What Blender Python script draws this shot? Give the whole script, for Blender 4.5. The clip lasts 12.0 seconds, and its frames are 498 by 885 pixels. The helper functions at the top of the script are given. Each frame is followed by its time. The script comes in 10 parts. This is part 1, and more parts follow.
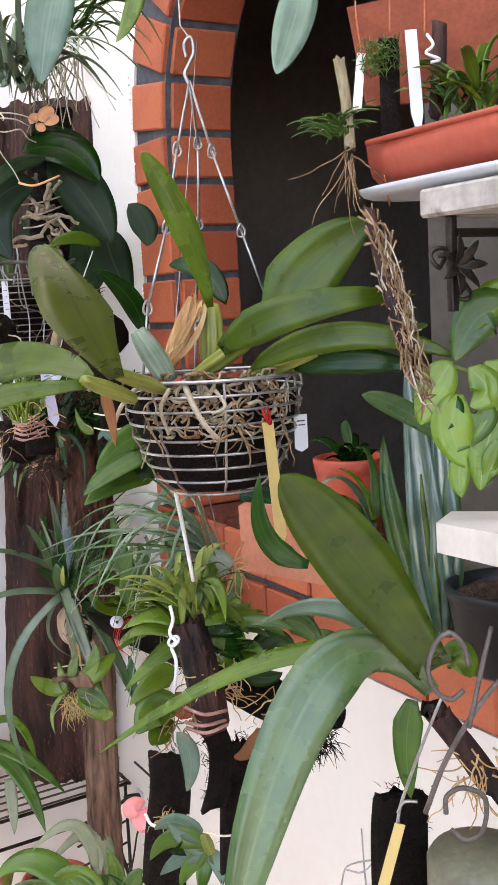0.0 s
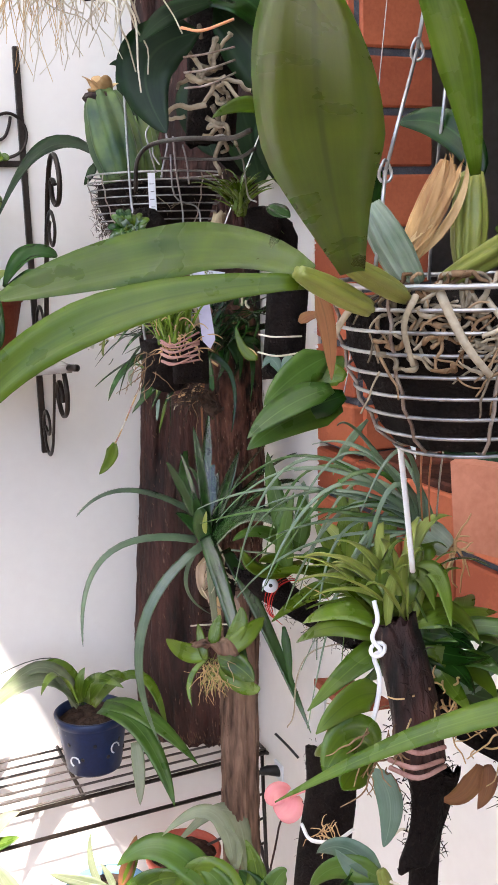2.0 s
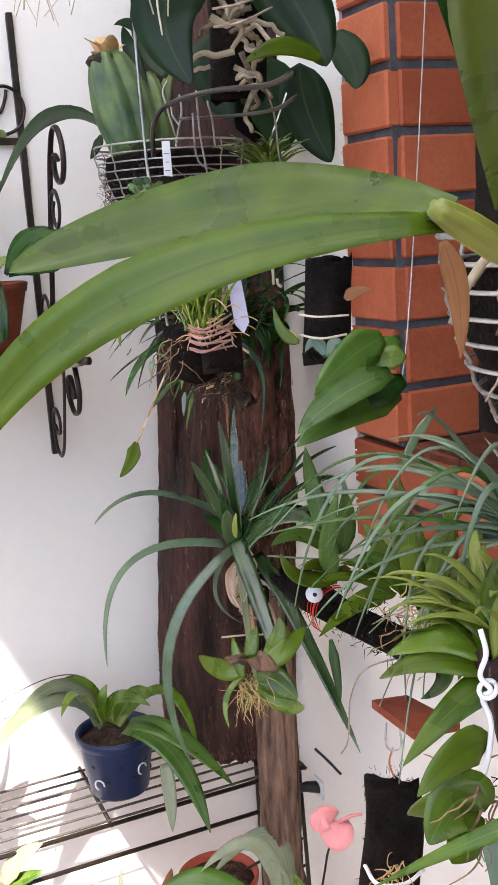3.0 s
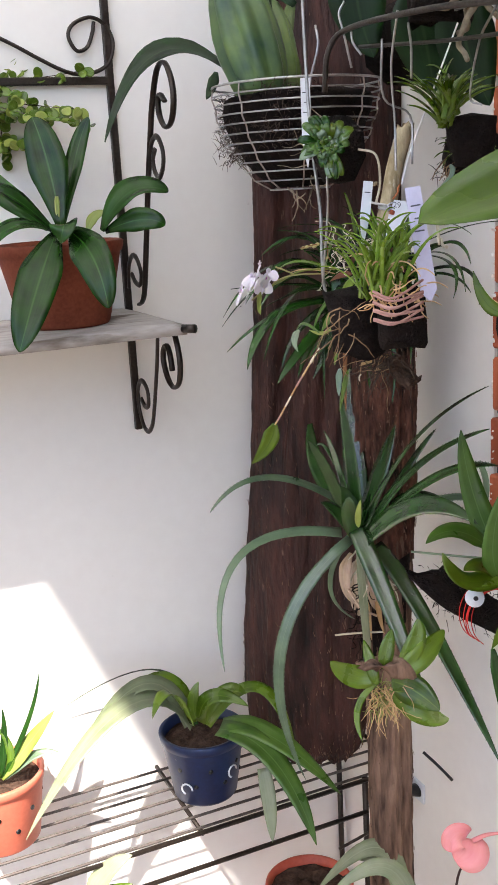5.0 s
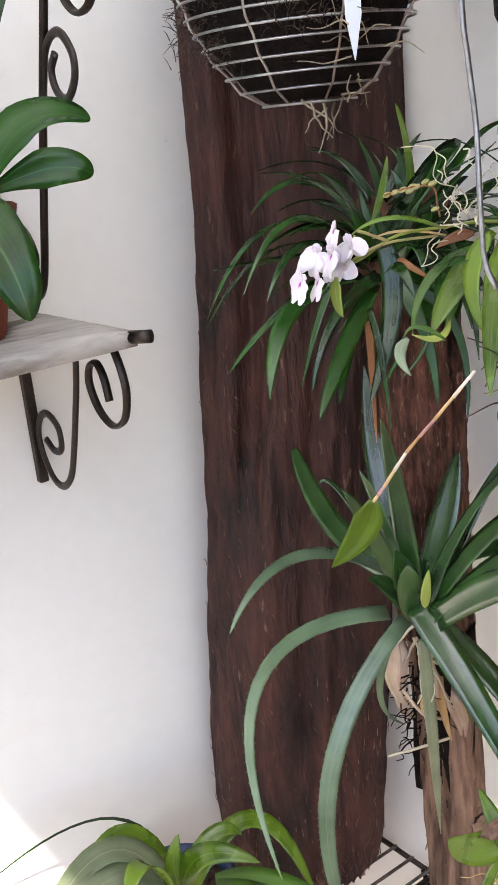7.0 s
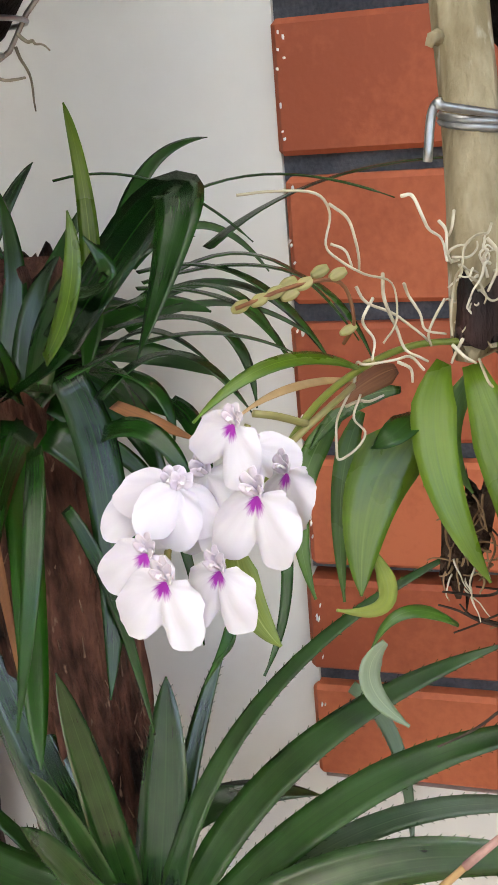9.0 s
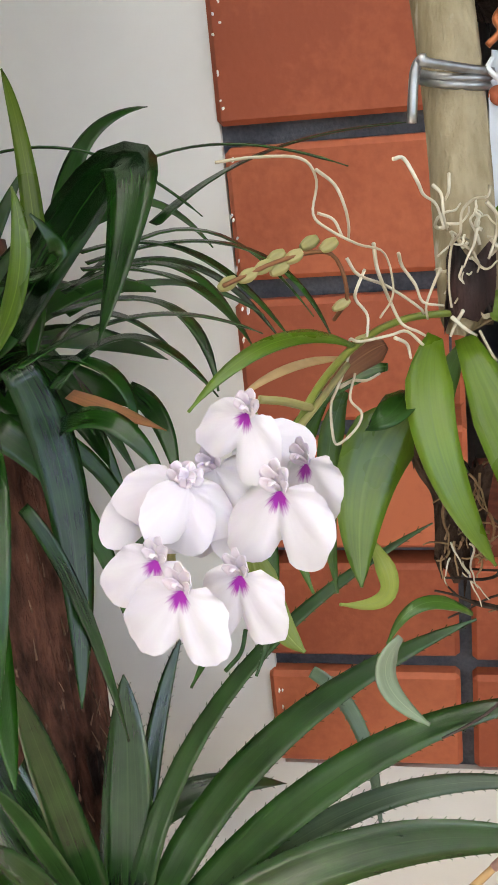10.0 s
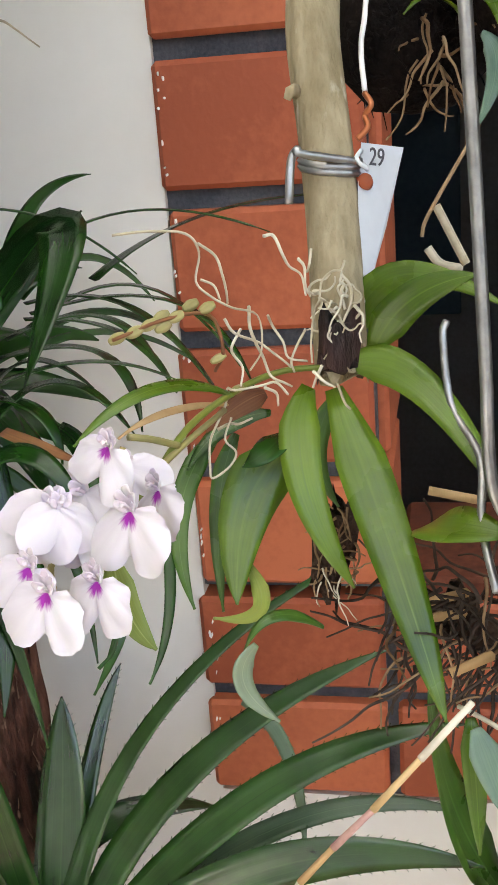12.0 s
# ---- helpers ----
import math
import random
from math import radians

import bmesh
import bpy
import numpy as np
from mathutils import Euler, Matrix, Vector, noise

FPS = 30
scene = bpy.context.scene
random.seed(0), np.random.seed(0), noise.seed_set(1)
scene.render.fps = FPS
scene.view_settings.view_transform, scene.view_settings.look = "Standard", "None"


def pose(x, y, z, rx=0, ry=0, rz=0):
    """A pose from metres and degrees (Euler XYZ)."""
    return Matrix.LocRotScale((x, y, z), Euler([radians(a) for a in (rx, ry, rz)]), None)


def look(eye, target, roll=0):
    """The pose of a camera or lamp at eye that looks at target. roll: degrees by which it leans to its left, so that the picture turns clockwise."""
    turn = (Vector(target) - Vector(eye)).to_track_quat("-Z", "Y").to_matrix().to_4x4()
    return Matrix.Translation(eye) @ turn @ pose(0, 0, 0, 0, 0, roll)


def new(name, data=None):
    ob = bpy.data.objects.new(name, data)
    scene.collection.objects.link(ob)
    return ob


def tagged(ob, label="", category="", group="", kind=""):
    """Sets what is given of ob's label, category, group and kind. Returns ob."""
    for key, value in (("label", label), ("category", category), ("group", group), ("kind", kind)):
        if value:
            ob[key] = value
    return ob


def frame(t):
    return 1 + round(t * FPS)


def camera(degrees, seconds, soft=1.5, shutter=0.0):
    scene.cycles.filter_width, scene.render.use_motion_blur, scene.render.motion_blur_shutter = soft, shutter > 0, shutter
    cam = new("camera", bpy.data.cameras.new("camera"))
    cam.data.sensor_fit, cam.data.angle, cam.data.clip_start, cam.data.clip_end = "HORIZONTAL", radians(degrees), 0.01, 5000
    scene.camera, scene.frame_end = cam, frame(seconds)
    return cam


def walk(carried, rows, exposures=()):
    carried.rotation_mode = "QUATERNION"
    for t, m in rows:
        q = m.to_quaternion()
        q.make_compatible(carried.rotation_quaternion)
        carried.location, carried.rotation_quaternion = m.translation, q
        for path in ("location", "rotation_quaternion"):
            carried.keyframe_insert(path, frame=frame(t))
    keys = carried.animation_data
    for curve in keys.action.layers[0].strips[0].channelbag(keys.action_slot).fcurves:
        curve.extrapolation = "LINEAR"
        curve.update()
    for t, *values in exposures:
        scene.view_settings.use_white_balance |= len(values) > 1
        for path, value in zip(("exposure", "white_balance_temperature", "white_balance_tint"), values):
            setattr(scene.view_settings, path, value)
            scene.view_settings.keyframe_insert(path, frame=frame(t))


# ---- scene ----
cam = camera(27.3, 12.0, 1.2)
PATH = [
    (0, (-0.687, -1.397, 1.407), (0.316, 0.312, 1.136), -3.2),
    (0.5, (-0.711, -1.335, 1.402), (0.231, 0.397, 1.067), -3.4),
    (1, (-0.706, -1.288, 1.393), (0.176, 0.468, 1.019), -3.3),
    (1.5, (-0.668, -1.216, 1.387), (0.16, 0.562, 1.0), -2.7),
    (2, (-0.629, -1.148, 1.379), (0.148, 0.651, 0.982), -1.9),
    (2.5, (-0.603, -1.077, 1.362), (0.126, 0.741, 0.96), -3.9),
    (4.3, (-0.686, -0.925, 1.363), (0.225, 0.791, 0.888), -1.9),
    (4.5, (-0.691, -0.903, 1.363), (0.188, 0.827, 0.879), -2.3),
    (5, (-0.7, -0.843, 1.363), (0.081, 0.932, 0.872), -3.2),
    (5.5, (-0.687, -0.744, 1.365), (0.067, 1.036, 0.856), -3.8),
    (6, (-0.665, -0.629, 1.353), (0.164, 1.114, 0.832), -3.4),
    (6.5, (-0.666, -0.497, 1.354), (0.302, 1.157, 0.782), -5.0),
    (7, (-0.658, -0.396, 1.35), (0.451, 1.155, 0.745), -6.2),
    (7.5, (-0.585, -0.277, 1.366), (0.686, 1.136, 0.744), -6.2),
    (7.7, (-0.553, -0.236, 1.368), (0.797, 1.099, 0.74), -6.2),
    (9.3, (-0.475, -0.048, 1.35), (1.334, 0.434, 0.646), -5.4),
    (9.5, (-0.471, -0.046, 1.351), (1.335, 0.414, 0.626), -5.6),
    (10, (-0.467, -0.038, 1.349), (1.351, 0.37, 0.62), -6.0),
    (10.5, (-0.469, -0.037, 1.348), (1.351, 0.37, 0.626), -6.4),
    (11, (-0.471, -0.042, 1.349), (1.345, 0.393, 0.632), -6.5),
    (11.5, (-0.48, -0.044, 1.35), (1.352, 0.381, 0.672), -6.2),
    (12, (-0.496, -0.071, 1.357), (1.356, 0.317, 0.71), -4.5),
]
EXPOSURES = [(0.0, 1.98, 6900, 15), (2.5, 1.92, 6750, 16), (4.5, 1.88, 6850, 13), (6.0, 1.66, 6850, 15), (6.5, 1.98, 6850, 14), (7.5, 2.27, 6800, 10), (9.5, 2.03, 7250, 7), (12.0, 2.05, 7250, 7)]
walk(cam, [(t, look(eye, target, roll)) for t, eye, target, roll in PATH], EXPOSURES)

# ---- light ----
world = bpy.data.worlds.new("sky")
scene.world = world
world.use_nodes = True
wn, wl = world.node_tree.nodes, world.node_tree.links
SUN_AZ, SUN_EL = math.atan2(-0.44, -0.60), math.atan2(1.0, 0.744)
# the edges of the added, unseen roof, so high that the low sky reaches the walls; they bound the patch of sun
ROOF_Z = 3.0
ROOF_X, ROOF_W, ROOF_Y = -0.461 - 0.44 * (ROOF_Z - 0.888), 0.443 - 0.60 * (ROOF_Z - 0.888), -2.7
sky = wn.new("ShaderNodeTexSky")
sky.sky_type, sky.sun_disc = "NISHITA", False
sky.sun_elevation, sky.sun_rotation = SUN_EL, SUN_AZ
wl.new(sky.outputs[0], wn["Background"].inputs[0])
wn["Background"].inputs[1].default_value = 0.15
sun = new("sun", bpy.data.lights.new("sun", "SUN"))
sun.data.energy, sun.data.angle, sun.data.color = 4.6, radians(0.6), (1.0, 0.95, 0.88)
sun.matrix_world = look((math.sin(SUN_AZ) * math.cos(SUN_EL) * 9, math.cos(SUN_AZ) * math.cos(SUN_EL) * 9, math.sin(SUN_EL) * 9), (0, 0, 0))


# ---- materials ----
def nodes_of(name):
    m = bpy.data.materials.new(name)
    m.use_nodes = True
    return m, m.node_tree.nodes, m.node_tree.links, m.node_tree.nodes["Principled BSDF"]


def surface(name, dark, light, rough=0.7, scale=20, fine=180, bump=0.3, stretch=(1, 1, 1), metal=0.0, spread=0.25, spots=None, depth=0.002, sharp=0.25):
    """Two scales of noise between two colours, a spread from piece to piece, and fine relief."""
    m, n, l, b = nodes_of(name)
    tc, mp = n.new("ShaderNodeTexCoord"), n.new("ShaderNodeMapping")
    mp.inputs["Scale"].default_value = stretch
    l.new(tc.outputs["Object"], mp.inputs["Vector"])
    big, small = n.new("ShaderNodeTexNoise"), n.new("ShaderNodeTexNoise")
    for t, s, d in ((big, scale, 5), (small, fine, 6)):
        t.inputs["Scale"].default_value, t.inputs["Detail"].default_value = s, d
        l.new(mp.outputs[0], t.inputs["Vector"])
    info = n.new("ShaderNodeObjectInfo")
    a = n.new("ShaderNodeMath"); a.operation = "MULTIPLY_ADD"
    a.inputs[1].default_value = 0.55
    l.new(small.outputs["Fac"], a.inputs[0]); 
    a2 = n.new("ShaderNodeMath"); a2.operation = "MULTIPLY"; a2.inputs[1].default_value = 0.75
    l.new(big.outputs["Fac"], a2.inputs[0]); l.new(a2.outputs[0], a.inputs[2])
    c = n.new("ShaderNodeMath"); c.operation = "MULTIPLY_ADD"; c.inputs[1].default_value = spread
    l.new(info.outputs["Random"], c.inputs[0])
    sub = n.new("ShaderNodeMath"); sub.operation = "SUBTRACT"; sub.inputs[1].default_value = 0.15 + spread / 2
    l.new(a.outputs[0], sub.inputs[0]); l.new(sub.outputs[0], c.inputs[2])
    ramp = n.new("ShaderNodeValToRGB")
    ramp.color_ramp.elements[0].position, ramp.color_ramp.elements[1].position = 0.5 - sharp, 0.5 + sharp
    ramp.color_ramp.elements[0].color, ramp.color_ramp.elements[1].color = (*dark, 1), (*light, 1)
    l.new(c.outputs[0], ramp.inputs[0])
    out = ramp.outputs[0]
    if spots:
        sp = n.new("ShaderNodeTexNoise"); sp.inputs["Scale"].default_value, sp.inputs["Detail"].default_value = spots[0], 8
        l.new(mp.outputs[0], sp.inputs["Vector"])
        r2 = n.new("ShaderNodeValToRGB")
        r2.color_ramp.elements[0].position, r2.color_ramp.elements[1].position = spots[1], spots[1] + 0.06
        r2.color_ramp.elements[0].color, r2.color_ramp.elements[1].color = (0, 0, 0, 1), (1, 1, 1, 1)
        l.new(sp.outputs["Fac"], r2.inputs[0])
        mx = n.new("ShaderNodeMixRGB"); mx.inputs[2].default_value = (*spots[2], 1)
        l.new(r2.outputs[0], mx.inputs[0]); l.new(out, mx.inputs[1])
        out = mx.outputs[0]
    l.new(out, b.inputs["Base Color"])
    b.inputs["Roughness"].default_value, b.inputs["Metallic"].default_value = rough, metal
    b.inputs["Specular IOR Level"].default_value = 0.15 if rough > 0.7 else 0.4
    if bump:
        bp = n.new("ShaderNodeBump"); bp.inputs["Strength"].default_value, bp.inputs["Distance"].default_value = bump, depth
        l.new(a.outputs[0], bp.inputs["Height"]); l.new(bp.outputs[0], b.inputs["Normal"])
    return m


def leafy(name, dark, light, rib, rough=0.38, streak=26, ribw=0.035, spread=0.35, bump=0.15, wax=0.4):
    """A leaf: veins along its length, a midrib, blotches, waxy gloss and a little light through it."""
    m, n, l, b = nodes_of(name)
    uv, sep = n.new("ShaderNodeUVMap"), n.new("ShaderNodeSeparateXYZ")
    l.new(uv.outputs[0], sep.inputs[0])
    mp = n.new("ShaderNodeMapping"); mp.inputs["Scale"].default_value = (streak, 1.2, 1)
    l.new(uv.outputs[0], mp.inputs["Vector"])
    st = n.new("ShaderNodeTexNoise"); st.inputs["Scale"].default_value, st.inputs["Detail"].default_value = 1.0, 3
    l.new(mp.outputs[0], st.inputs["Vector"])
    tc = n.new("ShaderNodeTexCoord")
    bl = n.new("ShaderNodeTexNoise"); bl.inputs["Scale"].default_value, bl.inputs["Detail"].default_value = 34, 5
    l.new(tc.outputs["Object"], bl.inputs["Vector"])
    info = n.new("ShaderNodeObjectInfo")
    s1 = n.new("ShaderNodeMath"); s1.operation = "MULTIPLY_ADD"; s1.inputs[1].default_value = 0.45
    l.new(st.outputs["Fac"], s1.inputs[0]); l.new(bl.outputs["Fac"], s1.inputs[2])
    s2 = n.new("ShaderNodeMath"); s2.operation = "MULTIPLY_ADD"; s2.inputs[1].default_value = spread
    l.new(info.outputs["Random"], s2.inputs[0]); l.new(s1.outputs[0], s2.inputs[2])
    s3 = n.new("ShaderNodeMath"); s3.operation = "SUBTRACT"; s3.inputs[1].default_value = 0.22 + spread / 2
    l.new(s2.outputs[0], s3.inputs[0])
    ramp = n.new("ShaderNodeValToRGB")
    ramp.color_ramp.elements[0].position, ramp.color_ramp.elements[1].position = 0.18, 0.86
    ramp.color_ramp.elements[0].color, ramp.color_ramp.elements[1].color = (*dark, 1), (*light, 1)
    l.new(s3.outputs[0], ramp.inputs[0])
    d = n.new("ShaderNodeMath"); d.operation = "SUBTRACT"; d.inputs[1].default_value = 0.5
    l.new(sep.outputs["X"], d.inputs[0])
    ab = n.new("ShaderNodeMath"); ab.operation = "ABSOLUTE"; l.new(d.outputs[0], ab.inputs[0])
    lt = n.new("ShaderNodeMapRange"); lt.inputs["From Min"].default_value, lt.inputs["From Max"].default_value = ribw, ribw * 0.3
    l.new(ab.outputs[0], lt.inputs["Value"])
    mx = n.new("ShaderNodeMixRGB"); mx.inputs[2].default_value = (*rib, 1)
    l.new(lt.outputs[0], mx.inputs[0]); l.new(ramp.outputs[0], mx.inputs[1])
    l.new(mx.outputs[0], b.inputs["Base Color"])
    rr = n.new("ShaderNodeMapRange")
    rr.inputs["To Min"].default_value, rr.inputs["To Max"].default_value = rough * 0.65, rough * 1.5
    l.new(bl.outputs["Fac"], rr.inputs["Value"]); l.new(rr.outputs[0], b.inputs["Roughness"])
    b.inputs["Specular IOR Level"].default_value = wax
    b.inputs["Subsurface Weight"].default_value = 0.12
    b.inputs["Subsurface Radius"].default_value = (0.003, 0.006, 0.001)
    b.inputs["Subsurface Scale"].default_value = 0.4
    bp = n.new("ShaderNodeBump"); bp.inputs["Strength"].default_value, bp.inputs["Distance"].default_value = bump, 0.001
    l.new(s1.outputs[0], bp.inputs["Height"]); l.new(bp.outputs[0], b.inputs["Normal"])
    return m


PLASTER = surface("white_plaster", (0.755, 0.730, 0.693), (0.80, 0.780, 0.742), 0.85, 2.2, 60, 0.10, spread=0.0, spots=(38, 0.74, (0.5, 0.47, 0.43)))
BRICK = surface("orange_clay_brick", (0.33, 0.075, 0.033), (0.50, 0.135, 0.06), 0.62, 14, 240, 0.25, spread=0.5, spots=(26, 0.72, (0.22, 0.06, 0.04)))
# clay darkened for the sill top: plant shade is put into this colour
SILLTOP = surface("shaded_clay_sill", (0.03, 0.014, 0.010), (0.16, 0.05, 0.03), 0.85, 18, 160, 0.4, spread=0.2)
MORTAR = surface("blue_grey_mortar", (0.045, 0.05, 0.065), (0.13, 0.135, 0.15), 0.9, 60, 500, 0.6, spread=0.0)
CHIP = surface("chipped_paint", (0.7, 0.68, 0.66), (0.85, 0.84, 0.82), 0.8, 60, 500, 0.4)
BARK = surface("dark_reddish_wood", (0.0024, 0.0009, 0.0007), (0.064, 0.0205, 0.0145), 0.68, 26, 120, 1.0, (1, 1, 0.24), spread=0.1, spots=(150, 0.67, (0.15, 0.09, 0.068)), depth=0.012, sharp=0.17)
LOG = surface("brown_log_bark", (0.022, 0.012, 0.009), (0.30, 0.185, 0.130), 0.85, 26, 140, 1.0, (1, 1, 0.14), spread=0.0, depth=0.010, sharp=0.19, spots=(40, 0.63, (0.34, 0.24, 0.175)))
DARKLOG = surface("dark_flaky_bark", (0.006, 0.0026, 0.002), (0.155, 0.066, 0.045), 0.75, 40, 170, 1.0, (1, 1, 0.35), spread=0.0, depth=0.012, sharp=0.16, spots=(190, 0.66, (0.22, 0.14, 0.10)))
BRANCH = surface("pale_stripped_branch", (0.24, 0.19, 0.11), (0.42, 0.35, 0.23), 0.75, 60, 260, 0.9, (1, 1, 0.35), spread=0.0, spots=(110, 0.62, (0.50, 0.45, 0.35)), depth=0.004, sharp=0.16)
FIBRE = surface("black_fern_fibre", (0.002, 0.0015, 0.0013), (0.016, 0.010, 0.008), 0.95, 60, 380, 1.0, spread=0.1, depth=0.006)
SOIL = surface("dark_bark_mix", (0.012, 0.008, 0.006), (0.11, 0.065, 0.045), 0.95, 70, 240, 1.0, spread=0.0, depth=0.006)
IRON = surface("dark_wrought_iron", (0.016, 0.012, 0.010), (0.055, 0.042, 0.034), 0.40, 60, 400, 0.3, metal=0.6, spread=0.0)
RUSTIRON = surface("weathered_grey_iron", (0.06, 0.05, 0.045), (0.17, 0.145, 0.13), 0.55, 60, 300, 0.3, metal=0.3, spread=0.0)
WIRE = surface("galvanised_wire", (0.24, 0.24, 0.24), (0.52, 0.52, 0.52), 0.36, 80, 300, 0.15, metal=0.85, spread=0.2)
RUSTWIRE = surface("dull_weathered_wire", (0.16, 0.10, 0.07), (0.50, 0.46, 0.42), 0.5, 60, 200, 0.3, metal=0.6, spread=0.3)
BRIGHT = leafy("bright_vine_leaf", (0.07, 0.14, 0.010), (0.20, 0.32, 0.035), (0.20, 0.30, 0.05), 0.24, 16)
PEACH = surface("peach_clay_tile", (0.36, 0.13, 0.075), (0.48, 0.20, 0.13), 0.75, 12, 200, 0.2, spread=0.0)
TERRACOTTA = surface("terracotta", (0.14, 0.034, 0.018), (0.25, 0.068, 0.036), 0.78, 18, 260, 0.3, spread=0.2, spots=(14, 0.68, (0.42, 0.25, 0.18)))
REDCLAY = surface("red_glazed_clay", (0.36, 0.055, 0.03), (0.5, 0.1, 0.055), 0.45, 12, 160, 0.15, spread=0.1)
CORAL = surface("coral_plastic", (0.55, 0.13, 0.08), (0.66, 0.18, 0.11), 0.45, 20, 200, 0.1, spread=0.0)
NAVY = surface("navy_plastic", (0.003, 0.011, 0.042), (0.007, 0.024, 0.082), 0.4, 20, 200, 0.1, spread=0.0, spots=(60, 0.72, (0.1, 0.11, 0.14)))
LIGHTBLUE = surface("sky_blue_plastic", (0.10, 0.25, 0.42), (0.16, 0.34, 0.52), 0.45, 20, 200, 0.1, spread=0.0)
SHELFWOOD = surface("greyed_painted_wood", (0.20, 0.175, 0.155), (0.58, 0.54, 0.50), 0.75, 16, 120, 0.6, (0.3, 1, 1), spread=0.0, spots=(22, 0.60, (0.17, 0.14, 0.115)), sharp=0.3)
WHITEPAINT = surface("white_painted_wood", (0.68, 0.64, 0.58), (0.82, 0.79, 0.74), 0.55, 16, 120, 0.2, spread=0.0)
TAG = surface("white_plastic_tag", (0.58, 0.61, 0.66), (0.68, 0.71, 0.75), 0.4, 30, 200, 0.05, spread=0.0)
LAVENDER = surface("lavender_plastic_tag", (0.44, 0.42, 0.56), (0.56, 0.54, 0.68), 0.45, 30, 200, 0.05, spread=0.0)
YTAG = surface("cream_wooden_tag", (0.50, 0.36, 0.12), (0.62, 0.48, 0.19), 0.6, 30, 200, 0.1, (1, 1, 0.2), spread=0.0)
INK = surface("faded_ink", (0.05, 0.05, 0.07), (0.1, 0.1, 0.12), 0.6, 30, 200, 0.0, spread=0.0)
ROOT = surface("pale_aerial_root", (0.42, 0.36, 0.25), (0.70, 0.65, 0.53), 0.7, 40, 260, 0.4, spread=0.4)
ROOTPALE = surface("buff_velamen_root", (0.26, 0.21, 0.145), (0.52, 0.45, 0.34), 0.75, 50, 260, 0.5, spread=0.3)
ROOTBROWN = surface("brown_fine_root", (0.13, 0.07, 0.035), (0.36, 0.24, 0.14), 0.8, 40, 260, 0.4, spread=0.4)
ROOTGREY = surface("silver_velamen_root", (0.12, 0.095, 0.065), (0.38, 0.32, 0.23), 0.75, 60, 260, 0.5, spread=0.5)
COIR = surface("dark_coir_fibre", (0.02, 0.013, 0.010), (0.10, 0.072, 0.056), 0.9, 60, 300, 0.4, spread=0.2)
STRAW = surface("dry_straw_sheath", (0.36, 0.20, 0.08), (0.62, 0.44, 0.22), 0.7, 30, 160, 0.6, (1, 1, 0.2), spread=0.3)
DRYBULB = surface("orange_brown_dry_bulb", (0.20, 0.075, 0.02), (0.66, 0.42, 0.17), 0.6, 60, 160, 0.8, (1, 1, 0.2), spread=0.1)
BULB = leafy("green_pseudobulb", (0.11, 0.14, 0.02), (0.30, 0.31, 0.07), (0.2, 0.2, 0.05), 0.4, 30, 0.0)
SILVERBULB = leafy("silvery_green_pseudobulb", (0.05, 0.10, 0.05), (0.40, 0.45, 0.36), (0.3, 0.3, 0.2), 0.45, 36, 0.0)
DARKBULB = leafy("dark_blue_green_pseudobulb", (0.012, 0.05, 0.03), (0.16, 0.24, 0.06), (0.05, 0.1, 0.04), 0.4, 16, 0.0)
OLIVE = leafy("olive_orchid_leaf", (0.030, 0.058, 0.0025), (0.088, 0.138, 0.008), (0.045, 0.080, 0.005), 0.28, 22, 0.04, wax=0.28)
DEEP = leafy("deep_green_leaf", (0.004, 0.019, 0.002), (0.018, 0.066, 0.008), (0.022, 0.07, 0.012), 0.22, 22, wax=0.24)
PHAL = leafy("dark_moth_orchid_leaf", (0.004, 0.014, 0.005), (0.014, 0.04, 0.012), (0.02, 0.045, 0.016), 0.4, 20, wax=0.22)
BROM = leafy("bromeliad_leaf", (0.002, 0.013, 0.002), (0.018, 0.075, 0.008), (0.014, 0.045, 0.008), 0.22, 34, 0.02, bump=0.10, wax=0.42)
WAXBROM = leafy("waxy_bromeliad_leaf", (0.005, 0.021, 0.004), (0.032, 0.090, 0.019), (0.024, 0.064, 0.015), 0.20, 40, 0.02, bump=0.10, wax=0.75)
# darkened plaster for the pier, shade put into the colour
GREYWALL = surface("shade_grey_plaster", (0.065, 0.060, 0.054), (0.11, 0.10, 0.09), 0.85, 4, 80, 0.2, spread=0.0)
GREYBROM = leafy("grey_green_strap_leaf", (0.045, 0.085, 0.045), (0.15, 0.22, 0.13), (0.12, 0.18, 0.10), 0.30, 30, 0.02, wax=0.7)
FRESH = leafy("fresh_green_leaf", (0.028, 0.066, 0.004), (0.120, 0.195, 0.014), (0.10, 0.165, 0.02), 0.26, 18)
LIME = leafy("yellow_green_leaf", (0.12, 0.16, 0.022), (0.28, 0.32, 0.07), (0.24, 0.28, 0.08), 0.45, 18)
PALELIME = leafy("pale_strap_leaf", (0.10, 0.125, 0.065), (0.23, 0.25, 0.16), (0.2, 0.22, 0.14), 0.42, 18)
MIDGREEN = leafy("mid_green_leaf", (0.020, 0.062, 0.007), (0.080, 0.155, 0.022), (0.08, 0.15, 0.04), 0.28, 20)
GREYLEAF = leafy("silvery_backed_leaf", (0.055, 0.105, 0.070), (0.18, 0.26, 0.20), (0.14, 0.21, 0.15), 0.32, 20)
PALELEAF = leafy("pale_grey_green_leaf", (0.13, 0.17, 0.10), (0.30, 0.35, 0.24), (0.25, 0.30, 0.19), 0.38, 20)
BRACT = leafy("papery_pinkish_bract", (0.34, 0.22, 0.15), (0.72, 0.56, 0.43), (0.5, 0.35, 0.24), 0.65, 14)
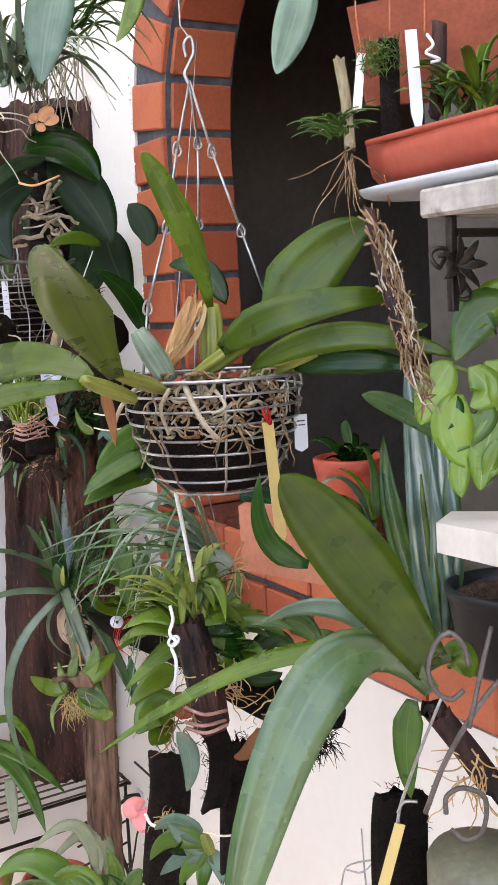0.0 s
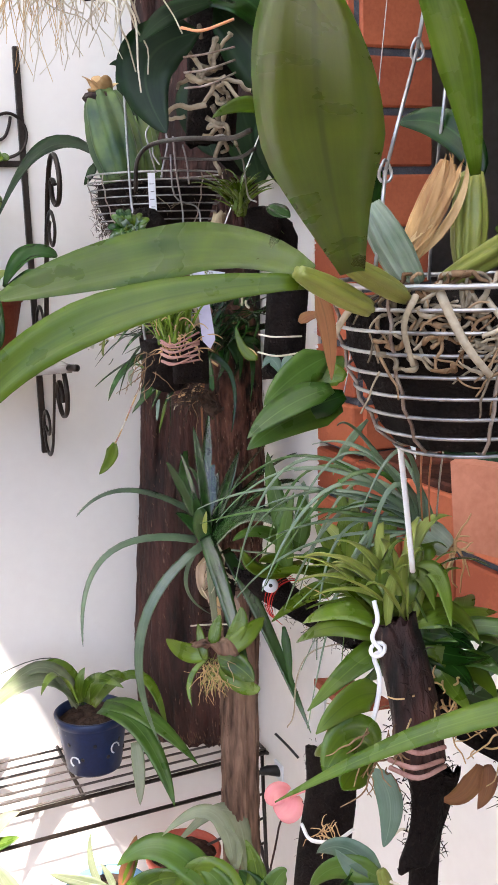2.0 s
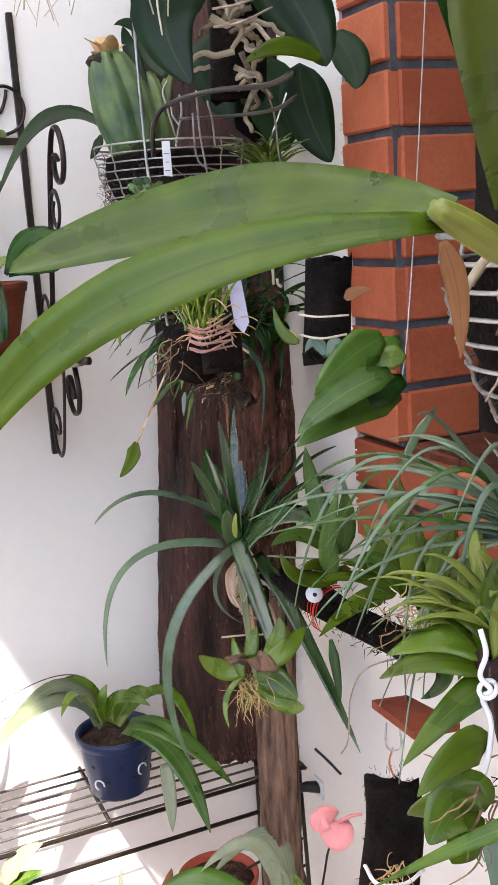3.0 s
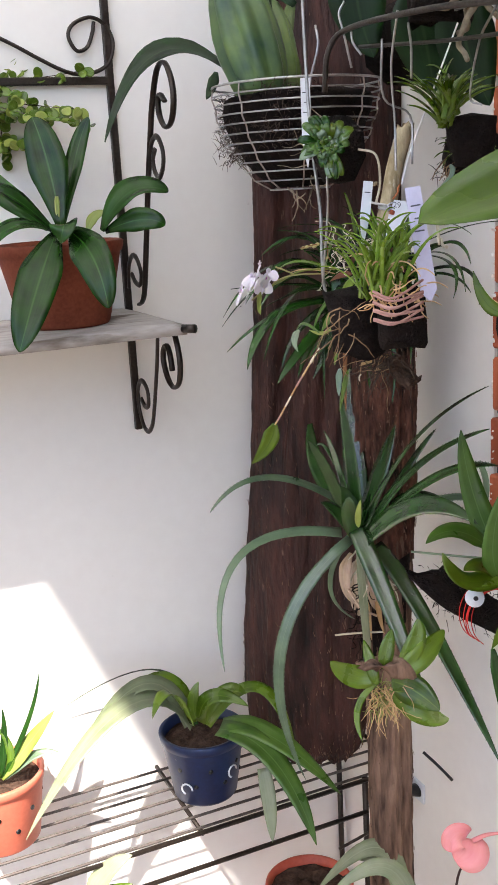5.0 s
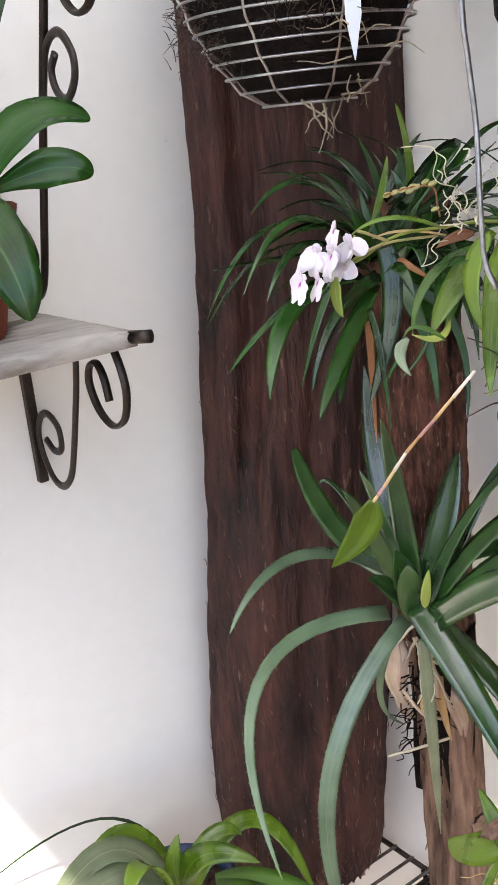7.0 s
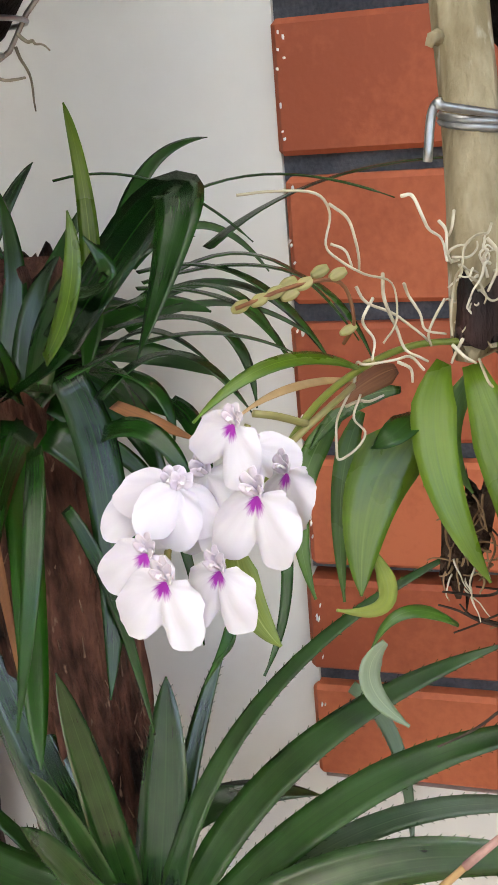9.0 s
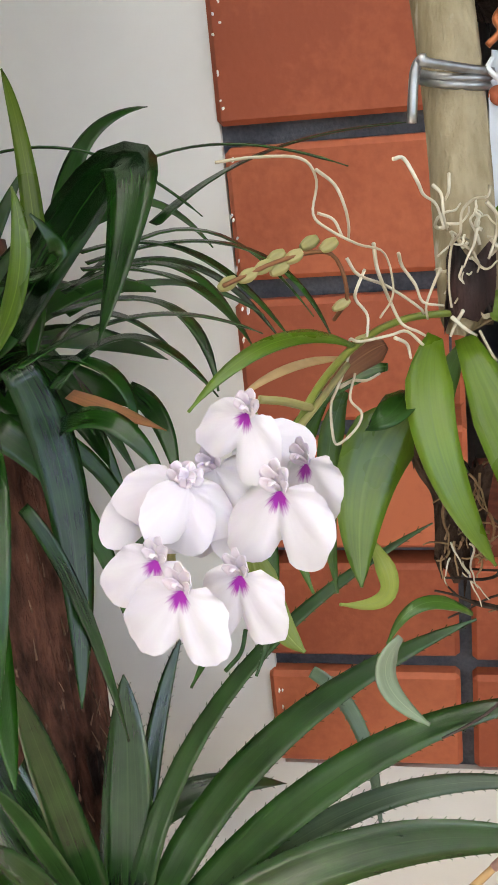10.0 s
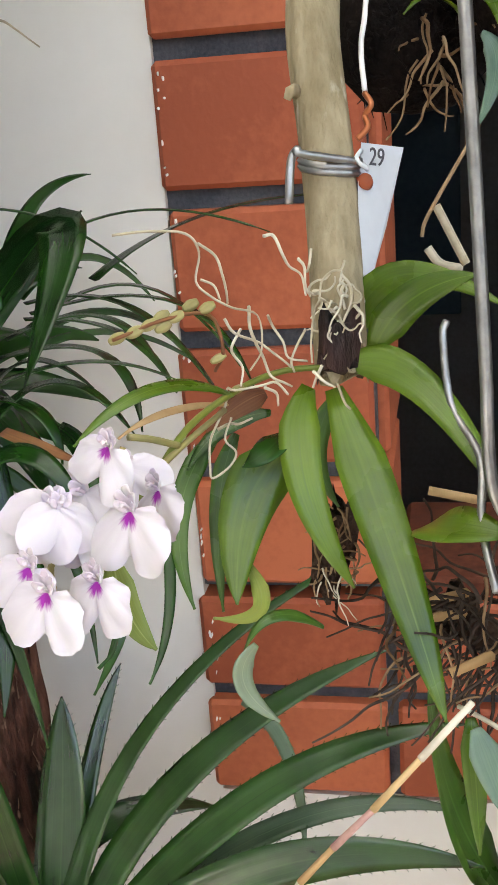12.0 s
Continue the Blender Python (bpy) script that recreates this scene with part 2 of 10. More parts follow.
# the broad pale midrib paints silvery reflections into the colour, besides the gloss
SWORD = leafy("sheen_painted_sword_leaf", (0.020, 0.060, 0.036), (0.14, 0.24, 0.19), (0.30, 0.40, 0.36), 0.22, 12, 0.10, wax=1.0)
SAGE = leafy("sage_green_leaf", (0.038, 0.082, 0.022), (0.108, 0.18, 0.056), (0.10, 0.17, 0.06), 0.25, 18, wax=0.7)
BROWNLEAF = leafy("dry_brown_leaf", (0.10, 0.03, 0.012), (0.34, 0.15, 0.06), (0.2, 0.09, 0.04), 0.7, 14)
PETAL = leafy("white_petal", (0.52, 0.465, 0.505), (0.67, 0.64, 0.66), (0.67, 0.64, 0.66), 0.6, 14, 0.0, 0.1)
# a feathered magenta stain on the lip, round the base of its two lobes
pn, pl = PETAL.node_tree.nodes, PETAL.node_tree.links
lip_uv, lip_xy, lip_map = pn.new("ShaderNodeUVMap"), pn.new("ShaderNodeSeparateXYZ"), pn.new("ShaderNodeMapping")
pl.new(lip_uv.outputs[0], lip_xy.inputs[0])
lip_map.inputs["Scale"].default_value = (26, 2.5, 1)
pl.new(lip_uv.outputs[0], lip_map.inputs["Vector"])
lip_rays = pn.new("ShaderNodeTexNoise"); lip_rays.inputs["Scale"].default_value = 1.0
pl.new(lip_map.outputs[0], lip_rays.inputs["Vector"])
lip_reach = pn.new("ShaderNodeMath"); lip_reach.operation = "MULTIPLY_ADD"; lip_reach.inputs[1].default_value = -0.30
pl.new(lip_rays.outputs["Fac"], lip_reach.inputs[0]); pl.new(lip_xy.outputs["Y"], lip_reach.inputs[2])
lip_off = pn.new("ShaderNodeMath"); lip_off.operation = "SUBTRACT"; lip_off.inputs[1].default_value = 0.5
pl.new(lip_xy.outputs["X"], lip_off.inputs[0])
lip_abs = pn.new("ShaderNodeMath"); lip_abs.operation = "ABSOLUTE"; pl.new(lip_off.outputs[0], lip_abs.inputs[0])
lip_sum = pn.new("ShaderNodeMath"); lip_sum.operation = "MULTIPLY_ADD"; lip_sum.inputs[1].default_value = 0.75
pl.new(lip_abs.outputs[0], lip_sum.inputs[0]); pl.new(lip_reach.outputs[0], lip_sum.inputs[2])
lip_edge = pn.new("ShaderNodeMapRange")
lip_edge.inputs["From Min"].default_value, lip_edge.inputs["From Max"].default_value = 0.24, 0.10
pl.new(lip_sum.outputs[0], lip_edge.inputs["Value"])
lip_mix = pn.new("ShaderNodeMixRGB"); lip_mix.inputs[2].default_value = (0.30, 0.012, 0.30, 1)
pl.new(lip_edge.outputs[0], lip_mix.inputs[0])
pl.new(pn["Principled BSDF"].inputs["Base Color"].links[0].from_socket, lip_mix.inputs[1])
pl.new(lip_mix.outputs[0], pn["Principled BSDF"].inputs["Base Color"])
PINKPETAL = leafy("pinkish_petal", (0.60, 0.50, 0.57), (0.76, 0.70, 0.73), (0.68, 0.6, 0.64), 0.6, 14, 0.0, 0.1)
PINK = leafy("pink_spathe", (0.75, 0.22, 0.24), (0.85, 0.36, 0.36), (0.8, 0.3, 0.3), 0.35, 14, 0.0, 0.1)
BUD = leafy("straw_green_bud", (0.19, 0.17, 0.055), (0.40, 0.34, 0.15), (0.5, 0.45, 0.2), 0.55, 14, 0.0, 0.3)
ORANGE = leafy("orange_bloom", (0.7, 0.28, 0.13), (0.82, 0.42, 0.24), (0.8, 0.4, 0.2), 0.6, 14, 0.0, 0.2)
COPPER = surface("copper_wire", (0.35, 0.10, 0.04), (0.6, 0.22, 0.1), 0.4, 60, 200, 0.1, metal=0.7)
REDSTRING = surface("red_string", (0.45, 0.02, 0.02), (0.65, 0.05, 0.04), 0.8, 60, 300, 0.3)
PLASTICWHITE = surface("white_plastic_cord", (0.72, 0.72, 0.72), (0.85, 0.85, 0.85), 0.45, 60, 300, 0.1)
PINKTWINE = surface("pinkish_twine", (0.28, 0.13, 0.11), (0.50, 0.30, 0.26), 0.85, 80, 400, 0.6)
OLIVETOP = surface("dull_olive_table_top", (0.10, 0.10, 0.062), (0.20, 0.20, 0.135), 0.55, 14, 160, 0.15, spread=0.0)
BLACKPLASTIC = surface("black_plastic", (0.006, 0.006, 0.007), (0.02, 0.02, 0.022), 0.4, 60, 300, 0.1)
# reddish brown chosen for its bounce onto the walls; the floor is unseen
FLOORTILE = surface("bounce_toned_floor", (0.050, 0.035, 0.028), (0.11, 0.078, 0.062), 0.75, 8, 120, 0.3)
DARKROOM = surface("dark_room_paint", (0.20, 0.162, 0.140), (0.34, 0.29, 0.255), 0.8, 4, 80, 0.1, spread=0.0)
BOARD = surface("blue_grey_board", (0.045, 0.065, 0.082), (0.09, 0.12, 0.145), 0.6, 5, 60, 0.1, spread=0.0)
CEIL = surface("unseen_roof_sheet", (0.50, 0.50, 0.47), (0.62, 0.62, 0.59), 0.6, 6, 80, 0.1, spread=0.0)
# the unseen milky sheet lets daylight through, added as soft light from above
roof_nodes, roof_links = CEIL.node_tree.nodes, CEIL.node_tree.links
glow_through, sheet_mix = roof_nodes.new("ShaderNodeBsdfTranslucent"), roof_nodes.new("ShaderNodeMixShader")
glow_through.inputs["Color"].default_value = (0.875, 0.872, 0.855, 1)
sheet_mix.inputs[0].default_value = 0.80
roof_links.new(roof_nodes["Principled BSDF"].outputs[0], sheet_mix.inputs[1])
roof_links.new(glow_through.outputs[0], sheet_mix.inputs[2])
roof_links.new(sheet_mix.outputs[0], roof_nodes["Material Output"].inputs["Surface"])


# ---- mesh helpers ----
class Shape:
    """Vertices, faces and a leaf-wise uv, gathered for one mesh."""

    def __init__(self):
        self.v, self.f, self.uv = [], [], []

    def add(self, verts, faces, uvs=None):
        o = len(self.v)
        self.v += [Vector(p) for p in verts]
        self.uv += uvs if uvs else [(0.2, 0.5)] * len(verts)
        self.f += [tuple(i + o for i in f) for f in faces]
        return self

    def mesh(self, name, mat, origin=(0, 0, 0), smooth=True, two=None, pick=None):
        o = Vector(origin)
        me = bpy.data.meshes.new(name)
        me.from_pydata([p - o for p in self.v], [], self.f)
        lay = me.uv_layers.new(name="UVMap")
        for lp in me.loops:
            lay.data[lp.index].uv = self.uv[lp.vertex_index]
        me.materials.append(mat)
        if two:
            me.materials.append(two)
        for i, p in enumerate(me.polygons):
            p.use_smooth = smooth
            if two and pick(i):
                p.material_index = 1
        me.update()
        return me


def thing(name, at, label, category, group="", kind=""):
    ob = new(name)
    ob.location, ob.empty_display_size = at, 0.02
    return tagged(ob, label, category, group, kind)


def base_of(ob):
    p = Vector((0, 0, 0))
    while ob:
        p += ob.location
        ob = ob.parent
    return p


def part(name, shape, mat, parent, label="", smooth=True):
    ob = new(name, shape.mesh(name, mat, base_of(parent), smooth))
    ob.parent = parent
    return tagged(ob, label)


def solid(name, shape, mat, at, label, category, group="", kind="", smooth=True):
    ob = new(name, shape.mesh(name, mat, at, smooth))
    ob.location = at
    return tagged(ob, label, category, group, kind)


def box(x0, y0, z0, x1, y1, z1, bevel=0.0):
    """A block; with a bevel its edges are cut by that much."""
    s = Shape()
    if not bevel:
        s.add([(x, y, z) for x in (x0, x1) for y in (y0, y1) for z in (z0, z1)],
              [(0, 1, 3, 2), (4, 6, 7, 5), (0, 4, 5, 1), (2, 3, 7, 6), (0, 2, 6, 4), (1, 5, 7, 3)])
        return s
    bm = bmesh.new()
    bmesh.ops.create_cube(bm, size=1)
    for v in bm.verts:
        v.co = Vector(((x0 + x1) / 2 + v.co.x * (x1 - x0), (y0 + y1) / 2 + v.co.y * (y1 - y0), (z0 + z1) / 2 + v.co.z * (z1 - z0)))
    bmesh.ops.bevel(bm, geom=bm.edges[:], offset=bevel, segments=1, affect="EDGES")
    bm.verts.index_update()
    s.add([v.co.copy() for v in bm.verts], [[v.index for v in f.verts] for f in bm.faces])
    bm.free()
    return s


def smoothline(pts, steps=6):
    """A Catmull-Rom line through the points."""
    p = [Vector(q) for q in pts]
    p = [p[0] * 2 - p[1]] + p + [p[-1] * 2 - p[-2]]
    out = []
    for i in range(1, len(p) - 2):
        for k in range(steps):
            t = k / steps
            a, b, c, d = p[i - 1:i + 3]
            out.append(0.5 * (2 * b + (c - a) * t + (2 * a - 5 * b + 4 * c - d) * t * t + (3 * b - a - 3 * c + d) * t ** 3))
    return out + [p[-2]]


def tube(pts, r, sides=6, r_end=None, flat=1.0, shape=None):
    """A round (or flattened) bar along a line, tapering to r_end."""
    s = shape or Shape()
    p = [Vector(q) for q in pts]
    n = len(p)
    tan = [(p[min(i + 1, n - 1)] - p[max(i - 1, 0)]).normalized() for i in range(n)]
    ref = Vector((0, 0, 1)) if abs(tan[0].z) < 0.9 else Vector((1, 0, 0))
    side = tan[0].cross(ref).normalized()
    verts, uvs = [], []
    for i in range(n):
        side = (side - tan[i] * side.dot(tan[i])).normalized()
        up = side.cross(tan[i])
        rr = r if r_end is None else r + (r_end - r) * i / max(1, n - 1)
        for k in range(sides):
            a = 2 * math.pi * k / sides
            verts.append(p[i] + side * (math.cos(a) * rr) + up * (math.sin(a) * rr * flat))
            uvs.append((k / sides, i / n))
    faces = [(i * sides + k, i * sides + (k + 1) % sides, (i + 1) * sides + (k + 1) % sides, (i + 1) * sides + k) for i in range(n - 1) for k in range(sides)]
    faces += [tuple(range(sides))[::-1], tuple((n - 1) * sides + k for k in range(sides))]
    return s.add(verts, faces, uvs)


def ring(c, r, wire, n=40, tilt=(0, 0), shape=None, sides=5):
    c = Vector(c)
    return tube([c + Vector((r * math.cos(2 * math.pi * i / n), r * math.sin(2 * math.pi * i / n), r * (tilt[0] * math.cos(2 * math.pi * i / n) + tilt[1] * math.sin(2 * math.pi * i / n)))) for i in range(n + 1)], wire, sides, shape=shape)


def lathe(profile, n=40, at=(0, 0, 0), wobble=0.0, seed=0):
    """A turned form from (radius, height) pairs, closed where the radius is nought."""
    s, c = Shape(), Vector(at)
    verts = []
    for r, z in profile:
        for k in range(n):
            a = 2 * math.pi * k / n
            w = 1 + wobble * noise.noise(Vector((math.cos(a) * 3 + seed, math.sin(a) * 3, z * 30)))
            verts.append(c + Vector((r * w * math.cos(a), r * w * math.sin(a), z)))
    m = len(profile)
    return s.add(verts, [(i * n + k, i * n + (k + 1) % n, (i + 1) * n + (k + 1) % n, (i + 1) * n + k) for i in range(m - 1) for k in range(n)])


PROFILES = {
    "elliptic": lambda v: min(1.0, 0.20 + 1.9 * v) * (max(0.0, 1 - v ** 3.6)) ** 0.6,
    "paddle": lambda v: min(1.0, 0.55 + 0.9 * v) * (max(0.0, 1 - v ** 4.5)) ** 0.55,
    "oval": lambda v: max(0.0, math.sin(math.pi * min(1, v ** 0.85))) ** 0.62 if v < 1 else 0.0,
    "round": lambda v: (max(0.0, 1 - (2 * min(1, 0.06 + 0.94 * v) - 1) ** 2)) ** 0.5,
    "lance": lambda v: (min(1.0, 0.35 + v * 2.6)) * (max(0.0, 1 - v ** 2.6)) ** 0.8,
    "strap": lambda v: (0.8 + 0.2 * min(1, v * 4)) * (max(0.0, 1 - v ** 3.2)) ** 0.85,
    "tongue": lambda v: min(1.0, 0.26 + 1.5 * v) * (max(0.0, 1 - v ** 5)) ** 0.5,
    "fan": lambda v: min(1.0, 0.30 + 1.15 * v) * (max(0.0, 1 - v ** 6)) ** 0.5,
    "blade": lambda v: (max(0.0, 1 - v)) ** 0.55,
}


def leaf_shape(b, m, t, w, n, prof="lance", fold=0.18, thick=0.0011, seg=18, across=4, wave=0.0, shape=None):
    """One leaf from base b through m to the tip t, w wide, its face towards n; folded along the midrib."""
    s = shape or Shape()
    b, m, t, n = Vector(b), Vector(m), Vector(t), Vector(n)
    c = 2 * m - 0.5 * (b + t)
    f = PROFILES[prof]
    verts, uvs = [], []
    ph = b.x * 91 + t.z * 57
    for i in range(seg + 1):
        v = 1 - (1 - i / seg) ** 1.5
        p = b * (1 - v) ** 2 + c * (2 * v * (1 - v)) + t * v * v
        d = ((c - b) * (1 - v) + (t - c) * v).normalized()
        side = d.cross(n)
        side = side.normalized() if side.length > 1e-4 else d.orthogonal().normalized()
        nor = side.cross(d).normalized()
        ww = max(0.0004, w * 0.5 * f(v))
        for layer in (0, 1):
            for k in range(across + 1):
                u = k / across * 2 - 1
                lift = fold * ww * abs(u) ** 1.3 + wave * w * math.sin(v * 9 + ph + u * 1.5) * abs(u)
                th = thick * (1 - 0.75 * abs(u)) * (0.5 if v > 0.95 else 1)
                verts.append(p + side * (u * ww) + nor * (lift + (th / 2 if layer == 0 else -th / 2)))
                uvs.append((k / across, v))
    row = 2 * (across + 1)
    faces = []
    for i in range(seg):
        a, e = i * row, (i + 1) * row
        for k in range(across):
            faces.append((a + k, a + k + 1, e + k + 1, e + k))
            faces.append((a + across + 1 + k, e + across + 1 + k, e + across + 2 + k, a + across + 2 + k))
        faces.append((a, e, e + across + 1, a + across + 1))
        faces.append((a + across, a + 2 * across + 1, e + 2 * across + 1, e + across))
    last = seg * row
    faces += [tuple(last + k for k in range(across + 1)) + tuple(last + row - 1 - k for k in range(across + 1)),
              tuple(across - k for k in range(across + 1)) + tuple(across + 1 + k for k in range(across + 1))]
    return s.add(verts, faces, uvs)


def leaf(plant, b, m, t, w, n, mat, prof="lance", fold=0.18, name="leaf", wave=0.02, thick=0.0011):
    return part(name, leaf_shape(b, m, t, w, n, prof, fold, thick, wave=wave), mat, plant)


def rough_log(line, r, name, mat, parent, seed=1, sides=26, flat=1.0, turn=0.0, ridges=0.16, label=""):
    """A log along a line, r wide (flat: its thickness against its width, turned by some degrees), with furrows and uneven ends."""
    p = smoothline(line, 12)
    verts, n = [], len(p)
    ct, st = math.cos(radians(turn)), math.sin(radians(turn))
    for i, q in enumerate(p):
        for k in range(sides):
            a = 2 * math.pi * k / sides
            g = noise.noise(Vector((math.cos(a) * 2.2 + seed, math.sin(a) * 2.2, q.z * 2.5)))
            h = noise.noise(Vector((math.cos(a) * 6 + seed, math.sin(a) * 6, q.z * 7)))
            rr = r * (1 + ridges * g + 0.5 * ridges * h)
            x, y = math.cos(a) * rr, math.sin(a) * rr * flat
            z = 0.012 * h if i in (0, n - 1) else 0
            verts.append(q + Vector((x * ct - y * st, x * st + y * ct, z)))
    faces = [(i * sides + k, i * sides + (k + 1) % sides, (i + 1) * sides + (k + 1) % sides, (i + 1) * sides + k) for i in range(n - 1) for k in range(sides)]
    faces += [tuple(range(sides))[::-1], tuple((n - 1) * sides + k for k in range(sides))]
    return part(name, Shape().add(verts, faces), mat, parent, label)


def old_wood(line, widths, flat, turn, name, mat, parent, seed, sides=150, fibre=0.0026, grooves=()):
    """Weathered wood along a line: a flattened round whose half-width follows widths, split into upright fibres, with deep grooves (place across, depth, lowest and highest z)."""
    p = smoothline(line, 34)
    n, m = len(p), len(widths) - 1
    ct, st = math.cos(radians(turn)), math.sin(radians(turn))
    verts = []
    for i, q in enumerate(p):
        f = i / (n - 1) * m
        j = min(int(f), m - 1)
        r = widths[j] + (widths[j + 1] - widths[j]) * (f - j)
        for k in range(sides):
            a = 2 * math.pi * k / sides
            ca, sa = math.cos(a), math.sin(a)
            g = noise.noise(Vector((ca * 2.2 + seed, sa * 2.2, q.z * 2.5)))
            h = noise.noise(Vector((ca * 7 + seed, sa * 7, q.z * 6)))
            e = 1 - 2 * abs(noise.noise(Vector((ca * 26, sa * 26 + seed, q.z * 9))))
            e2 = noise.noise(Vector((ca * 60 + seed, sa * 60, q.z * 26)))
            rr = r * (1 + 0.07 * g + 0.05 * h) + fibre * e + 0.8 * fibre * e2
            x, y = ca * rr, sa * rr * flat
            for u, d, z0, z1 in grooves:
                if sa < 0:
                    fade = min(1, max(0, (q.z - z0) / 0.15)) * min(1, max(0, (z1 - q.z) / 0.15))
                    y += d * fade * math.exp(-((ca - u + 0.05 * math.sin(q.z * 9)) / 0.13) ** 2)
            cap = 0.012 * h if i in (0, n - 1) else 0
            verts.append(q + Vector((x * ct - y * st, x * st + y * ct, cap)))
    faces = [(i * sides + k, i * sides + (k + 1) % sides, (i + 1) * sides + (k + 1) % sides, (i + 1) * sides + k) for i in range(n - 1) for k in range(sides)]
    faces += [tuple(range(sides))[::-1], tuple((n - 1) * sides + k for k in range(sides))]
    rnd = random.Random(seed)
    chips = Shape()
    for _ in range(int(n * sides / 26)):
        v = verts[rnd.randrange(sides, len(verts) - sides)]
        out = (v - Vector((line[len(line) // 2][0], line[len(line) // 2][1], v.z))).normalized()
        o = v + out * 0.0006
        s = Vector((rnd.uniform(-0.0015, 0.0015), rnd.uniform(-0.0015, 0.0015), rnd.uniform(0.002, 0.006)))
        tube([o - s, o + out * 0.0006, o + s + out * rnd.uniform(0, 0.0016)], rnd.uniform(0.0003, 0.0008), 3, 0.0002, shape=chips)
    body = part(name, Shape().add(verts, faces), mat, parent)
    tagged(part("splinter_layer", chips, LOG, parent), "fine pale splinters on the weathered wood", kind="stuff")
    return body


def fuzz(shape, c, spread, count, length, r, seed, down=0.3):
    """Short bristling fibres round a point, spread over a box."""
    rnd = random.Random(seed)
    for _ in range(count):
        p = Vector(c) + Vector([rnd.uniform(-1, 1) * e for e in spread])
        d = Vector([rnd.uniform(-1, 1), rnd.uniform(-1, 1), rnd.uniform(-1, 1) - down]).normalized() * length * rnd.uniform(0.5, 1.2)
        tube([p, p + d * 0.5 + Vector((0, 0, 0.1 * length)), p + d], r, 3, r * 0.4, shape=shape)
    return shape


def squiggle(p, d, length, rnd, bend=0.35, gravity=0.0, steps=7):
    """A wandering line from p towards d."""
    p, d = Vector(p), Vector(d).normalized()
    out = [p.copy()]
    for _ in range(steps):
        d = (d + Vector([rnd.uniform(-bend, bend) for _ in range(3)]) + Vector((0, 0, -gravity))).normalized()
        p = p + d * length / steps
        out.append(p.copy())
    return out


# ---- structure ----
# the two white walls meet in a corner at (0, WALL_Y); the arched opening is in the east wall
WALL_Y = 0.443
JOINTS = [0.965, 1.034, 1.099, 1.168, 1.239, 1.309, 1.378, 1.450, 1.519, 1.587, 1.655]
ARCH_C, ARCH_Z, ARCH_R, BAND = -0.32, 1.655, 0.28, 0.105
OPEN_S, OPEN_N = ARCH_C - ARCH_R, ARCH_C + ARCH_R

s = box(-2.6, WALL_Y, 0, 0.0, WALL_Y + 0.12, ROOF_Z)
solid("wall_north", s, PLASTER, (0, 0, 0), "off-white plastered wall behind the iron shelf bracket", "wall", kind="structure", smooth=False)
east = Shape()


def prism(shape, poly, x0, x1):
    """A wall piece of the outline poly (y, z), from x0 to x1."""
    k = len(poly)
    shape.add([(x0, y, z) for y, z in poly] + [(x1, y, z) for y, z in poly],
              [tuple(range(k))[::-1], tuple(range(k, 2 * k))] + [(i, (i + 1) % k, k + (i + 1) % k, k + i) for i in range(k)])


IN_N, IN_S = OPEN_N + BAND, OPEN_S - BAND
east_parts = [[(IN_N, 0), (WALL_Y + 0.12, 0), (WALL_Y + 0.12, ROOF_Z), (IN_N, ROOF_Z)], [(-3.2, 0), (IN_S, 0), (IN_S, 0.965), (-3.2, 0.965)], [(IN_S, 0), (IN_N, 0), (IN_N, 0.965), (IN_S, 0.965)]]
for q in east_parts:
    prism(east, q, 0.0, 0.12)
N_ARC = 24
for i in range(N_ARC):
    a0, a1 = math.pi * i / N_ARC, math.pi * (i + 1) / N_ARC
    R = ARCH_R + BAND
    p0, p1 = (ARCH_C + R * math.cos(a0), ARCH_Z + R * math.sin(a0)), (ARCH_C + R * math.cos(a1), ARCH_Z + R * math.sin(a1))
    prism(east, [p1, p0, (p0[0], ROOF_Z), (p1[0], ROOF_Z)], 0.0, 0.12)
# the pier's shade is painted: a darker grey than the wall plaster
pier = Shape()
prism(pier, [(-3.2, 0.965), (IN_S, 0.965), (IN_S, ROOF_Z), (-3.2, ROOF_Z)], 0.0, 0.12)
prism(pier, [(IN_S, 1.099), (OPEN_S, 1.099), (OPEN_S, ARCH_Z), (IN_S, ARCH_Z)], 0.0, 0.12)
solid("wall_pier", pier, GREYWALL, (0, 0, 0), "plaster pier beside the arch, its shade put into a grey colour", "wall", kind="structure", smooth=False)
wall_east = solid("wall_east", east, PLASTER, (0, 0, 0), "off-white plastered wall with a brick-lined arched opening", "wall", kind="structure", smooth=False)
prism_m = Shape()
for ya, yb in ((OPEN_N + 0.006, IN_N),):
    prism(prism_m, [(ya, 1.099), (yb, 1.099), (yb, ARCH_Z), (ya, ARCH_Z)], 0.004, 0.112)
prism(prism_m, [(IN_S, 0.965), (IN_N, 0.965), (IN_N, 1.093), (IN_S, 1.093)], 0.004, 0.112)
for i in range(N_ARC):
    a0, a1 = math.pi * i / N_ARC, math.pi * (i + 1) / N_ARC
    r, R = ARCH_R + 0.006, ARCH_R + BAND
    prism(prism_m, [(ARCH_C + q * math.cos(a), ARCH_Z + q * math.sin(a)) for q, a in ((r, a0), (R, a0), (R, a1), (r, a1))], 0.004, 0.112)
part("mortar", prism_m, MORTAR, wall_east, "dark blue-grey mortar bed of the brick surround", False)
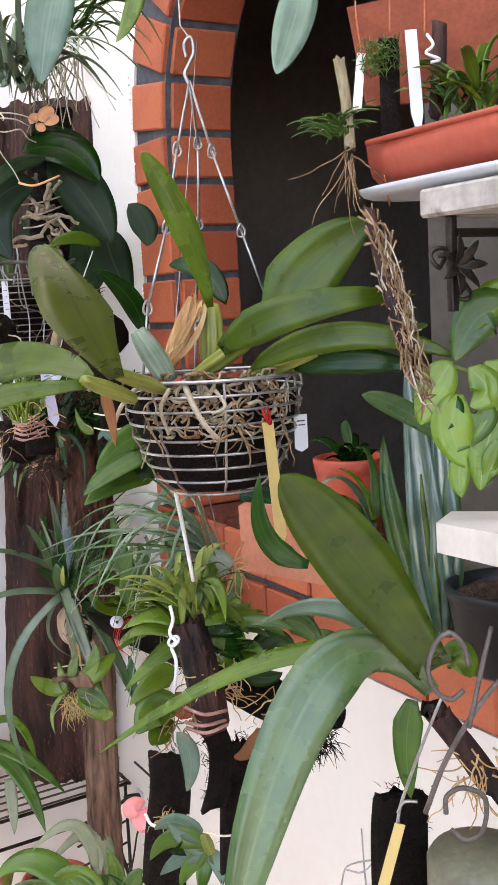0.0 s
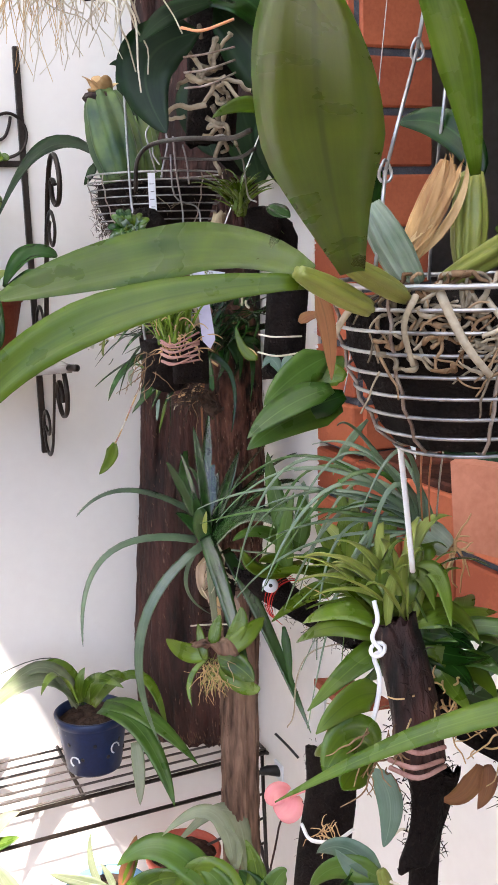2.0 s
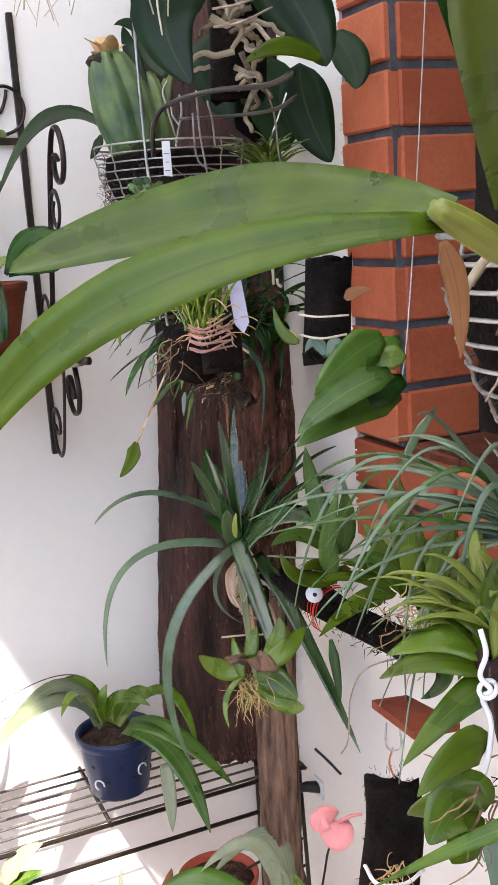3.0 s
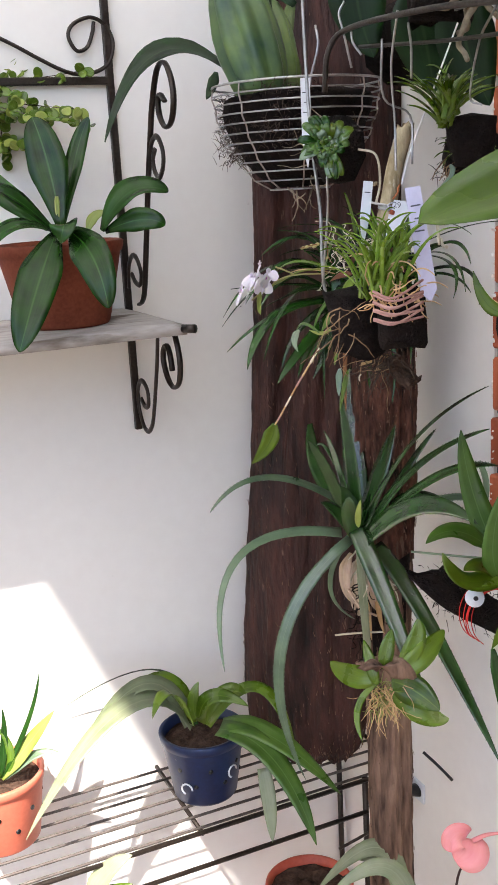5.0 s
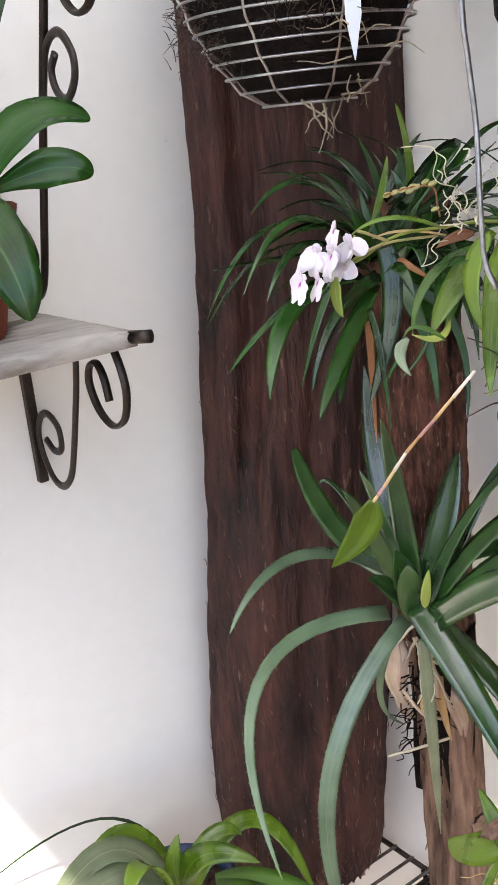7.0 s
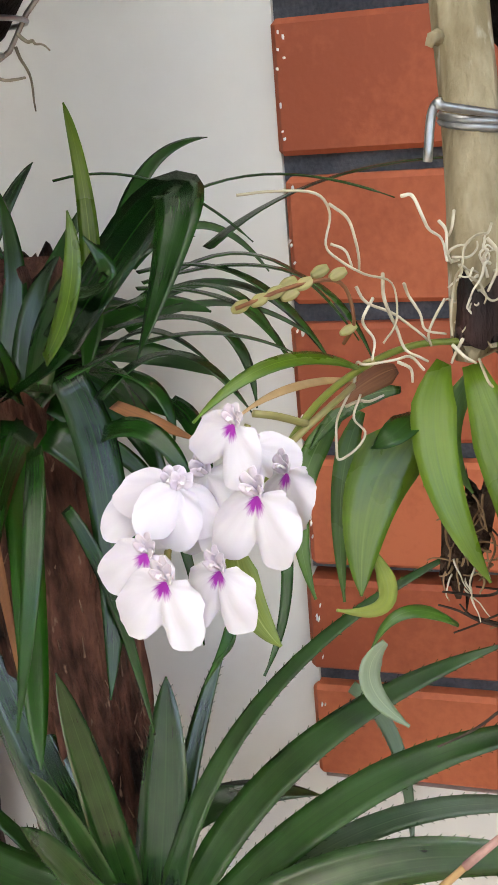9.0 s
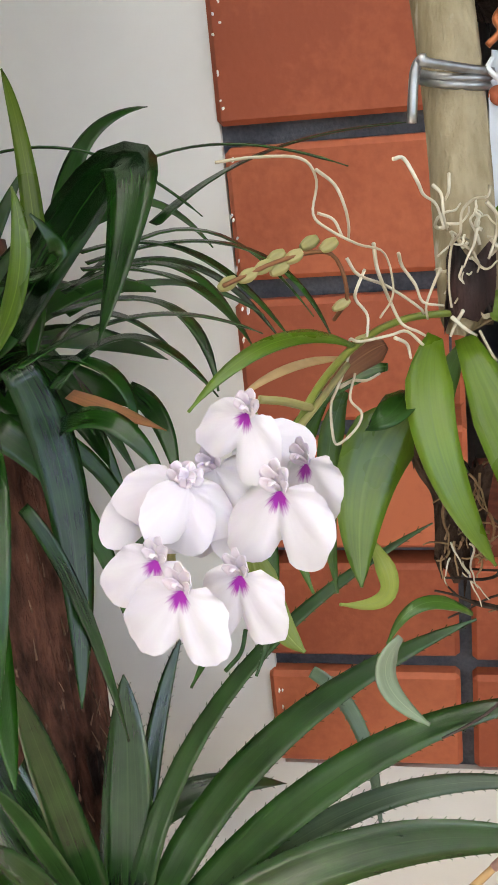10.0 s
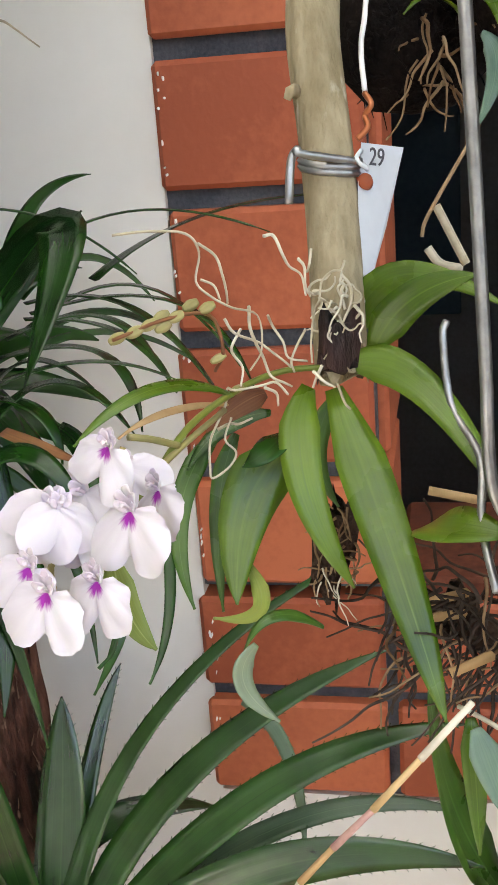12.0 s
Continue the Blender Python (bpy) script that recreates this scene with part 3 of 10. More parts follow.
# floor and ground stay unseen; their colour only tunes the bounced light
solid("floor", box(-2.6, -3.2, -0.1, 2.4, WALL_Y + 0.12, 0.0), FLOORTILE, (0, 0, 0), "unseen patio floor, its brown set for the light it bounces", "floor", kind="structure", smooth=False)
ground = box(-60, -60, -0.3, 60, 60, -0.104)
solid("ground", ground, FLOORTILE, (0, 0, 0), "unseen ground beyond the patio in the same bounce-set brown", "ground", kind="structure", smooth=False)
# unseen roof added over the corner to shade it; it stops short to the west and the south, where the daylight comes in
# an unseen opaque lid over the inner room, added to keep daylight out
solid("ceiling_room", box(0.124, -3.3, ROOF_Z, 2.4, WALL_Y + 0.12, ROOF_Z + 0.12), DARKROOM, (0, 0, 0), "unseen opaque ceiling added to keep daylight out of the room", "ceiling", kind="structure", smooth=False)
solid("ceiling", box(ROOF_X, ROOF_Y, ROOF_Z, 0.12, WALL_Y + 0.12, ROOF_Z + 0.012), CEIL, (0, 0, 0), "unseen translucent roof sheet added to shade and softly light the corner", "ceiling", kind="structure", smooth=False)
solid("ceiling_west", box(-3.2, ROOF_W, ROOF_Z + 0.004, ROOF_X, WALL_Y + 0.12, ROOF_Z + 0.016), CEIL, (0, 0, 0), "unseen translucent roof piece added to cut off the sun patch", "ceiling", kind="structure", smooth=False)
# unseen wall, added to hold back low light from the west
solid("wall_west", box(-3.3, -4.0, -0.1, -3.2, WALL_Y + 0.12, 2.1), PLASTER, (0, 0, 0), "unseen white wall added to block the low western sky", "wall", kind="structure", smooth=False)
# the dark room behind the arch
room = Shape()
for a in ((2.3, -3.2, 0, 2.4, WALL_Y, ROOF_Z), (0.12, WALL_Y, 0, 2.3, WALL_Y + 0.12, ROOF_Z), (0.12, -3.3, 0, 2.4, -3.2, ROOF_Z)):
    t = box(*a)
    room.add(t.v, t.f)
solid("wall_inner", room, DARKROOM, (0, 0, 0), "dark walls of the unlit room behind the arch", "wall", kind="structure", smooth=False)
solid("notice_board", box(2.27, -0.1, 0.75, 2.296, 1.9 - 1.5, 1.62, 0.004), BOARD, (2.27, 0, 0.75), "blue-grey board on the dark inner wall", "board", smooth=False)
solid("wall_beam", box(2.24, -2.9, 1.74, 2.297, 0.5, 1.80, 0.004), BLACKPLASTIC, (2.24, 0, 1.74), "black rail along the inner wall", "rail", smooth=False)

# ---- logs in the corner ----
slab = thing("wooden_slab", (-0.12, 0.34, 0.565), "tall dark reddish-brown slab of old wood leaning in the wall corner", "wood slab")
old_wood([(-0.112, 0.345, 0.563), (-0.111, 0.344, 0.60), (-0.106, 0.342, 0.75), (-0.088, 0.327, 1.0), (-0.071, 0.311, 1.25), (-0.058, 0.296, 1.75)], [0.060, 0.080, 0.088, 0.086, 0.093, 0.097], 0.42, -38, "slab_body", BARK, slab, 3, 170, 0.0028, [(-0.55, 0.022, 0.95, 1.9), (0.1, 0.012, 0.6, 1.25), (0.5, 0.010, 0.5, 0.95), (-0.15, 0.007, 0.8, 1.15)])
post = thing("log_post", (-0.142, 0.082, 0.0), "slender upright brown log carrying bromeliads", "log")
old_wood([(-0.142, 0.082, 0.0), (-0.120, 0.108, 0.5), (-0.105, 0.128, 0.75), (-0.085, 0.158, 0.95)], [0.027, 0.026, 0.026, 0.028], 0.95, 20, "post_body", LOG, post, 9, 80, 0.0026, [(-0.2, 0.008, 0.1, 0.9), (0.5, 0.006, 0.4, 0.9)])
old_wood([(-0.088, 0.155, 0.92), (-0.080, 0.167, 1.0), (-0.075, 0.175, 1.12), (-0.076, 0.180, 1.28)], [0.030, 0.034, 0.036, 0.034], 0.95, 20, "bark", DARKLOG, post, 10, 90, 0.0034, [(-0.2, 0.006, 0.9, 1.2), (0.5, 0.006, 0.95, 1.1)])

# ---- wall shelf on its iron brackets ----
shelf = thing("wall_shelf", (-0.6, 0.35, 1.2), "greyed wooden board resting on scrolled iron brackets", "shelf")
worn = Shape()
rnd = random.Random(61)
n_x, n_y = 60, 14
for top in (1, 0):
    grid = []
    for i in range(n_x + 1):
        for j in range(n_y + 1):
            x, y = -1.0 + 0.708 * i / n_x, 0.240 + 0.200 * j / n_y
            round_off = 0.0035 if (i in (0, n_x) or j == 0) else (0.0008 if (i in (1, n_x - 1) or j == 1) else 0.0)
            if j == 0:
                y += 0.0022 * noise.noise(Vector((x * 30, 4, 0)))
            if i == n_x:
                x += 0.0020 * noise.noise(Vector((9, y * 40, 0)))
            z = (1.2145 - round_off + 0.0007 * noise.noise(Vector((x * 14, y * 60, 0)))) if top else 1.1985 + round_off * 0.5
            grid.append((x, y, z))
    m = n_y + 1
    faces = [(i * m + j, (i + 1) * m + j, (i + 1) * m + j + 1, i * m + j + 1) for i in range(n_x) for j in range(n_y)]
    worn.add(grid, faces if top else [f[::-1] for f in faces])
half = (n_x + 1) * (n_y + 1)
edge = [i * (n_y + 1) for i in range(n_x + 1)] + [n_x * (n_y + 1) + j for j in range(1, n_y + 1)] + [i * (n_y + 1) + n_y for i in range(n_x - 1, -1, -1)] + [j for j in range(n_y - 1, 0, -1)]
worn.f += [(edge[k], edge[k] + half, edge[(k + 1) % len(edge)] + half, edge[(k + 1) % len(edge)]) for k in range(len(edge))]
part("board", worn, SHELFWOOD, shelf)
part("batten", box(-0.99, 0.425, 1.180, -0.30, 0.440, 1.1983, 0.002), SHELFWOOD, shelf, "", False)


def bracket(x):
    """A flat iron bracket in the plane x: an upright on the wall and flat scrolls above and below the board."""
    br = thing("shelf_bracket", (x, 0.443, 1.05), "dark wrought iron shelf bracket with flat scrolls", "bracket", "wall shelf brackets")
    part("upright", box(x - 0.0045, 0.434, 1.052, x + 0.0045, 0.442, 1.66, 0.001), IRON, br, "", False)

    def strap(pts, r=0.0036, name="scroll"):
        part(name, tube(smoothline([(x, y, z) for y, z in pts], 8), r, 8, flat=0.62), IRON, br)
    # below the board
    strap([(0.330, 1.197), (0.340, 1.160), (0.351, 1.130), (0.365, 1.095), (0.378, 1.070), (0.396, 1.057), (0.414, 1.061), (0.427, 1.080), (0.430, 1.100), (0.420, 1.117), (0.404, 1.122), (0.388, 1.112), (0.388, 1.094), (0.402, 1.089), (0.416, 1.097)])
    strap([(0.272, 1.199), (0.263, 1.180), (0.260, 1.162), (0.268, 1.141), (0.287, 1.132), (0.306, 1.141), (0.317, 1.161), (0.313, 1.176), (0.301, 1.181), (0.292, 1.170), (0.288, 1.152)])
    # above it
    strap([(0.393, 1.222), (0.378, 1.228), (0.366, 1.245), (0.347, 1.300), (0.325, 1.365), (0.306, 1.415), (0.291, 1.452), (0.268, 1.486), (0.244, 1.492), (0.226, 1.474), (0.222, 1.452), (0.233, 1.431), (0.252, 1.426), (0.268, 1.438), (0.271, 1.456), (0.262, 1.461), (0.250, 1.453)])
    strap([(0.322, 1.370), (0.310, 1.402), (0.296, 1.416), (0.280, 1.417), (0.267, 1.402), (0.269, 1.386), (0.283, 1.374), (0.297, 1.380), (0.301, 1.394), (0.292, 1.405)], 0.0036)
    strap([(0.430, 1.240), (0.424, 1.266), (0.408, 1.281), (0.390, 1.280), (0.376, 1.262), (0.383, 1.248), (0.400, 1.249), (0.414, 1.259)], 0.0036)
    return br


end_curl = bracket(-0.296)
part("rolled_end", tube([(-0.296, 0.243, 1.207), (-0.290, 0.234, 1.2072), (-0.2865, 0.229, 1.2074)], 0.0050, 12), IRON, end_curl)
bracket(-0.86)
rail = thing("iron_rail", (-0.56, 0.438, 1.494), "dark iron rail with large flat scrolls fixed along the wall", "rail")
part("bar", box(-0.856, 0.432, 1.489, -0.300, 0.4405, 1.498, 0.001), IRON, rail, "", False)
for x0, sg in ((0, 1), (-1.156, -1)):
    pts = [(-0.475, 1.568), (-0.443, 1.550), (-0.410, 1.534), (-0.384, 1.520), (-0.355, 1.506), (-0.333, 1.501), (-0.310, 1.505), (-0.295, 1.516), (-0.289, 1.538), (-0.297, 1.557), (-0.315, 1.566), (-0.337, 1.558), (-0.344, 1.544), (-0.335, 1.528), (-0.322, 1.532), (-0.314, 1.548), (-0.311, 1.561)]
    part("scroll", tube(smoothline([(x0 + sg * x, 0.436, z) for x, z in pts], 8), 0.0034, 8, flat=0.7), IRON, rail)

# ---- wire rack table ----
rack = thing("wire_rack", (-0.45, 0.35, 0.0), "dark wire rack table standing against the wall", "wire rack")
for i in range(7):
    y = 0.2625 + i * 0.0258
    part("rod", tube([(-1.1, y, 0.556), (-0.008, y, 0.556)], 0.0019, 6), RUSTIRON, rack)
for x in (-1.1, -0.75, -0.312, -0.008):
    part("cross_rod", tube([(x, 0.256, 0.551), (x, 0.436, 0.551)], 0.0032, 6), IRON, rack)
part("rail", tube([(-1.1, 0.256, 0.553), (-0.008, 0.256, 0.553)], 0.0032, 6), IRON, rack)
part("rail", tube([(-1.1, 0.256, 0.503), (-0.068, 0.256, 0.503)], 0.0032, 6), IRON, rack)
for x, y in ((-0.068, 0.259), (-1.1, 0.259), (-1.1, 0.434), (-0.014, 0.434)):
    part("leg", tube([(x, y, 0.0), (x, y, 0.556)], 0.0042, 6), IRON, rack)
part("brace", tube([(-0.012, 0.27, 0.553), (-0.075, 0.12, 0.40)], 0.003, 6), IRON, rack)
for i in range(5):
    a = 0.2 + 0.17 * i
    part("rod", tube([(-0.012 - 0.063 * a, 0.27 - 0.15 * a, 0.553 - 0.153 * a - 0.03), (-0.11 - 0.063 * a, 0.27 - 0.15 * a, 0.553 - 0.153 * a - 0.05)], 0.0021, 6), IRON, rack)


# ---- pots ----
def pot(name, c, r, h, mat, label, holes=0, rim=0.004, taper=0.78, fill=0.86, category="flower pot"):
    """A pot with a thick rim on its base c, filled with bark mix."""
    p = thing(name, c, label, category)
    part("body", lathe([(0, 0), (r * taper * 0.96, 0), (r * taper, 0.003), (r * 0.965, h * 0.84), (r * 0.97, h * 0.86), (r, h * 0.87), (r + rim * 0.4, h * 0.985), (r, h), (r - rim, h), (r - rim - 0.001, h * 0.8), (r * taper - rim, 0.01), (0, 0.01)], 44, c), mat, p)
    soil = Shape()
    n, verts = 26, [Vector(c) + Vector((0, 0, h * fill))]
    for j in (1, 2, 3, 4):
        for k in range(n):
            a = 2 * math.pi * k / n
            q = (r - rim - 0.001) * (0.95 + 0.05 * fill) * j / 4
            verts.append(Vector(c) + Vector((q * math.cos(a), q * math.sin(a), h * fill + 0.006 * noise.noise(Vector((q * 90 * math.cos(a), q * 90 * math.sin(a), c[0] * 9))) + (0.004 if j < 4 else 0))))
    faces = [(0, 1 + k, 1 + (k + 1) % n) for k in range(n)]
    faces += [(1 + j * n + k, 1 + (j + 1) * n + k, 1 + (j + 1) * n + (k + 1) % n, 1 + j * n + (k + 1) % n) for j in range(3) for k in range(n)]
    part("soil", soil.add(verts, faces), SOIL, p, "dark bark and gravel mix", False)
    # each hole is a raised black disc, its inner shade put into the colour
    for k in range(holes):
        a = -2.6 + 0.42 * k
        z = h * (0.35 if k % 2 else 0.6)
        q = r * (taper + (0.965 - taper) * z / (h * 0.84)) + 0.0003
        d = Vector((math.cos(a), math.sin(a), 0))
        hole = tube([Vector(c) + d * (q - 0.002) + Vector((0, 0, z)), Vector(c) + d * (q + 0.0006) + Vector((0, 0, z))], 0.0032, 12)
        part("hole", hole, BLACKPLASTIC, p, "raised black disc standing in for a drainage hole")
    return p
navy = pot("navy_pot", (-0.274, 0.338, 0.5585), 0.0570, 0.094, NAVY, "navy blue plastic pot with drainage holes on the wire rack", 9, 0.004, 0.76)
for k, (a, z) in enumerate(((-2.45, 0.028), (-1.1, 0.045))):
    d = Vector((math.cos(a), math.sin(a), 0))
    o = Vector((-0.274, 0.338, 0.5585 + z)) + d * (0.0455 + 0.012 * z / 0.1)
    part("ring_mark", tube([o + Vector((-d.y * 0.008 * math.cos(q), d.x * 0.008 * math.cos(q), 0.008 * math.sin(q))) for q in [2 * math.pi * i / 16 for i in range(12)]], 0.0013, 5), TAG, navy, "white ring mark on the pot")
coral = pot("coral_pot", (-0.546, 0.368, 0.559), 0.0605, 0.095, CORAL, "coral orange plastic pot with rows of holes on the wire rack", 12, 0.004, 0.8)
clay = pot("clay_bowl", (-0.407, 0.330, 1.2150), 0.0715, 0.094, TERRACOTTA, "reddish terracotta pot on the wall shelf", 0, 0.006, 0.72, 0.9)

# ---- hanging wire baskets ----
def basket(name, c, r, h, wires, spokes, label, fillmat=FIBRE, bottom=0.55, thick=0.0011, tilt=(0, 0)):
    """A round wire basket hanging with its rim at c, lined with dark fibre."""
    b = thing(name, c, label, "wire basket")
    c = Vector(c)
    def rad(k):
        return r * (bottom + (1 - bottom) * math.cos(k * math.pi / 2) ** 0.7) if k < 1 else r * bottom
    for i in range(wires):
        k = i / (wires - 1)
        part("hoop", ring(c - Vector((0, 0, h * k)), rad(k), thick * (1.4 if i == 0 else 1), 44, tilt), WIRE, b)
    for j in range(spokes):
        a = 2 * math.pi * j / spokes + 0.4
        pts = []
        for i in range(11):
            k = i / 10
            q = rad(k) + 0.0012 * (1 if i % 2 else -1)
            pts.append(c + Vector((q * math.cos(a), q * math.sin(a), -h * k + q * (tilt[0] * math.cos(a) + tilt[1] * math.sin(a)))))
        pts.append(c + Vector((0, 0, -h)))
        part("spoke", tube(pts, thick, 5), RUSTWIRE, b)
    n, prof = 40, [(0.0, -0.012)] + [(rad(k / 8) * 0.91, -h * k / 8 * 0.96 - 0.002) for k in range(1, 9)] + [(0.0, -h * 0.96)]
    fill = lathe([(0.0, -0.006), (rad(0) * 0.6, -0.006), (rad(0) * 0.89, -0.012)] + prof[1:], n, c, 0.10, r * 50)
    part("lining", fill, fillmat, b, "dark fibrous planting mix")
    return b
main = basket("orchid_basket", (-0.302, -0.690, 1.352), 0.0705, 0.088, 9, 8, "round galvanised wire basket hanging from a hook, packed with orchid roots")
far = basket("far_basket", (-0.188, 0.150, 1.458), 0.087, 0.104, 12, 8, "rounded galvanised wire basket lined with dark coir, hung before the slab", bottom=0.36, thick=0.0009)
bk = thing("basket_hanger", (-0.29, -0.664, 1.60), "three twisted galvanised wires meeting at a hook above the basket", "hanger wire")
for name, pts in (("left", [(-0.293, -0.665, 1.580), (-0.317, -0.683, 1.525), (-0.335, -0.693, 1.466), (-0.361, -0.705, 1.407), (-0.367, -0.711, 1.385), (-0.372, -0.712, 1.355)]),
                  ("back", [(-0.293, -0.665, 1.580), (-0.278, -0.645, 1.537), (-0.275, -0.633, 1.474), (-0.277, -0.621, 1.398), (-0.283, -0.625, 1.349)]),
                  ("right", [(-0.293, -0.665, 1.580), (-0.284, -0.678, 1.525), (-0.269, -0.691, 1.463), (-0.252, -0.699, 1.404), (-0.235, -0.706, 1.351)])):
    for a, b in zip(pts, pts[1:]):
        part("wire", tube([a, b], 0.0011, 5), WIRE, bk)
    for q in pts[1:-1]:
        part("loop", tube([Vector(q) + Vector((0.0034 * math.cos(w), 0.0012 * math.sin(2 * w), 0.0052 * math.sin(w))) for w in [2 * math.pi * i / 12 for i in range(13)]], 0.0009, 5), WIRE, bk)
part("hook", tube(smoothline([(-0.293, -0.665, 1.577), (-0.295, -0.662, 1.586), (-0.291, -0.663, 1.594), (-0.287, -0.664, 1.603), (-0.288, -0.662, 1.614), (-0.293, -0.660, 1.609), (-0.293, -0.662, 1.599)], 6), 0.0014, 6), WIRE, bk)
part("cord", tube([(-0.289, -0.662, 1.613), (-0.289, -0.648, 1.626), (-0.266, -0.605, 1.686), (-0.172, -0.477, 2.102)], 0.0008, 4), RUSTWIRE, bk)

# ---- small makers for plants ----
def bulb(plant, b, t, r, mat, name="pseudobulb", ribs=9, fat=0.5):
    """A ribbed, spindle-shaped pseudobulb from b to t."""
    b, t = Vector(b), Vector(t)
    d = (t - b).normalized()
    sx = d.orthogonal().normalized()
    sy = d.cross(sx)
    n, m = 36, 12
    verts, uvs = [], []
    for i in range(m + 1):
        v = i / m
        q = r * (0.35 + 0.65 * math.sin(math.pi * (v * 0.86 + 0.09)) ** fat)
        for k in range(n):
            a = 2 * math.pi * k / n
            rr = q * (1 - 0.24 * abs(math.cos(a * ribs / 2)) ** 4 + 0.05 * noise.noise(Vector((a, v * 6, b.x * 40))))
            verts.append(b + (t - b) * v + sx * (rr * math.cos(a)) + sy * (rr * math.sin(a)))
            uvs.append((k / n, v))
    faces = [(i * n + k, i * n + (k + 1) % n, (i + 1) * n + (k + 1) % n, (i + 1) * n + k) for i in range(m) for k in range(n)]
    faces += [tuple(range(n))[::-1], tuple(m * n + k for k in range(n))]
    return part(name, Shape().add(verts, faces, uvs), mat, plant)


def plate(top, bottom, w, n, thick=0.0012, point=0.22):
    """A flat stake with a pointed lower end."""
    s = Shape()
    a, b, n = Vector(top), Vector(bottom), Vector(n).normalized()
    d = (b - a).normalized()
    side = d.cross(n).normalized() * w / 2
    nn = side.cross(d).normalized() * thick / 2
    c = a + (b - a) * (1 - point)
    ring_pts = [a - side * 0.94, a + side * 0.94, c + side, b + side * 0.05, b - side * 0.05, c - side]
    verts = [p + nn for p in ring_pts] + [p - nn for p in ring_pts]
    return s.add(verts, [(0, 1, 2, 3, 4, 5), (11, 10, 9, 8, 7, 6)] + [(i, i + 6, (i + 1) % 6 + 6, (i + 1) % 6) for i in range(6)])


def tag(top, bottom, w, n, mat, label, lines=3, point=0.22):
    """A plant label with bars where its writing cannot be read."""
    g = thing("plant_tag", top, label, "plant label")
    part("tag_body", plate(top, bottom, w, n, 0.0012, point), mat, g, "", False)
    a, b, nn = Vector(top), Vector(bottom), Vector(n).normalized()
    d = (b - a).normalized()
    side = d.cross(nn).normalized()
    up = side.cross(d).normalized()
    for k in range(lines):
        p = a + (b - a) * (0.16 + 0.11 * k) + up * 0.0008
        bar = plate(p - side * w * 0.3, p + side * w * (0.3 - 0.12 * (k % 2)), w * 0.09, up, 0.0004, 0.02)
        part("writing_bar", bar, INK, g, "", False)
    return g


def roots(plant, c, spread, count, length, r, mat, seed, aim=(0, 0, -0.4), bend=0.45, gravity=0.1, name="root"):
    """Wandering roots from round c, each a mesh of its own."""
    rnd = random.Random(seed)
    for _ in range(count):
        p = Vector(c) + Vector([rnd.uniform(-1, 1) * e for e in spread])
        d = Vector([rnd.uniform(-1, 1) for _ in range(3)]) + Vector(aim)
        q = rnd.uniform(0.6, 1.25)
        part(name, tube(smoothline(squiggle(p, d, length * q, rnd, bend, gravity, 6), 3), r * rnd.uniform(0.7, 1.3), 5, r * 0.5), mat, plant)


def tuft(plant, c, count, length, w, mat, seed, lean=(0, 0, 1.0), droop=0.5, prof="blade", spread=0.004, name="leaf", up=(0, 0, 1)):
    """A tuft of narrow leaves that rise and arch over."""
    rnd = random.Random(seed)
    for _ in range(count):
        a = rnd.uniform(0, 2 * math.pi)
        q = length * rnd.uniform(0.6, 1.15)
        out = Vector((math.cos(a), math.sin(a), 0)) * rnd.uniform(0.35, 1.0) + Vector(lean) * rnd.uniform(0.7, 1.2)
        out.normalize()
        b = Vector(c) + Vector([rnd.uniform(-1, 1) * spread for _ in range(3)])
        m = b + out * q * 0.55
        t = b + out * q * 0.9 + Vector((math.cos(a), math.sin(a), 0)) * q * 0.15 + Vector((0, 0, -droop * q * rnd.uniform(0.4, 1)))
        nrm = Vector(up) + Vector((rnd.uniform(-0.6, 0.6), rnd.uniform(-0.6, 0.6), 0))
        leaf(plant, b, m, t, w * rnd.uniform(0.75, 1.2), nrm, mat, prof, name=name)


def line(plant, pts, r, mat, name="wire", r_end=None, sides=6, steps=5):
    return part(name, tube(smoothline(pts, steps), r, sides, r_end), mat, plant)


# ---- the large orchid in the hanging basket ----
cat = thing("orchid_plant", (-0.302, -0.690, 1.352), "large orchid with broad olive leaves growing out of the wire basket", "orchid")
leaf(cat, (-0.420, -0.776, 1.363), (-0.474, -0.855, 1.408), (-0.515, -0.931, 1.438), 0.0389, (-0.50, -0.85, 0.14), OLIVE, "tongue")
leaf(cat, (-0.309, -0.706, 1.405), (-0.337, -0.728, 1.459), (-0.380, -0.753, 1.511), 0.0212, (-0.50, -0.85, 0.14), FRESH, "tongue")
leaf(cat, (-0.266, -0.722, 1.389), (-0.228, -0.737, 1.436), (-0.195, -0.764, 1.463), 0.0540, (-0.50, -0.85, 0.14), OLIVE, "lance", 0.30)
leaf(cat, (-0.325, -0.749, 1.374), (-0.285, -0.792, 1.400), (-0.200, -0.817, 1.406), 0.0285, (-0.50, -0.85, 0.14), OLIVE, "lance")
leaf(cat, (-0.300, -0.743, 1.357), (-0.248, -0.793, 1.379), (-0.187, -0.843, 1.360), 0.0212, (-0.50, -0.85, 0.14), OLIVE, "oval")
leaf(cat, (-0.284, -0.741, 1.353), (-0.224, -0.774, 1.370), (-0.175, -0.800, 1.383), 0.0170, (-0.50, -0.85, 0.14), OLIVE, "oval")
leaf(cat, (-0.266, -0.751, 1.355), (-0.237, -0.791, 1.360), (-0.196, -0.816, 1.351), 0.0190, (-0.50, -0.85, 0.14), DEEP, "oval")
leaf(cat, (-0.355, -0.682, 1.388), (-0.369, -0.693, 1.414), (-0.404, -0.716, 1.435), 0.0167, (-0.50, -0.85, 0.14), DEEP, "oval")
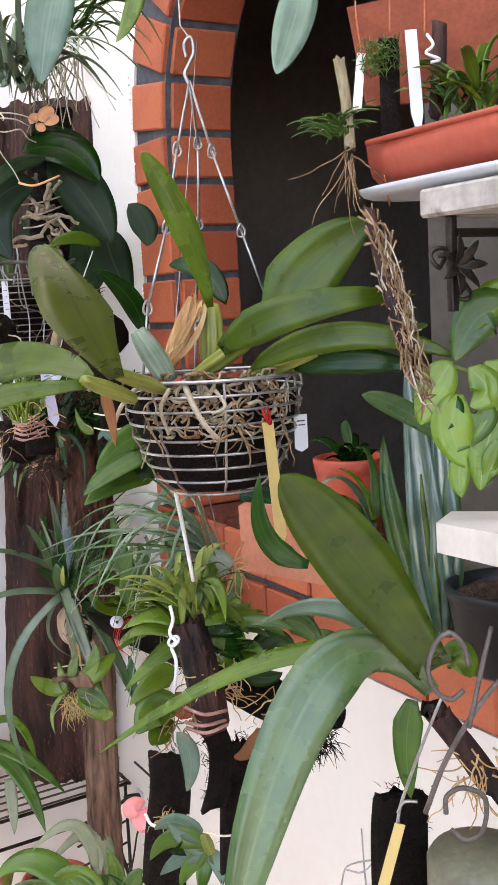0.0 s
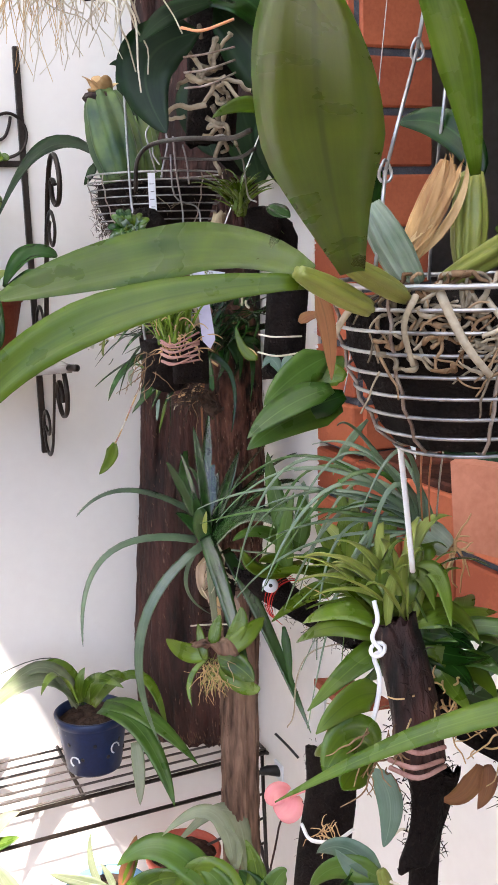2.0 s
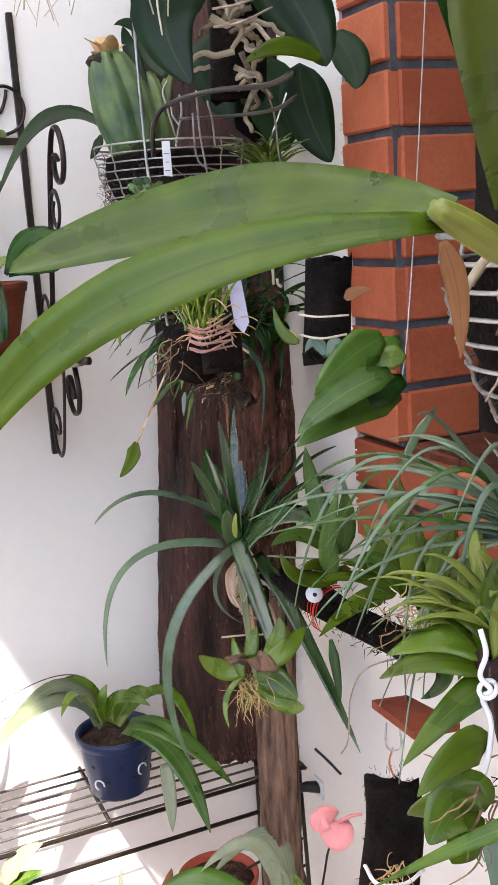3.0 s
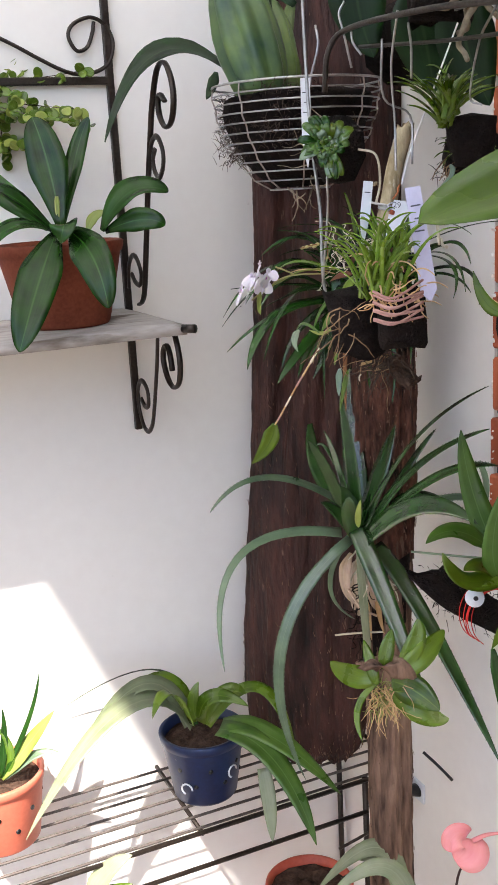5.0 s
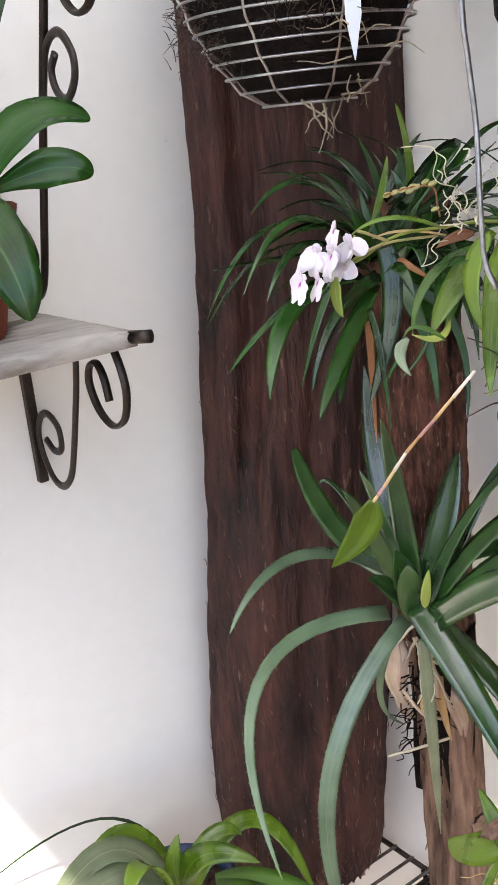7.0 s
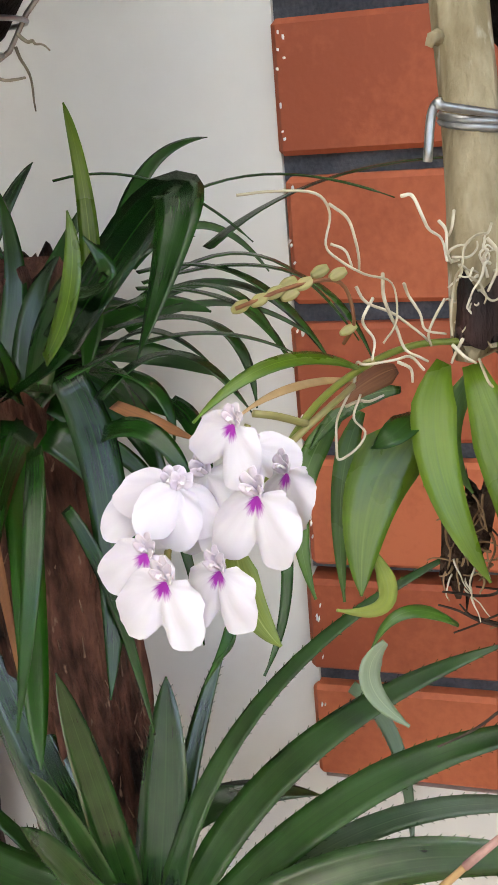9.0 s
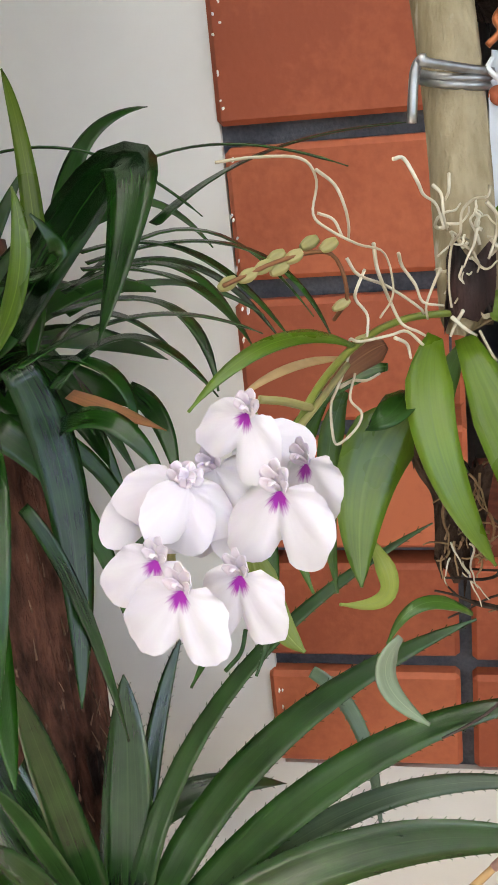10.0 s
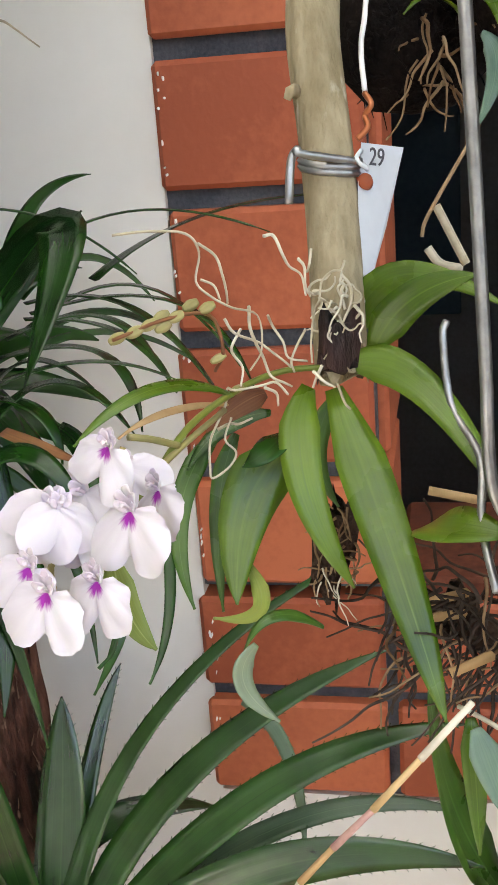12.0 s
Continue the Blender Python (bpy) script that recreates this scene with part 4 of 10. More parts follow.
leaf(cat, (-0.264, -0.651, 1.406), (-0.272, -0.630, 1.435), (-0.287, -0.597, 1.442), 0.0208, (-0.50, -0.85, 0.14), DEEP, "oval")
leaf(cat, (-0.158, -0.691, 1.323), (-0.133, -0.720, 1.307), (-0.110, -0.749, 1.278), 0.0192, (-0.50, -0.85, 0.14), MIDGREEN, "oval")
leaf(cat, (-0.4338, -0.7647, 1.3615), (-0.4356, -0.6280, 1.3695), (-0.5317, -0.5899, 1.3488), 0.0360, (-0.60, -0.60, 0.55), OLIVE, "tongue", 0.30)
leaf(cat, (-0.4253, -0.7594, 1.3583), (-0.5190, -0.7287, 1.3446), (-0.5697, -0.6826, 1.2940), 0.0215, (-0.55, -0.75, 0.35), OLIVE, "tongue", 0.30)
bulb(cat, (-0.304, -0.694, 1.356), (-0.299, -0.689, 1.407), 0.0101, BULB)
bulb(cat, (-0.336, -0.685, 1.363), (-0.314, -0.690, 1.412), 0.0078, DRYBULB, "dry_pseudobulb", 9)
for k in range(7):
    a = Vector((-0.337 + 0.003 * math.sin(k * 2.1), -0.692, 1.362 + 0.002 * k))
    b = Vector((-0.312 + 0.005 * math.sin(k * 1.7), -0.694 + 0.003 * math.cos(k * 2.3), 1.416 - 0.003 * (k % 3)))
    part("papery_husk", leaf_shape(a, a.lerp(b, 0.5) + Vector((0.004 * math.sin(k * 1.3), -0.007, 0)), b, 0.0050, (-0.5, -0.8, 0.2), "lance", 0.6, 0.0004, wave=0.2), STRAW if k % 2 else DRYBULB, cat)
bulb(cat, (-0.352, -0.716, 1.352), (-0.372, -0.708, 1.391), 0.0092, SILVERBULB, "pseudobulb", 12)
bulb(cat, (-0.325, -0.705, 1.353), (-0.304, -0.760, 1.382), 0.0071, BULB, "pseudobulb", 6)
bulb(cat, (-0.294, -0.724, 1.350), (-0.261, -0.775, 1.368), 0.0063, BULB, "pseudobulb", 6)
bulb(cat, (-0.360, -0.721, 1.347), (-0.422, -0.775, 1.366), 0.0055, BULB, "pseudobulb", 5)
bulb(cat, (-0.396, -0.748, 1.345), (-0.440, -0.767, 1.363), 0.0056, BULB, "pseudobulb", 5)
rnd = random.Random(12)
for i in range(70):
    a = rnd.uniform(-2.95, -1.0)
    z = rnd.uniform(-0.048, 0.004)
    q = 0.0705 - 0.16 * max(0, -z - 0.03)
    p = Vector((-0.302 + q * math.cos(a), -0.690 + q * math.sin(a), 1.352 + z))
    d = Vector((-math.sin(a), math.cos(a), rnd.uniform(-1.6, 0.4))) * rnd.choice((-1, 1))
    d.z = -abs(d.z) if rnd.random() < 0.7 else d.z
    pts = squiggle(p, d, rnd.uniform(0.012, 0.036), rnd, 0.5, 0.12, 5)
    pts = [Vector((-0.302, -0.690, w.z)) + Vector((w.x + 0.302, w.y + 0.690, 0)).normalized() * max(0.060, min(0.0685, Vector((w.x + 0.302, w.y + 0.690)).length)) for w in pts]
    part("aerial_root", tube(smoothline(pts, 3), rnd.uniform(0.0005, 0.0013), 6, 0.0005), ROOTGREY if rnd.random() < 0.5 else ROOTBROWN, cat)
rnd = random.Random(14)
for i in range(70):
    a, z = rnd.uniform(-2.95, -1.45), rnd.uniform(-0.034, 0.005)
    pts = []
    h = rnd.uniform(-1, 1)
    for k in range(7):
        h += rnd.uniform(-0.8, 0.8)
        a += 0.055 * math.cos(h)
        z = min(0.006, max(-0.040, z + 0.0042 * math.sin(h)))
        q = 0.0665 + rnd.uniform(-0.004, 0.003)
        pts.append((-0.302 + q * math.cos(a), -0.690 + q * math.sin(a), 1.352 + z))
    part("aerial_root", tube(smoothline(pts, 3), rnd.uniform(0.0009, 0.0019), 7, 0.0008), ROOTGREY if i % 3 else ROOTBROWN, cat)
for pts, r in (([(-0.349, -0.732, 1.352), (-0.350, -0.746, 1.337), (-0.347, -0.756, 1.323), (-0.337, -0.758, 1.311)], 0.0034), ([(-0.382, -0.719, 1.349), (-0.394, -0.720, 1.338), (-0.399, -0.714, 1.322)], 0.0024), ([(-0.361, -0.732, 1.348), (-0.372, -0.739, 1.335), (-0.367, -0.739, 1.316)], 0.0024), ([(-0.333, -0.749, 1.346), (-0.330, -0.758, 1.334), (-0.339, -0.754, 1.329)], 0.002)):
    line(cat, pts, r * 0.8, ROOTPALE, "aerial_root", r * 0.55)
part("dead_leaf", leaf_shape((-0.410, -0.726, 1.352), (-0.407, -0.730, 1.334), (-0.403, -0.725, 1.311), 0.0087, (-0.5, -0.8, 0.2), "lance"), BROWNLEAF, cat)
cream = tag((-0.300, -0.766, 1.320), (-0.278, -0.742, 1.219), 0.0088, (-0.35, -0.93, 0), YTAG, "cream wooden label hung on the basket by red string", 0, 0.1)
for k in range(3):
    part("red_tie", tube(smoothline([(-0.304, -0.766, 1.330), (-0.305, -0.771, 1.325), (-0.300, -0.770, 1.319), (-0.299, -0.765, 1.331)], 4), 0.0012, 5), REDSTRING, cream, "red string")
tag((-0.249, -0.732, 1.318), (-0.246, -0.727, 1.288), 0.0106, (-0.4, -0.9, 0), TAG, "white plastic label stuck in the basket", 2, 0.1)

# ---- what hangs below the basket ----
hang = thing("hanging_wires", (-0.319, -0.676, 1.264), "thin copper wires and a white cord hanging below the basket", "hanger wire")
line(hang, [(-0.331, -0.669, 1.264), (-0.320, -0.658, 1.225), (-0.309, -0.648, 1.178)], 0.0017, PLASTICWHITE, "cord")
line(hang, [(-0.315, -0.667, 1.261), (-0.280, -0.612, 1.218), (-0.249, -0.567, 1.174)], 0.0006, COPPER, "thin_wire")
line(hang, [(-0.310, -0.670, 1.260), (-0.276, -0.615, 1.218), (-0.245, -0.570, 1.174)], 0.0006, COPPER, "thin_wire")
line(hang, [(-0.305, -0.674, 1.259), (-0.270, -0.618, 1.223), (-0.241, -0.571, 1.179)], 0.0006, WIRE, "thin_wire")
air = thing("air_plant", (-0.239, -0.561, 1.166), "grey-green air plant with long curling leaves hung on wires", "air plant")
bulb(air, (-0.230, -0.569, 1.159), (-0.250, -0.555, 1.178), 0.0110, SILVERBULB, "bulb", 6)
rnd = random.Random(301)
for k in range(20):
    b = Vector((-0.243, -0.560, 1.172)) + Vector([rnd.uniform(-0.004, 0.004) for _ in range(3)])
    way = Vector((rnd.uniform(-0.075, -0.01), rnd.uniform(-0.01, 0.085), rnd.uniform(0.0, 0.065)))
    end = b + way * 1.5 + Vector((rnd.uniform(-0.05, 0.0), rnd.uniform(-0.02, 0.02), rnd.uniform(-0.13, -0.01)))
    leaf(air, b, b + way, end, rnd.uniform(0.0028, 0.0055), (-0.25, -0.58, 0.77), GREYBROM if k % 3 else MIDGREEN, "blade")
roots(air, (-0.227, -0.570, 1.157), (0.004, 0.004, 0.004), 12, 0.03, 0.0011, STRAW, 5, (0.6, 0, -0.3))
leaf(air, (-0.239, -0.563, 1.169), (-0.280, -0.536, 1.208), (-0.314, -0.499, 1.211), 0.0079, (-0.25, -0.58, 0.77), GREYBROM, "blade")
leaf(air, (-0.240, -0.562, 1.171), (-0.261, -0.543, 1.215), (-0.278, -0.500, 1.228), 0.0079, (-0.25, -0.58, 0.77), GREYBROM, "blade")
leaf(air, (-0.239, -0.563, 1.167), (-0.290, -0.538, 1.181), (-0.354, -0.534, 1.175), 0.0044, (-0.25, -0.58, 0.77), GREYBROM, "blade")
leaf(air, (-0.240, -0.562, 1.171), (-0.288, -0.534, 1.200), (-0.341, -0.482, 1.181), 0.0040, (-0.25, -0.58, 0.77), GREYBROM, "blade")
leaf(air, (-0.241, -0.562, 1.167), (-0.295, -0.538, 1.173), (-0.335, -0.570, 1.097), 0.0036, (-0.25, -0.58, 0.77), GREYBROM, "blade")
leaf(air, (-0.241, -0.563, 1.166), (-0.285, -0.544, 1.165), (-0.350, -0.584, 1.057), 0.0036, (-0.25, -0.58, 0.77), GREYBROM, "blade")
leaf(air, (-0.239, -0.563, 1.169), (-0.302, -0.528, 1.201), (-0.379, -0.564, 1.191), 0.0036, (-0.25, -0.58, 0.77), GREYBROM, "blade")
leaf(air, (-0.242, -0.561, 1.169), (-0.314, -0.531, 1.166), (-0.380, -0.542, 1.140), 0.0032, (-0.25, -0.58, 0.77), GREYBROM, "blade")
leaf(air, (-0.239, -0.563, 1.167), (-0.260, -0.549, 1.188), (-0.288, -0.517, 1.182), 0.0063, (-0.25, -0.58, 0.77), GREYBROM, "blade")
leaf(air, (-0.237, -0.563, 1.169), (-0.252, -0.550, 1.199), (-0.261, -0.511, 1.209), 0.0071, (-0.25, -0.58, 0.77), GREYBROM, "blade")
leaf(air, (-0.239, -0.563, 1.165), (-0.274, -0.549, 1.165), (-0.321, -0.507, 1.111), 0.0036, (-0.25, -0.58, 0.77), GREYBROM, "blade")
leaf(air, (-0.237, -0.564, 1.165), (-0.265, -0.549, 1.180), (-0.290, -0.486, 1.164), 0.0044, (-0.25, -0.58, 0.77), GREYBROM, "blade")
leaf(air, (-0.237, -0.563, 1.171), (-0.244, -0.553, 1.203), (-0.245, -0.525, 1.226), 0.0063, (-0.25, -0.58, 0.77), GREYBROM, "blade")
tag((-0.256, -0.562, 1.242), (-0.254, -0.566, 1.225), 0.0031, (-0.3, -0.95, 0), TAG, "small white plastic tip hanging under the basket", 0, 0.4)

# ---- roped fern log with leafy orchids ----
flog = thing("fern_log", (-0.300, -0.627, 1.061), "dark tree-fern log tied with white cord and pale twine", "log")
rough_log([(-0.291, -0.629, 1.040), (-0.291, -0.622, 1.073), (-0.294, -0.614, 1.105), (-0.296, -0.602, 1.132)][::-1], 0.0150, "log_body", BARK, flog, 5, 30, 0.9, 0, 0.3)
part("bark", fuzz(Shape(), (-0.297, -0.622, 1.086), (0.012, 0.012, 0.04), 120, 0.008, 0.0005, 3), BARK, flog)
rough_log([(-0.279, -0.610, 1.028), (-0.271, -0.607, 1.003), (-0.276, -0.611, 0.977), (-0.285, -0.612, 0.955)], 0.0139, "lower_piece", FIBRE, flog, 8, 20, 0.6, 10, 0.5)
part("bristles", fuzz(Shape(), (-0.276, -0.609, 0.988), (0.014, 0.01, 0.03), 160, 0.009, 0.0005, 4), FIBRE, flog)
line(flog, [(-0.316, -0.614, 1.150), (-0.317, -0.620, 1.139), (-0.321, -0.620, 1.128), (-0.318, -0.625, 1.121), (-0.321, -0.622, 1.116), (-0.320, -0.627, 1.104), (-0.323, -0.628, 1.086), (-0.328, -0.625, 1.066)], 0.0016, PLASTICWHITE, "cord")
part("cord_knot", ring((-0.320, -0.625, 1.122), 0.0045, 0.0014, 12, (0.5, 0.4)), PLASTICWHITE, flog)
for y0, y1 in ((1318, 1345), (1345, 1362), (1362, 1378)):
    line(flog, [(-0.318, -0.635, 1.065), (-0.308, -0.651, 1.061), (-0.284, -0.646, 1.057)] if y0 == 1318 else ([(-0.320, -0.637, 1.053), (-0.310, -0.652, 1.052), (-0.286, -0.647, 1.049)] if y0 == 1345 else [(-0.320, -0.638, 1.048), (-0.309, -0.654, 1.046), (-0.285, -0.648, 1.045)]), 0.0016, PINKTWINE, "twine")
roots(flog, (-0.321, -0.629, 1.059), (0.012, 0.008, 0.014), 26, 0.03, 0.0007, ROOTBROWN, 7, (-0.3, -0.2, -0.1))
orc = thing("leafy_orchid", (-0.289, -0.595, 1.129), "leafy green orchid growing on the roped fern log", "orchid")
leaf(orc, (-0.298, -0.602, 1.125), (-0.320, -0.590, 1.137), (-0.337, -0.554, 1.118), 0.0221, (-0.25, -0.58, 0.77), FRESH, "lance")
leaf(orc, (-0.299, -0.604, 1.118), (-0.328, -0.589, 1.126), (-0.342, -0.554, 1.105), 0.0184, (-0.25, -0.58, 0.77), OLIVE, "lance")
leaf(orc, (-0.298, -0.606, 1.111), (-0.317, -0.599, 1.104), (-0.361, -0.607, 1.082), 0.0203, (-0.25, -0.58, 0.77), FRESH, "lance")
leaf(orc, (-0.319, -0.623, 1.091), (-0.340, -0.625, 1.092), (-0.366, -0.628, 1.077), 0.0219, (-0.39, -0.90, 0.20), OLIVE, "lance")
leaf(orc, (-0.326, -0.628, 1.056), (-0.343, -0.629, 1.068), (-0.364, -0.634, 1.053), 0.0335, (-0.39, -0.90, 0.20), FRESH, "oval")
leaf(orc, (-0.326, -0.628, 1.052), (-0.343, -0.633, 1.048), (-0.355, -0.640, 1.043), 0.0211, (-0.39, -0.90, 0.20), OLIVE, "oval")
leaf(orc, (-0.318, -0.619, 1.062), (-0.337, -0.602, 1.050), (-0.343, -0.581, 1.034), 0.0184, (-0.39, -0.90, 0.20), FRESH, "lance")
leaf(orc, (-0.291, -0.603, 1.136), (-0.277, -0.604, 1.157), (-0.280, -0.628, 1.142), 0.0148, (-0.25, -0.58, 0.77), OLIVE, "lance")
leaf(orc, (-0.288, -0.604, 1.138), (-0.268, -0.607, 1.160), (-0.277, -0.642, 1.135), 0.0166, (-0.25, -0.58, 0.77), FRESH, "lance")
leaf(orc, (-0.284, -0.608, 1.128), (-0.263, -0.615, 1.135), (-0.268, -0.659, 1.130), 0.0170, (-0.25, -0.58, 0.77), OLIVE, "lance")
leaf(orc, (-0.283, -0.609, 1.125), (-0.256, -0.619, 1.131), (-0.221, -0.614, 1.125), 0.0148, (-0.25, -0.58, 0.77), FRESH, "lance")
leaf(orc, (-0.281, -0.611, 1.121), (-0.261, -0.620, 1.117), (-0.266, -0.651, 1.121), 0.0148, (-0.39, -0.90, 0.20), DEEP, "lance")
leaf(orc, (-0.280, -0.612, 1.114), (-0.263, -0.622, 1.106), (-0.262, -0.663, 1.120), 0.0155, (-0.39, -0.90, 0.20), DEEP, "lance")
leaf(orc, (-0.281, -0.613, 1.108), (-0.263, -0.623, 1.099), (-0.274, -0.663, 1.098), 0.0148, (-0.39, -0.90, 0.20), DEEP, "lance")
leaf(orc, (-0.279, -0.614, 1.110), (-0.253, -0.628, 1.098), (-0.256, -0.662, 1.089), 0.0162, (-0.39, -0.90, 0.20), OLIVE, "lance")
leaf(orc, (-0.282, -0.611, 1.117), (-0.268, -0.623, 1.091), (-0.283, -0.672, 1.091), 0.0155, (-0.39, -0.90, 0.20), FRESH, "lance")
leaf(orc, (-0.297, -0.602, 1.129), (-0.312, -0.591, 1.151), (-0.317, -0.536, 1.139), 0.0148, (-0.25, -0.58, 0.77), OLIVE, "lance")
leaf(orc, (-0.294, -0.603, 1.132), (-0.298, -0.596, 1.154), (-0.294, -0.543, 1.150), 0.0133, (-0.25, -0.58, 0.77), FRESH, "lance")
leaf(orc, (-0.288, -0.604, 1.136), (-0.281, -0.603, 1.157), (-0.267, -0.574, 1.163), 0.0111, (-0.25, -0.58, 0.77), OLIVE, "lance")
leaf(orc, (-0.318, -0.614, 1.035), (-0.310, -0.622, 1.013), (-0.317, -0.625, 0.984), 0.0170, (-0.39, -0.90, 0.20), GREYLEAF, "oval")
tuft(orc, (-0.292, -0.598, 1.134), 30, 0.072, 0.0090, LIME, 303, (-0.15, 0.35, 0.9), 0.25, "lance", 0.012)
tuft(orc, (-0.285, -0.590, 1.130), 22, 0.060, 0.0120, OLIVE, 304, (-0.1, 0.5, 0.6), 0.35, "lance", 0.016)
tuft(orc, (-0.263, -0.612, 1.112), 12, 0.055, 0.0150, MIDGREEN, 305, (0.5, -0.3, 0.2), 0.3, "lance", 0.012)
roots(orc, (-0.274, -0.623, 1.077), (0.016, 0.008, 0.016), 26, 0.032, 0.0009, STRAW, 9, (0.2, -0.2, -0.3))

# ---- black fern slabs with small plants, against the white wall ----
def fern_slab(name, pts, r, flat, turn, seed, label):
    g = thing(name, pts[0], label, "fern slab")
    rough_log(pts, r, "slab_body", FIBRE, g, seed, 24, flat, turn, 0.3)
    fz = Shape()
    for q in smoothline(pts, 8):
        fuzz(fz, q, (r * 0.75, r * 0.75, 0.012), 40, 0.007, 0.0004, seed + int(q.z * 999))
    part("bristles", fz, FIBRE, g)
    return g
sl1 = fern_slab("fern_slab", [(-0.175, -0.280, 0.852), (-0.180, -0.287, 0.809), (-0.191, -0.293, 0.760), (-0.203, -0.301, 0.695)], 0.0276, 0.4, -50, 21, "broad black tree-fern slab tied with white cord, hung under the clay tile")
line(sl1, [(-0.225, -0.313, 0.801), (-0.226, -0.336, 0.797), (-0.205, -0.346, 0.796), (-0.179, -0.336, 0.795)], 0.0020, PLASTICWHITE, "cord")
roots(sl1, (-0.208, -0.333, 0.799), (0.012, 0.012, 0.008), 18, 0.02, 0.0007, STRAW, 11)
sl2 = fern_slab("fern_slab", [(-0.217, -0.549, 0.975), (-0.219, -0.535, 0.932), (-0.226, -0.536, 0.909), (-0.237, -0.546, 0.842)], 0.0107, 0.5, -40, 23, "ragged black tree-fern slab hanging on the white wall")
line(sl2, [(-0.266, -0.549, 0.896), (-0.255, -0.565, 0.895), (-0.233, -0.560, 0.887)], 0.0011, ROOT, "twine")
line(sl2, [(-0.263, -0.543, 0.927), (-0.257, -0.554, 0.940), (-0.239, -0.551, 0.920)], 0.0011, ROOT, "twine")
spo = thing("small_orchid", (-0.218, -0.447, 0.819), "small orchid with grey-green oval leaves on the fern slab", "orchid")
leaf(spo, (-0.210, -0.441, 0.813), (-0.234, -0.424, 0.841), (-0.251, -0.397, 0.826), 0.0251, (-0.41, -0.89, 0.19), GREYLEAF, "lance")
leaf(spo, (-0.208, -0.442, 0.813), (-0.241, -0.424, 0.826), (-0.260, -0.399, 0.794), 0.0251, (-0.41, -0.89, 0.19), MIDGREEN, "lance")
leaf(spo, (-0.208, -0.442, 0.810), (-0.227, -0.432, 0.819), (-0.248, -0.427, 0.847), 0.0196, (-0.41, -0.89, 0.19), GREYLEAF, "lance")
leaf(spo, (-0.208, -0.442, 0.810), (-0.236, -0.431, 0.804), (-0.267, -0.440, 0.798), 0.0218, (-0.41, -0.89, 0.19), GREYLEAF, "lance")
leaf(spo, (-0.209, -0.443, 0.808), (-0.230, -0.436, 0.793), (-0.249, -0.452, 0.784), 0.0196, (-0.41, -0.89, 0.19), MIDGREEN, "lance")
leaf(spo, (-0.209, -0.443, 0.808), (-0.217, -0.444, 0.784), (-0.231, -0.462, 0.773), 0.0196, (-0.41, -0.89, 0.19), MIDGREEN, "lance")
leaf(spo, (-0.206, -0.444, 0.810), (-0.201, -0.450, 0.791), (-0.208, -0.472, 0.780), 0.0185, (-0.41, -0.89, 0.19), GREYLEAF, "lance")
leaf(spo, (-0.208, -0.442, 0.813), (-0.233, -0.430, 0.814), (-0.256, -0.450, 0.827), 0.0196, (-0.41, -0.89, 0.19), DEEP, "lance")
bulb(spo, (-0.218, -0.469, 0.820), (-0.223, -0.463, 0.841), 0.0063, BULB)

# ---- fern log across the white wall with broad-leaved orchids ----
hlog = thing("slanting_log", (-0.115, -0.127, 0.946), "black fibrous log slanting across the wall, tied with red thread", "log")
rough_log([(-0.140, -0.017, 0.964), (-0.131, -0.061, 0.948), (-0.125, -0.122, 0.947), (-0.115, -0.197, 0.946), (-0.121, -0.266, 0.956)], 0.0260, "log_body", FIBRE, hlog, 31, 24, 0.9, 0, 0.35)
bristles = Shape()
for k in range(9):
    fuzz(bristles, (-0.138 + 0.0025 * k, -0.030 - 0.028 * k, 0.955), (0.024, 0.016, 0.024), 50, 0.010, 0.0005, 33 + k)
part("bristles", bristles, FIBRE, hlog)
for k in range(7):
    y = -0.086 - 0.0034 * k
    pts = [(-0.129 + 0.0275 * math.cos(w), y + 0.004 * math.sin(w + k), 0.948 + 0.0275 * math.sin(w)) for w in [1.2 + 0.32 * i for i in range(10)]]
    line(hlog, pts, 0.00045, REDSTRING, "red_thread")
badge = thing("white_badge", (-0.165, -0.121, 0.982), "small white oval plastic badge on the fern log", "badge")
part("disc", tube([(-0.163, -0.119, 0.981), (-0.166, -0.123, 0.983)], 0.0088, 24), TAG, badge)
part("eyelet", tube([(-0.165, -0.123, 0.982), (-0.166, -0.125, 0.983)], 0.0022, 12), BLACKPLASTIC, badge)
hor = thing("broad_orchid", (-0.122, -0.154, 1.004), "clump of glossy broad-leaved orchids on the slanting log", "orchid")
leaf(hor, (-0.117, -0.092, 1.008), (-0.129, -0.070, 1.064), (-0.136, -0.061, 1.125), 0.0258, (-0.44, -0.87, 0.24), MIDGREEN, "lance")
leaf(hor, (-0.115, -0.093, 1.008), (-0.109, -0.096, 1.049), (-0.112, -0.097, 1.080), 0.0227, (-0.44, -0.87, 0.24), MIDGREEN, "lance")
leaf(hor, (-0.122, -0.088, 1.011), (-0.160, -0.085, 1.035), (-0.197, -0.091, 1.032), 0.0225, (-0.28, -0.55, 0.79), MIDGREEN, "lance")
leaf(hor, (-0.120, -0.115, 1.001), (-0.178, -0.131, 1.003), (-0.201, -0.123, 1.034), 0.0237, (-0.28, -0.55, 0.79), OLIVE, "lance")
leaf(hor, (-0.131, -0.112, 0.993), (-0.156, -0.118, 1.009), (-0.181, -0.127, 1.014), 0.0220, (-0.28, -0.55, 0.79), OLIVE, "lance")
leaf(hor, (-0.096, -0.156, 0.982), (-0.123, -0.138, 0.997), (-0.180, -0.153, 1.008), 0.0187, (-0.28, -0.55, 0.79), FRESH, "lance")
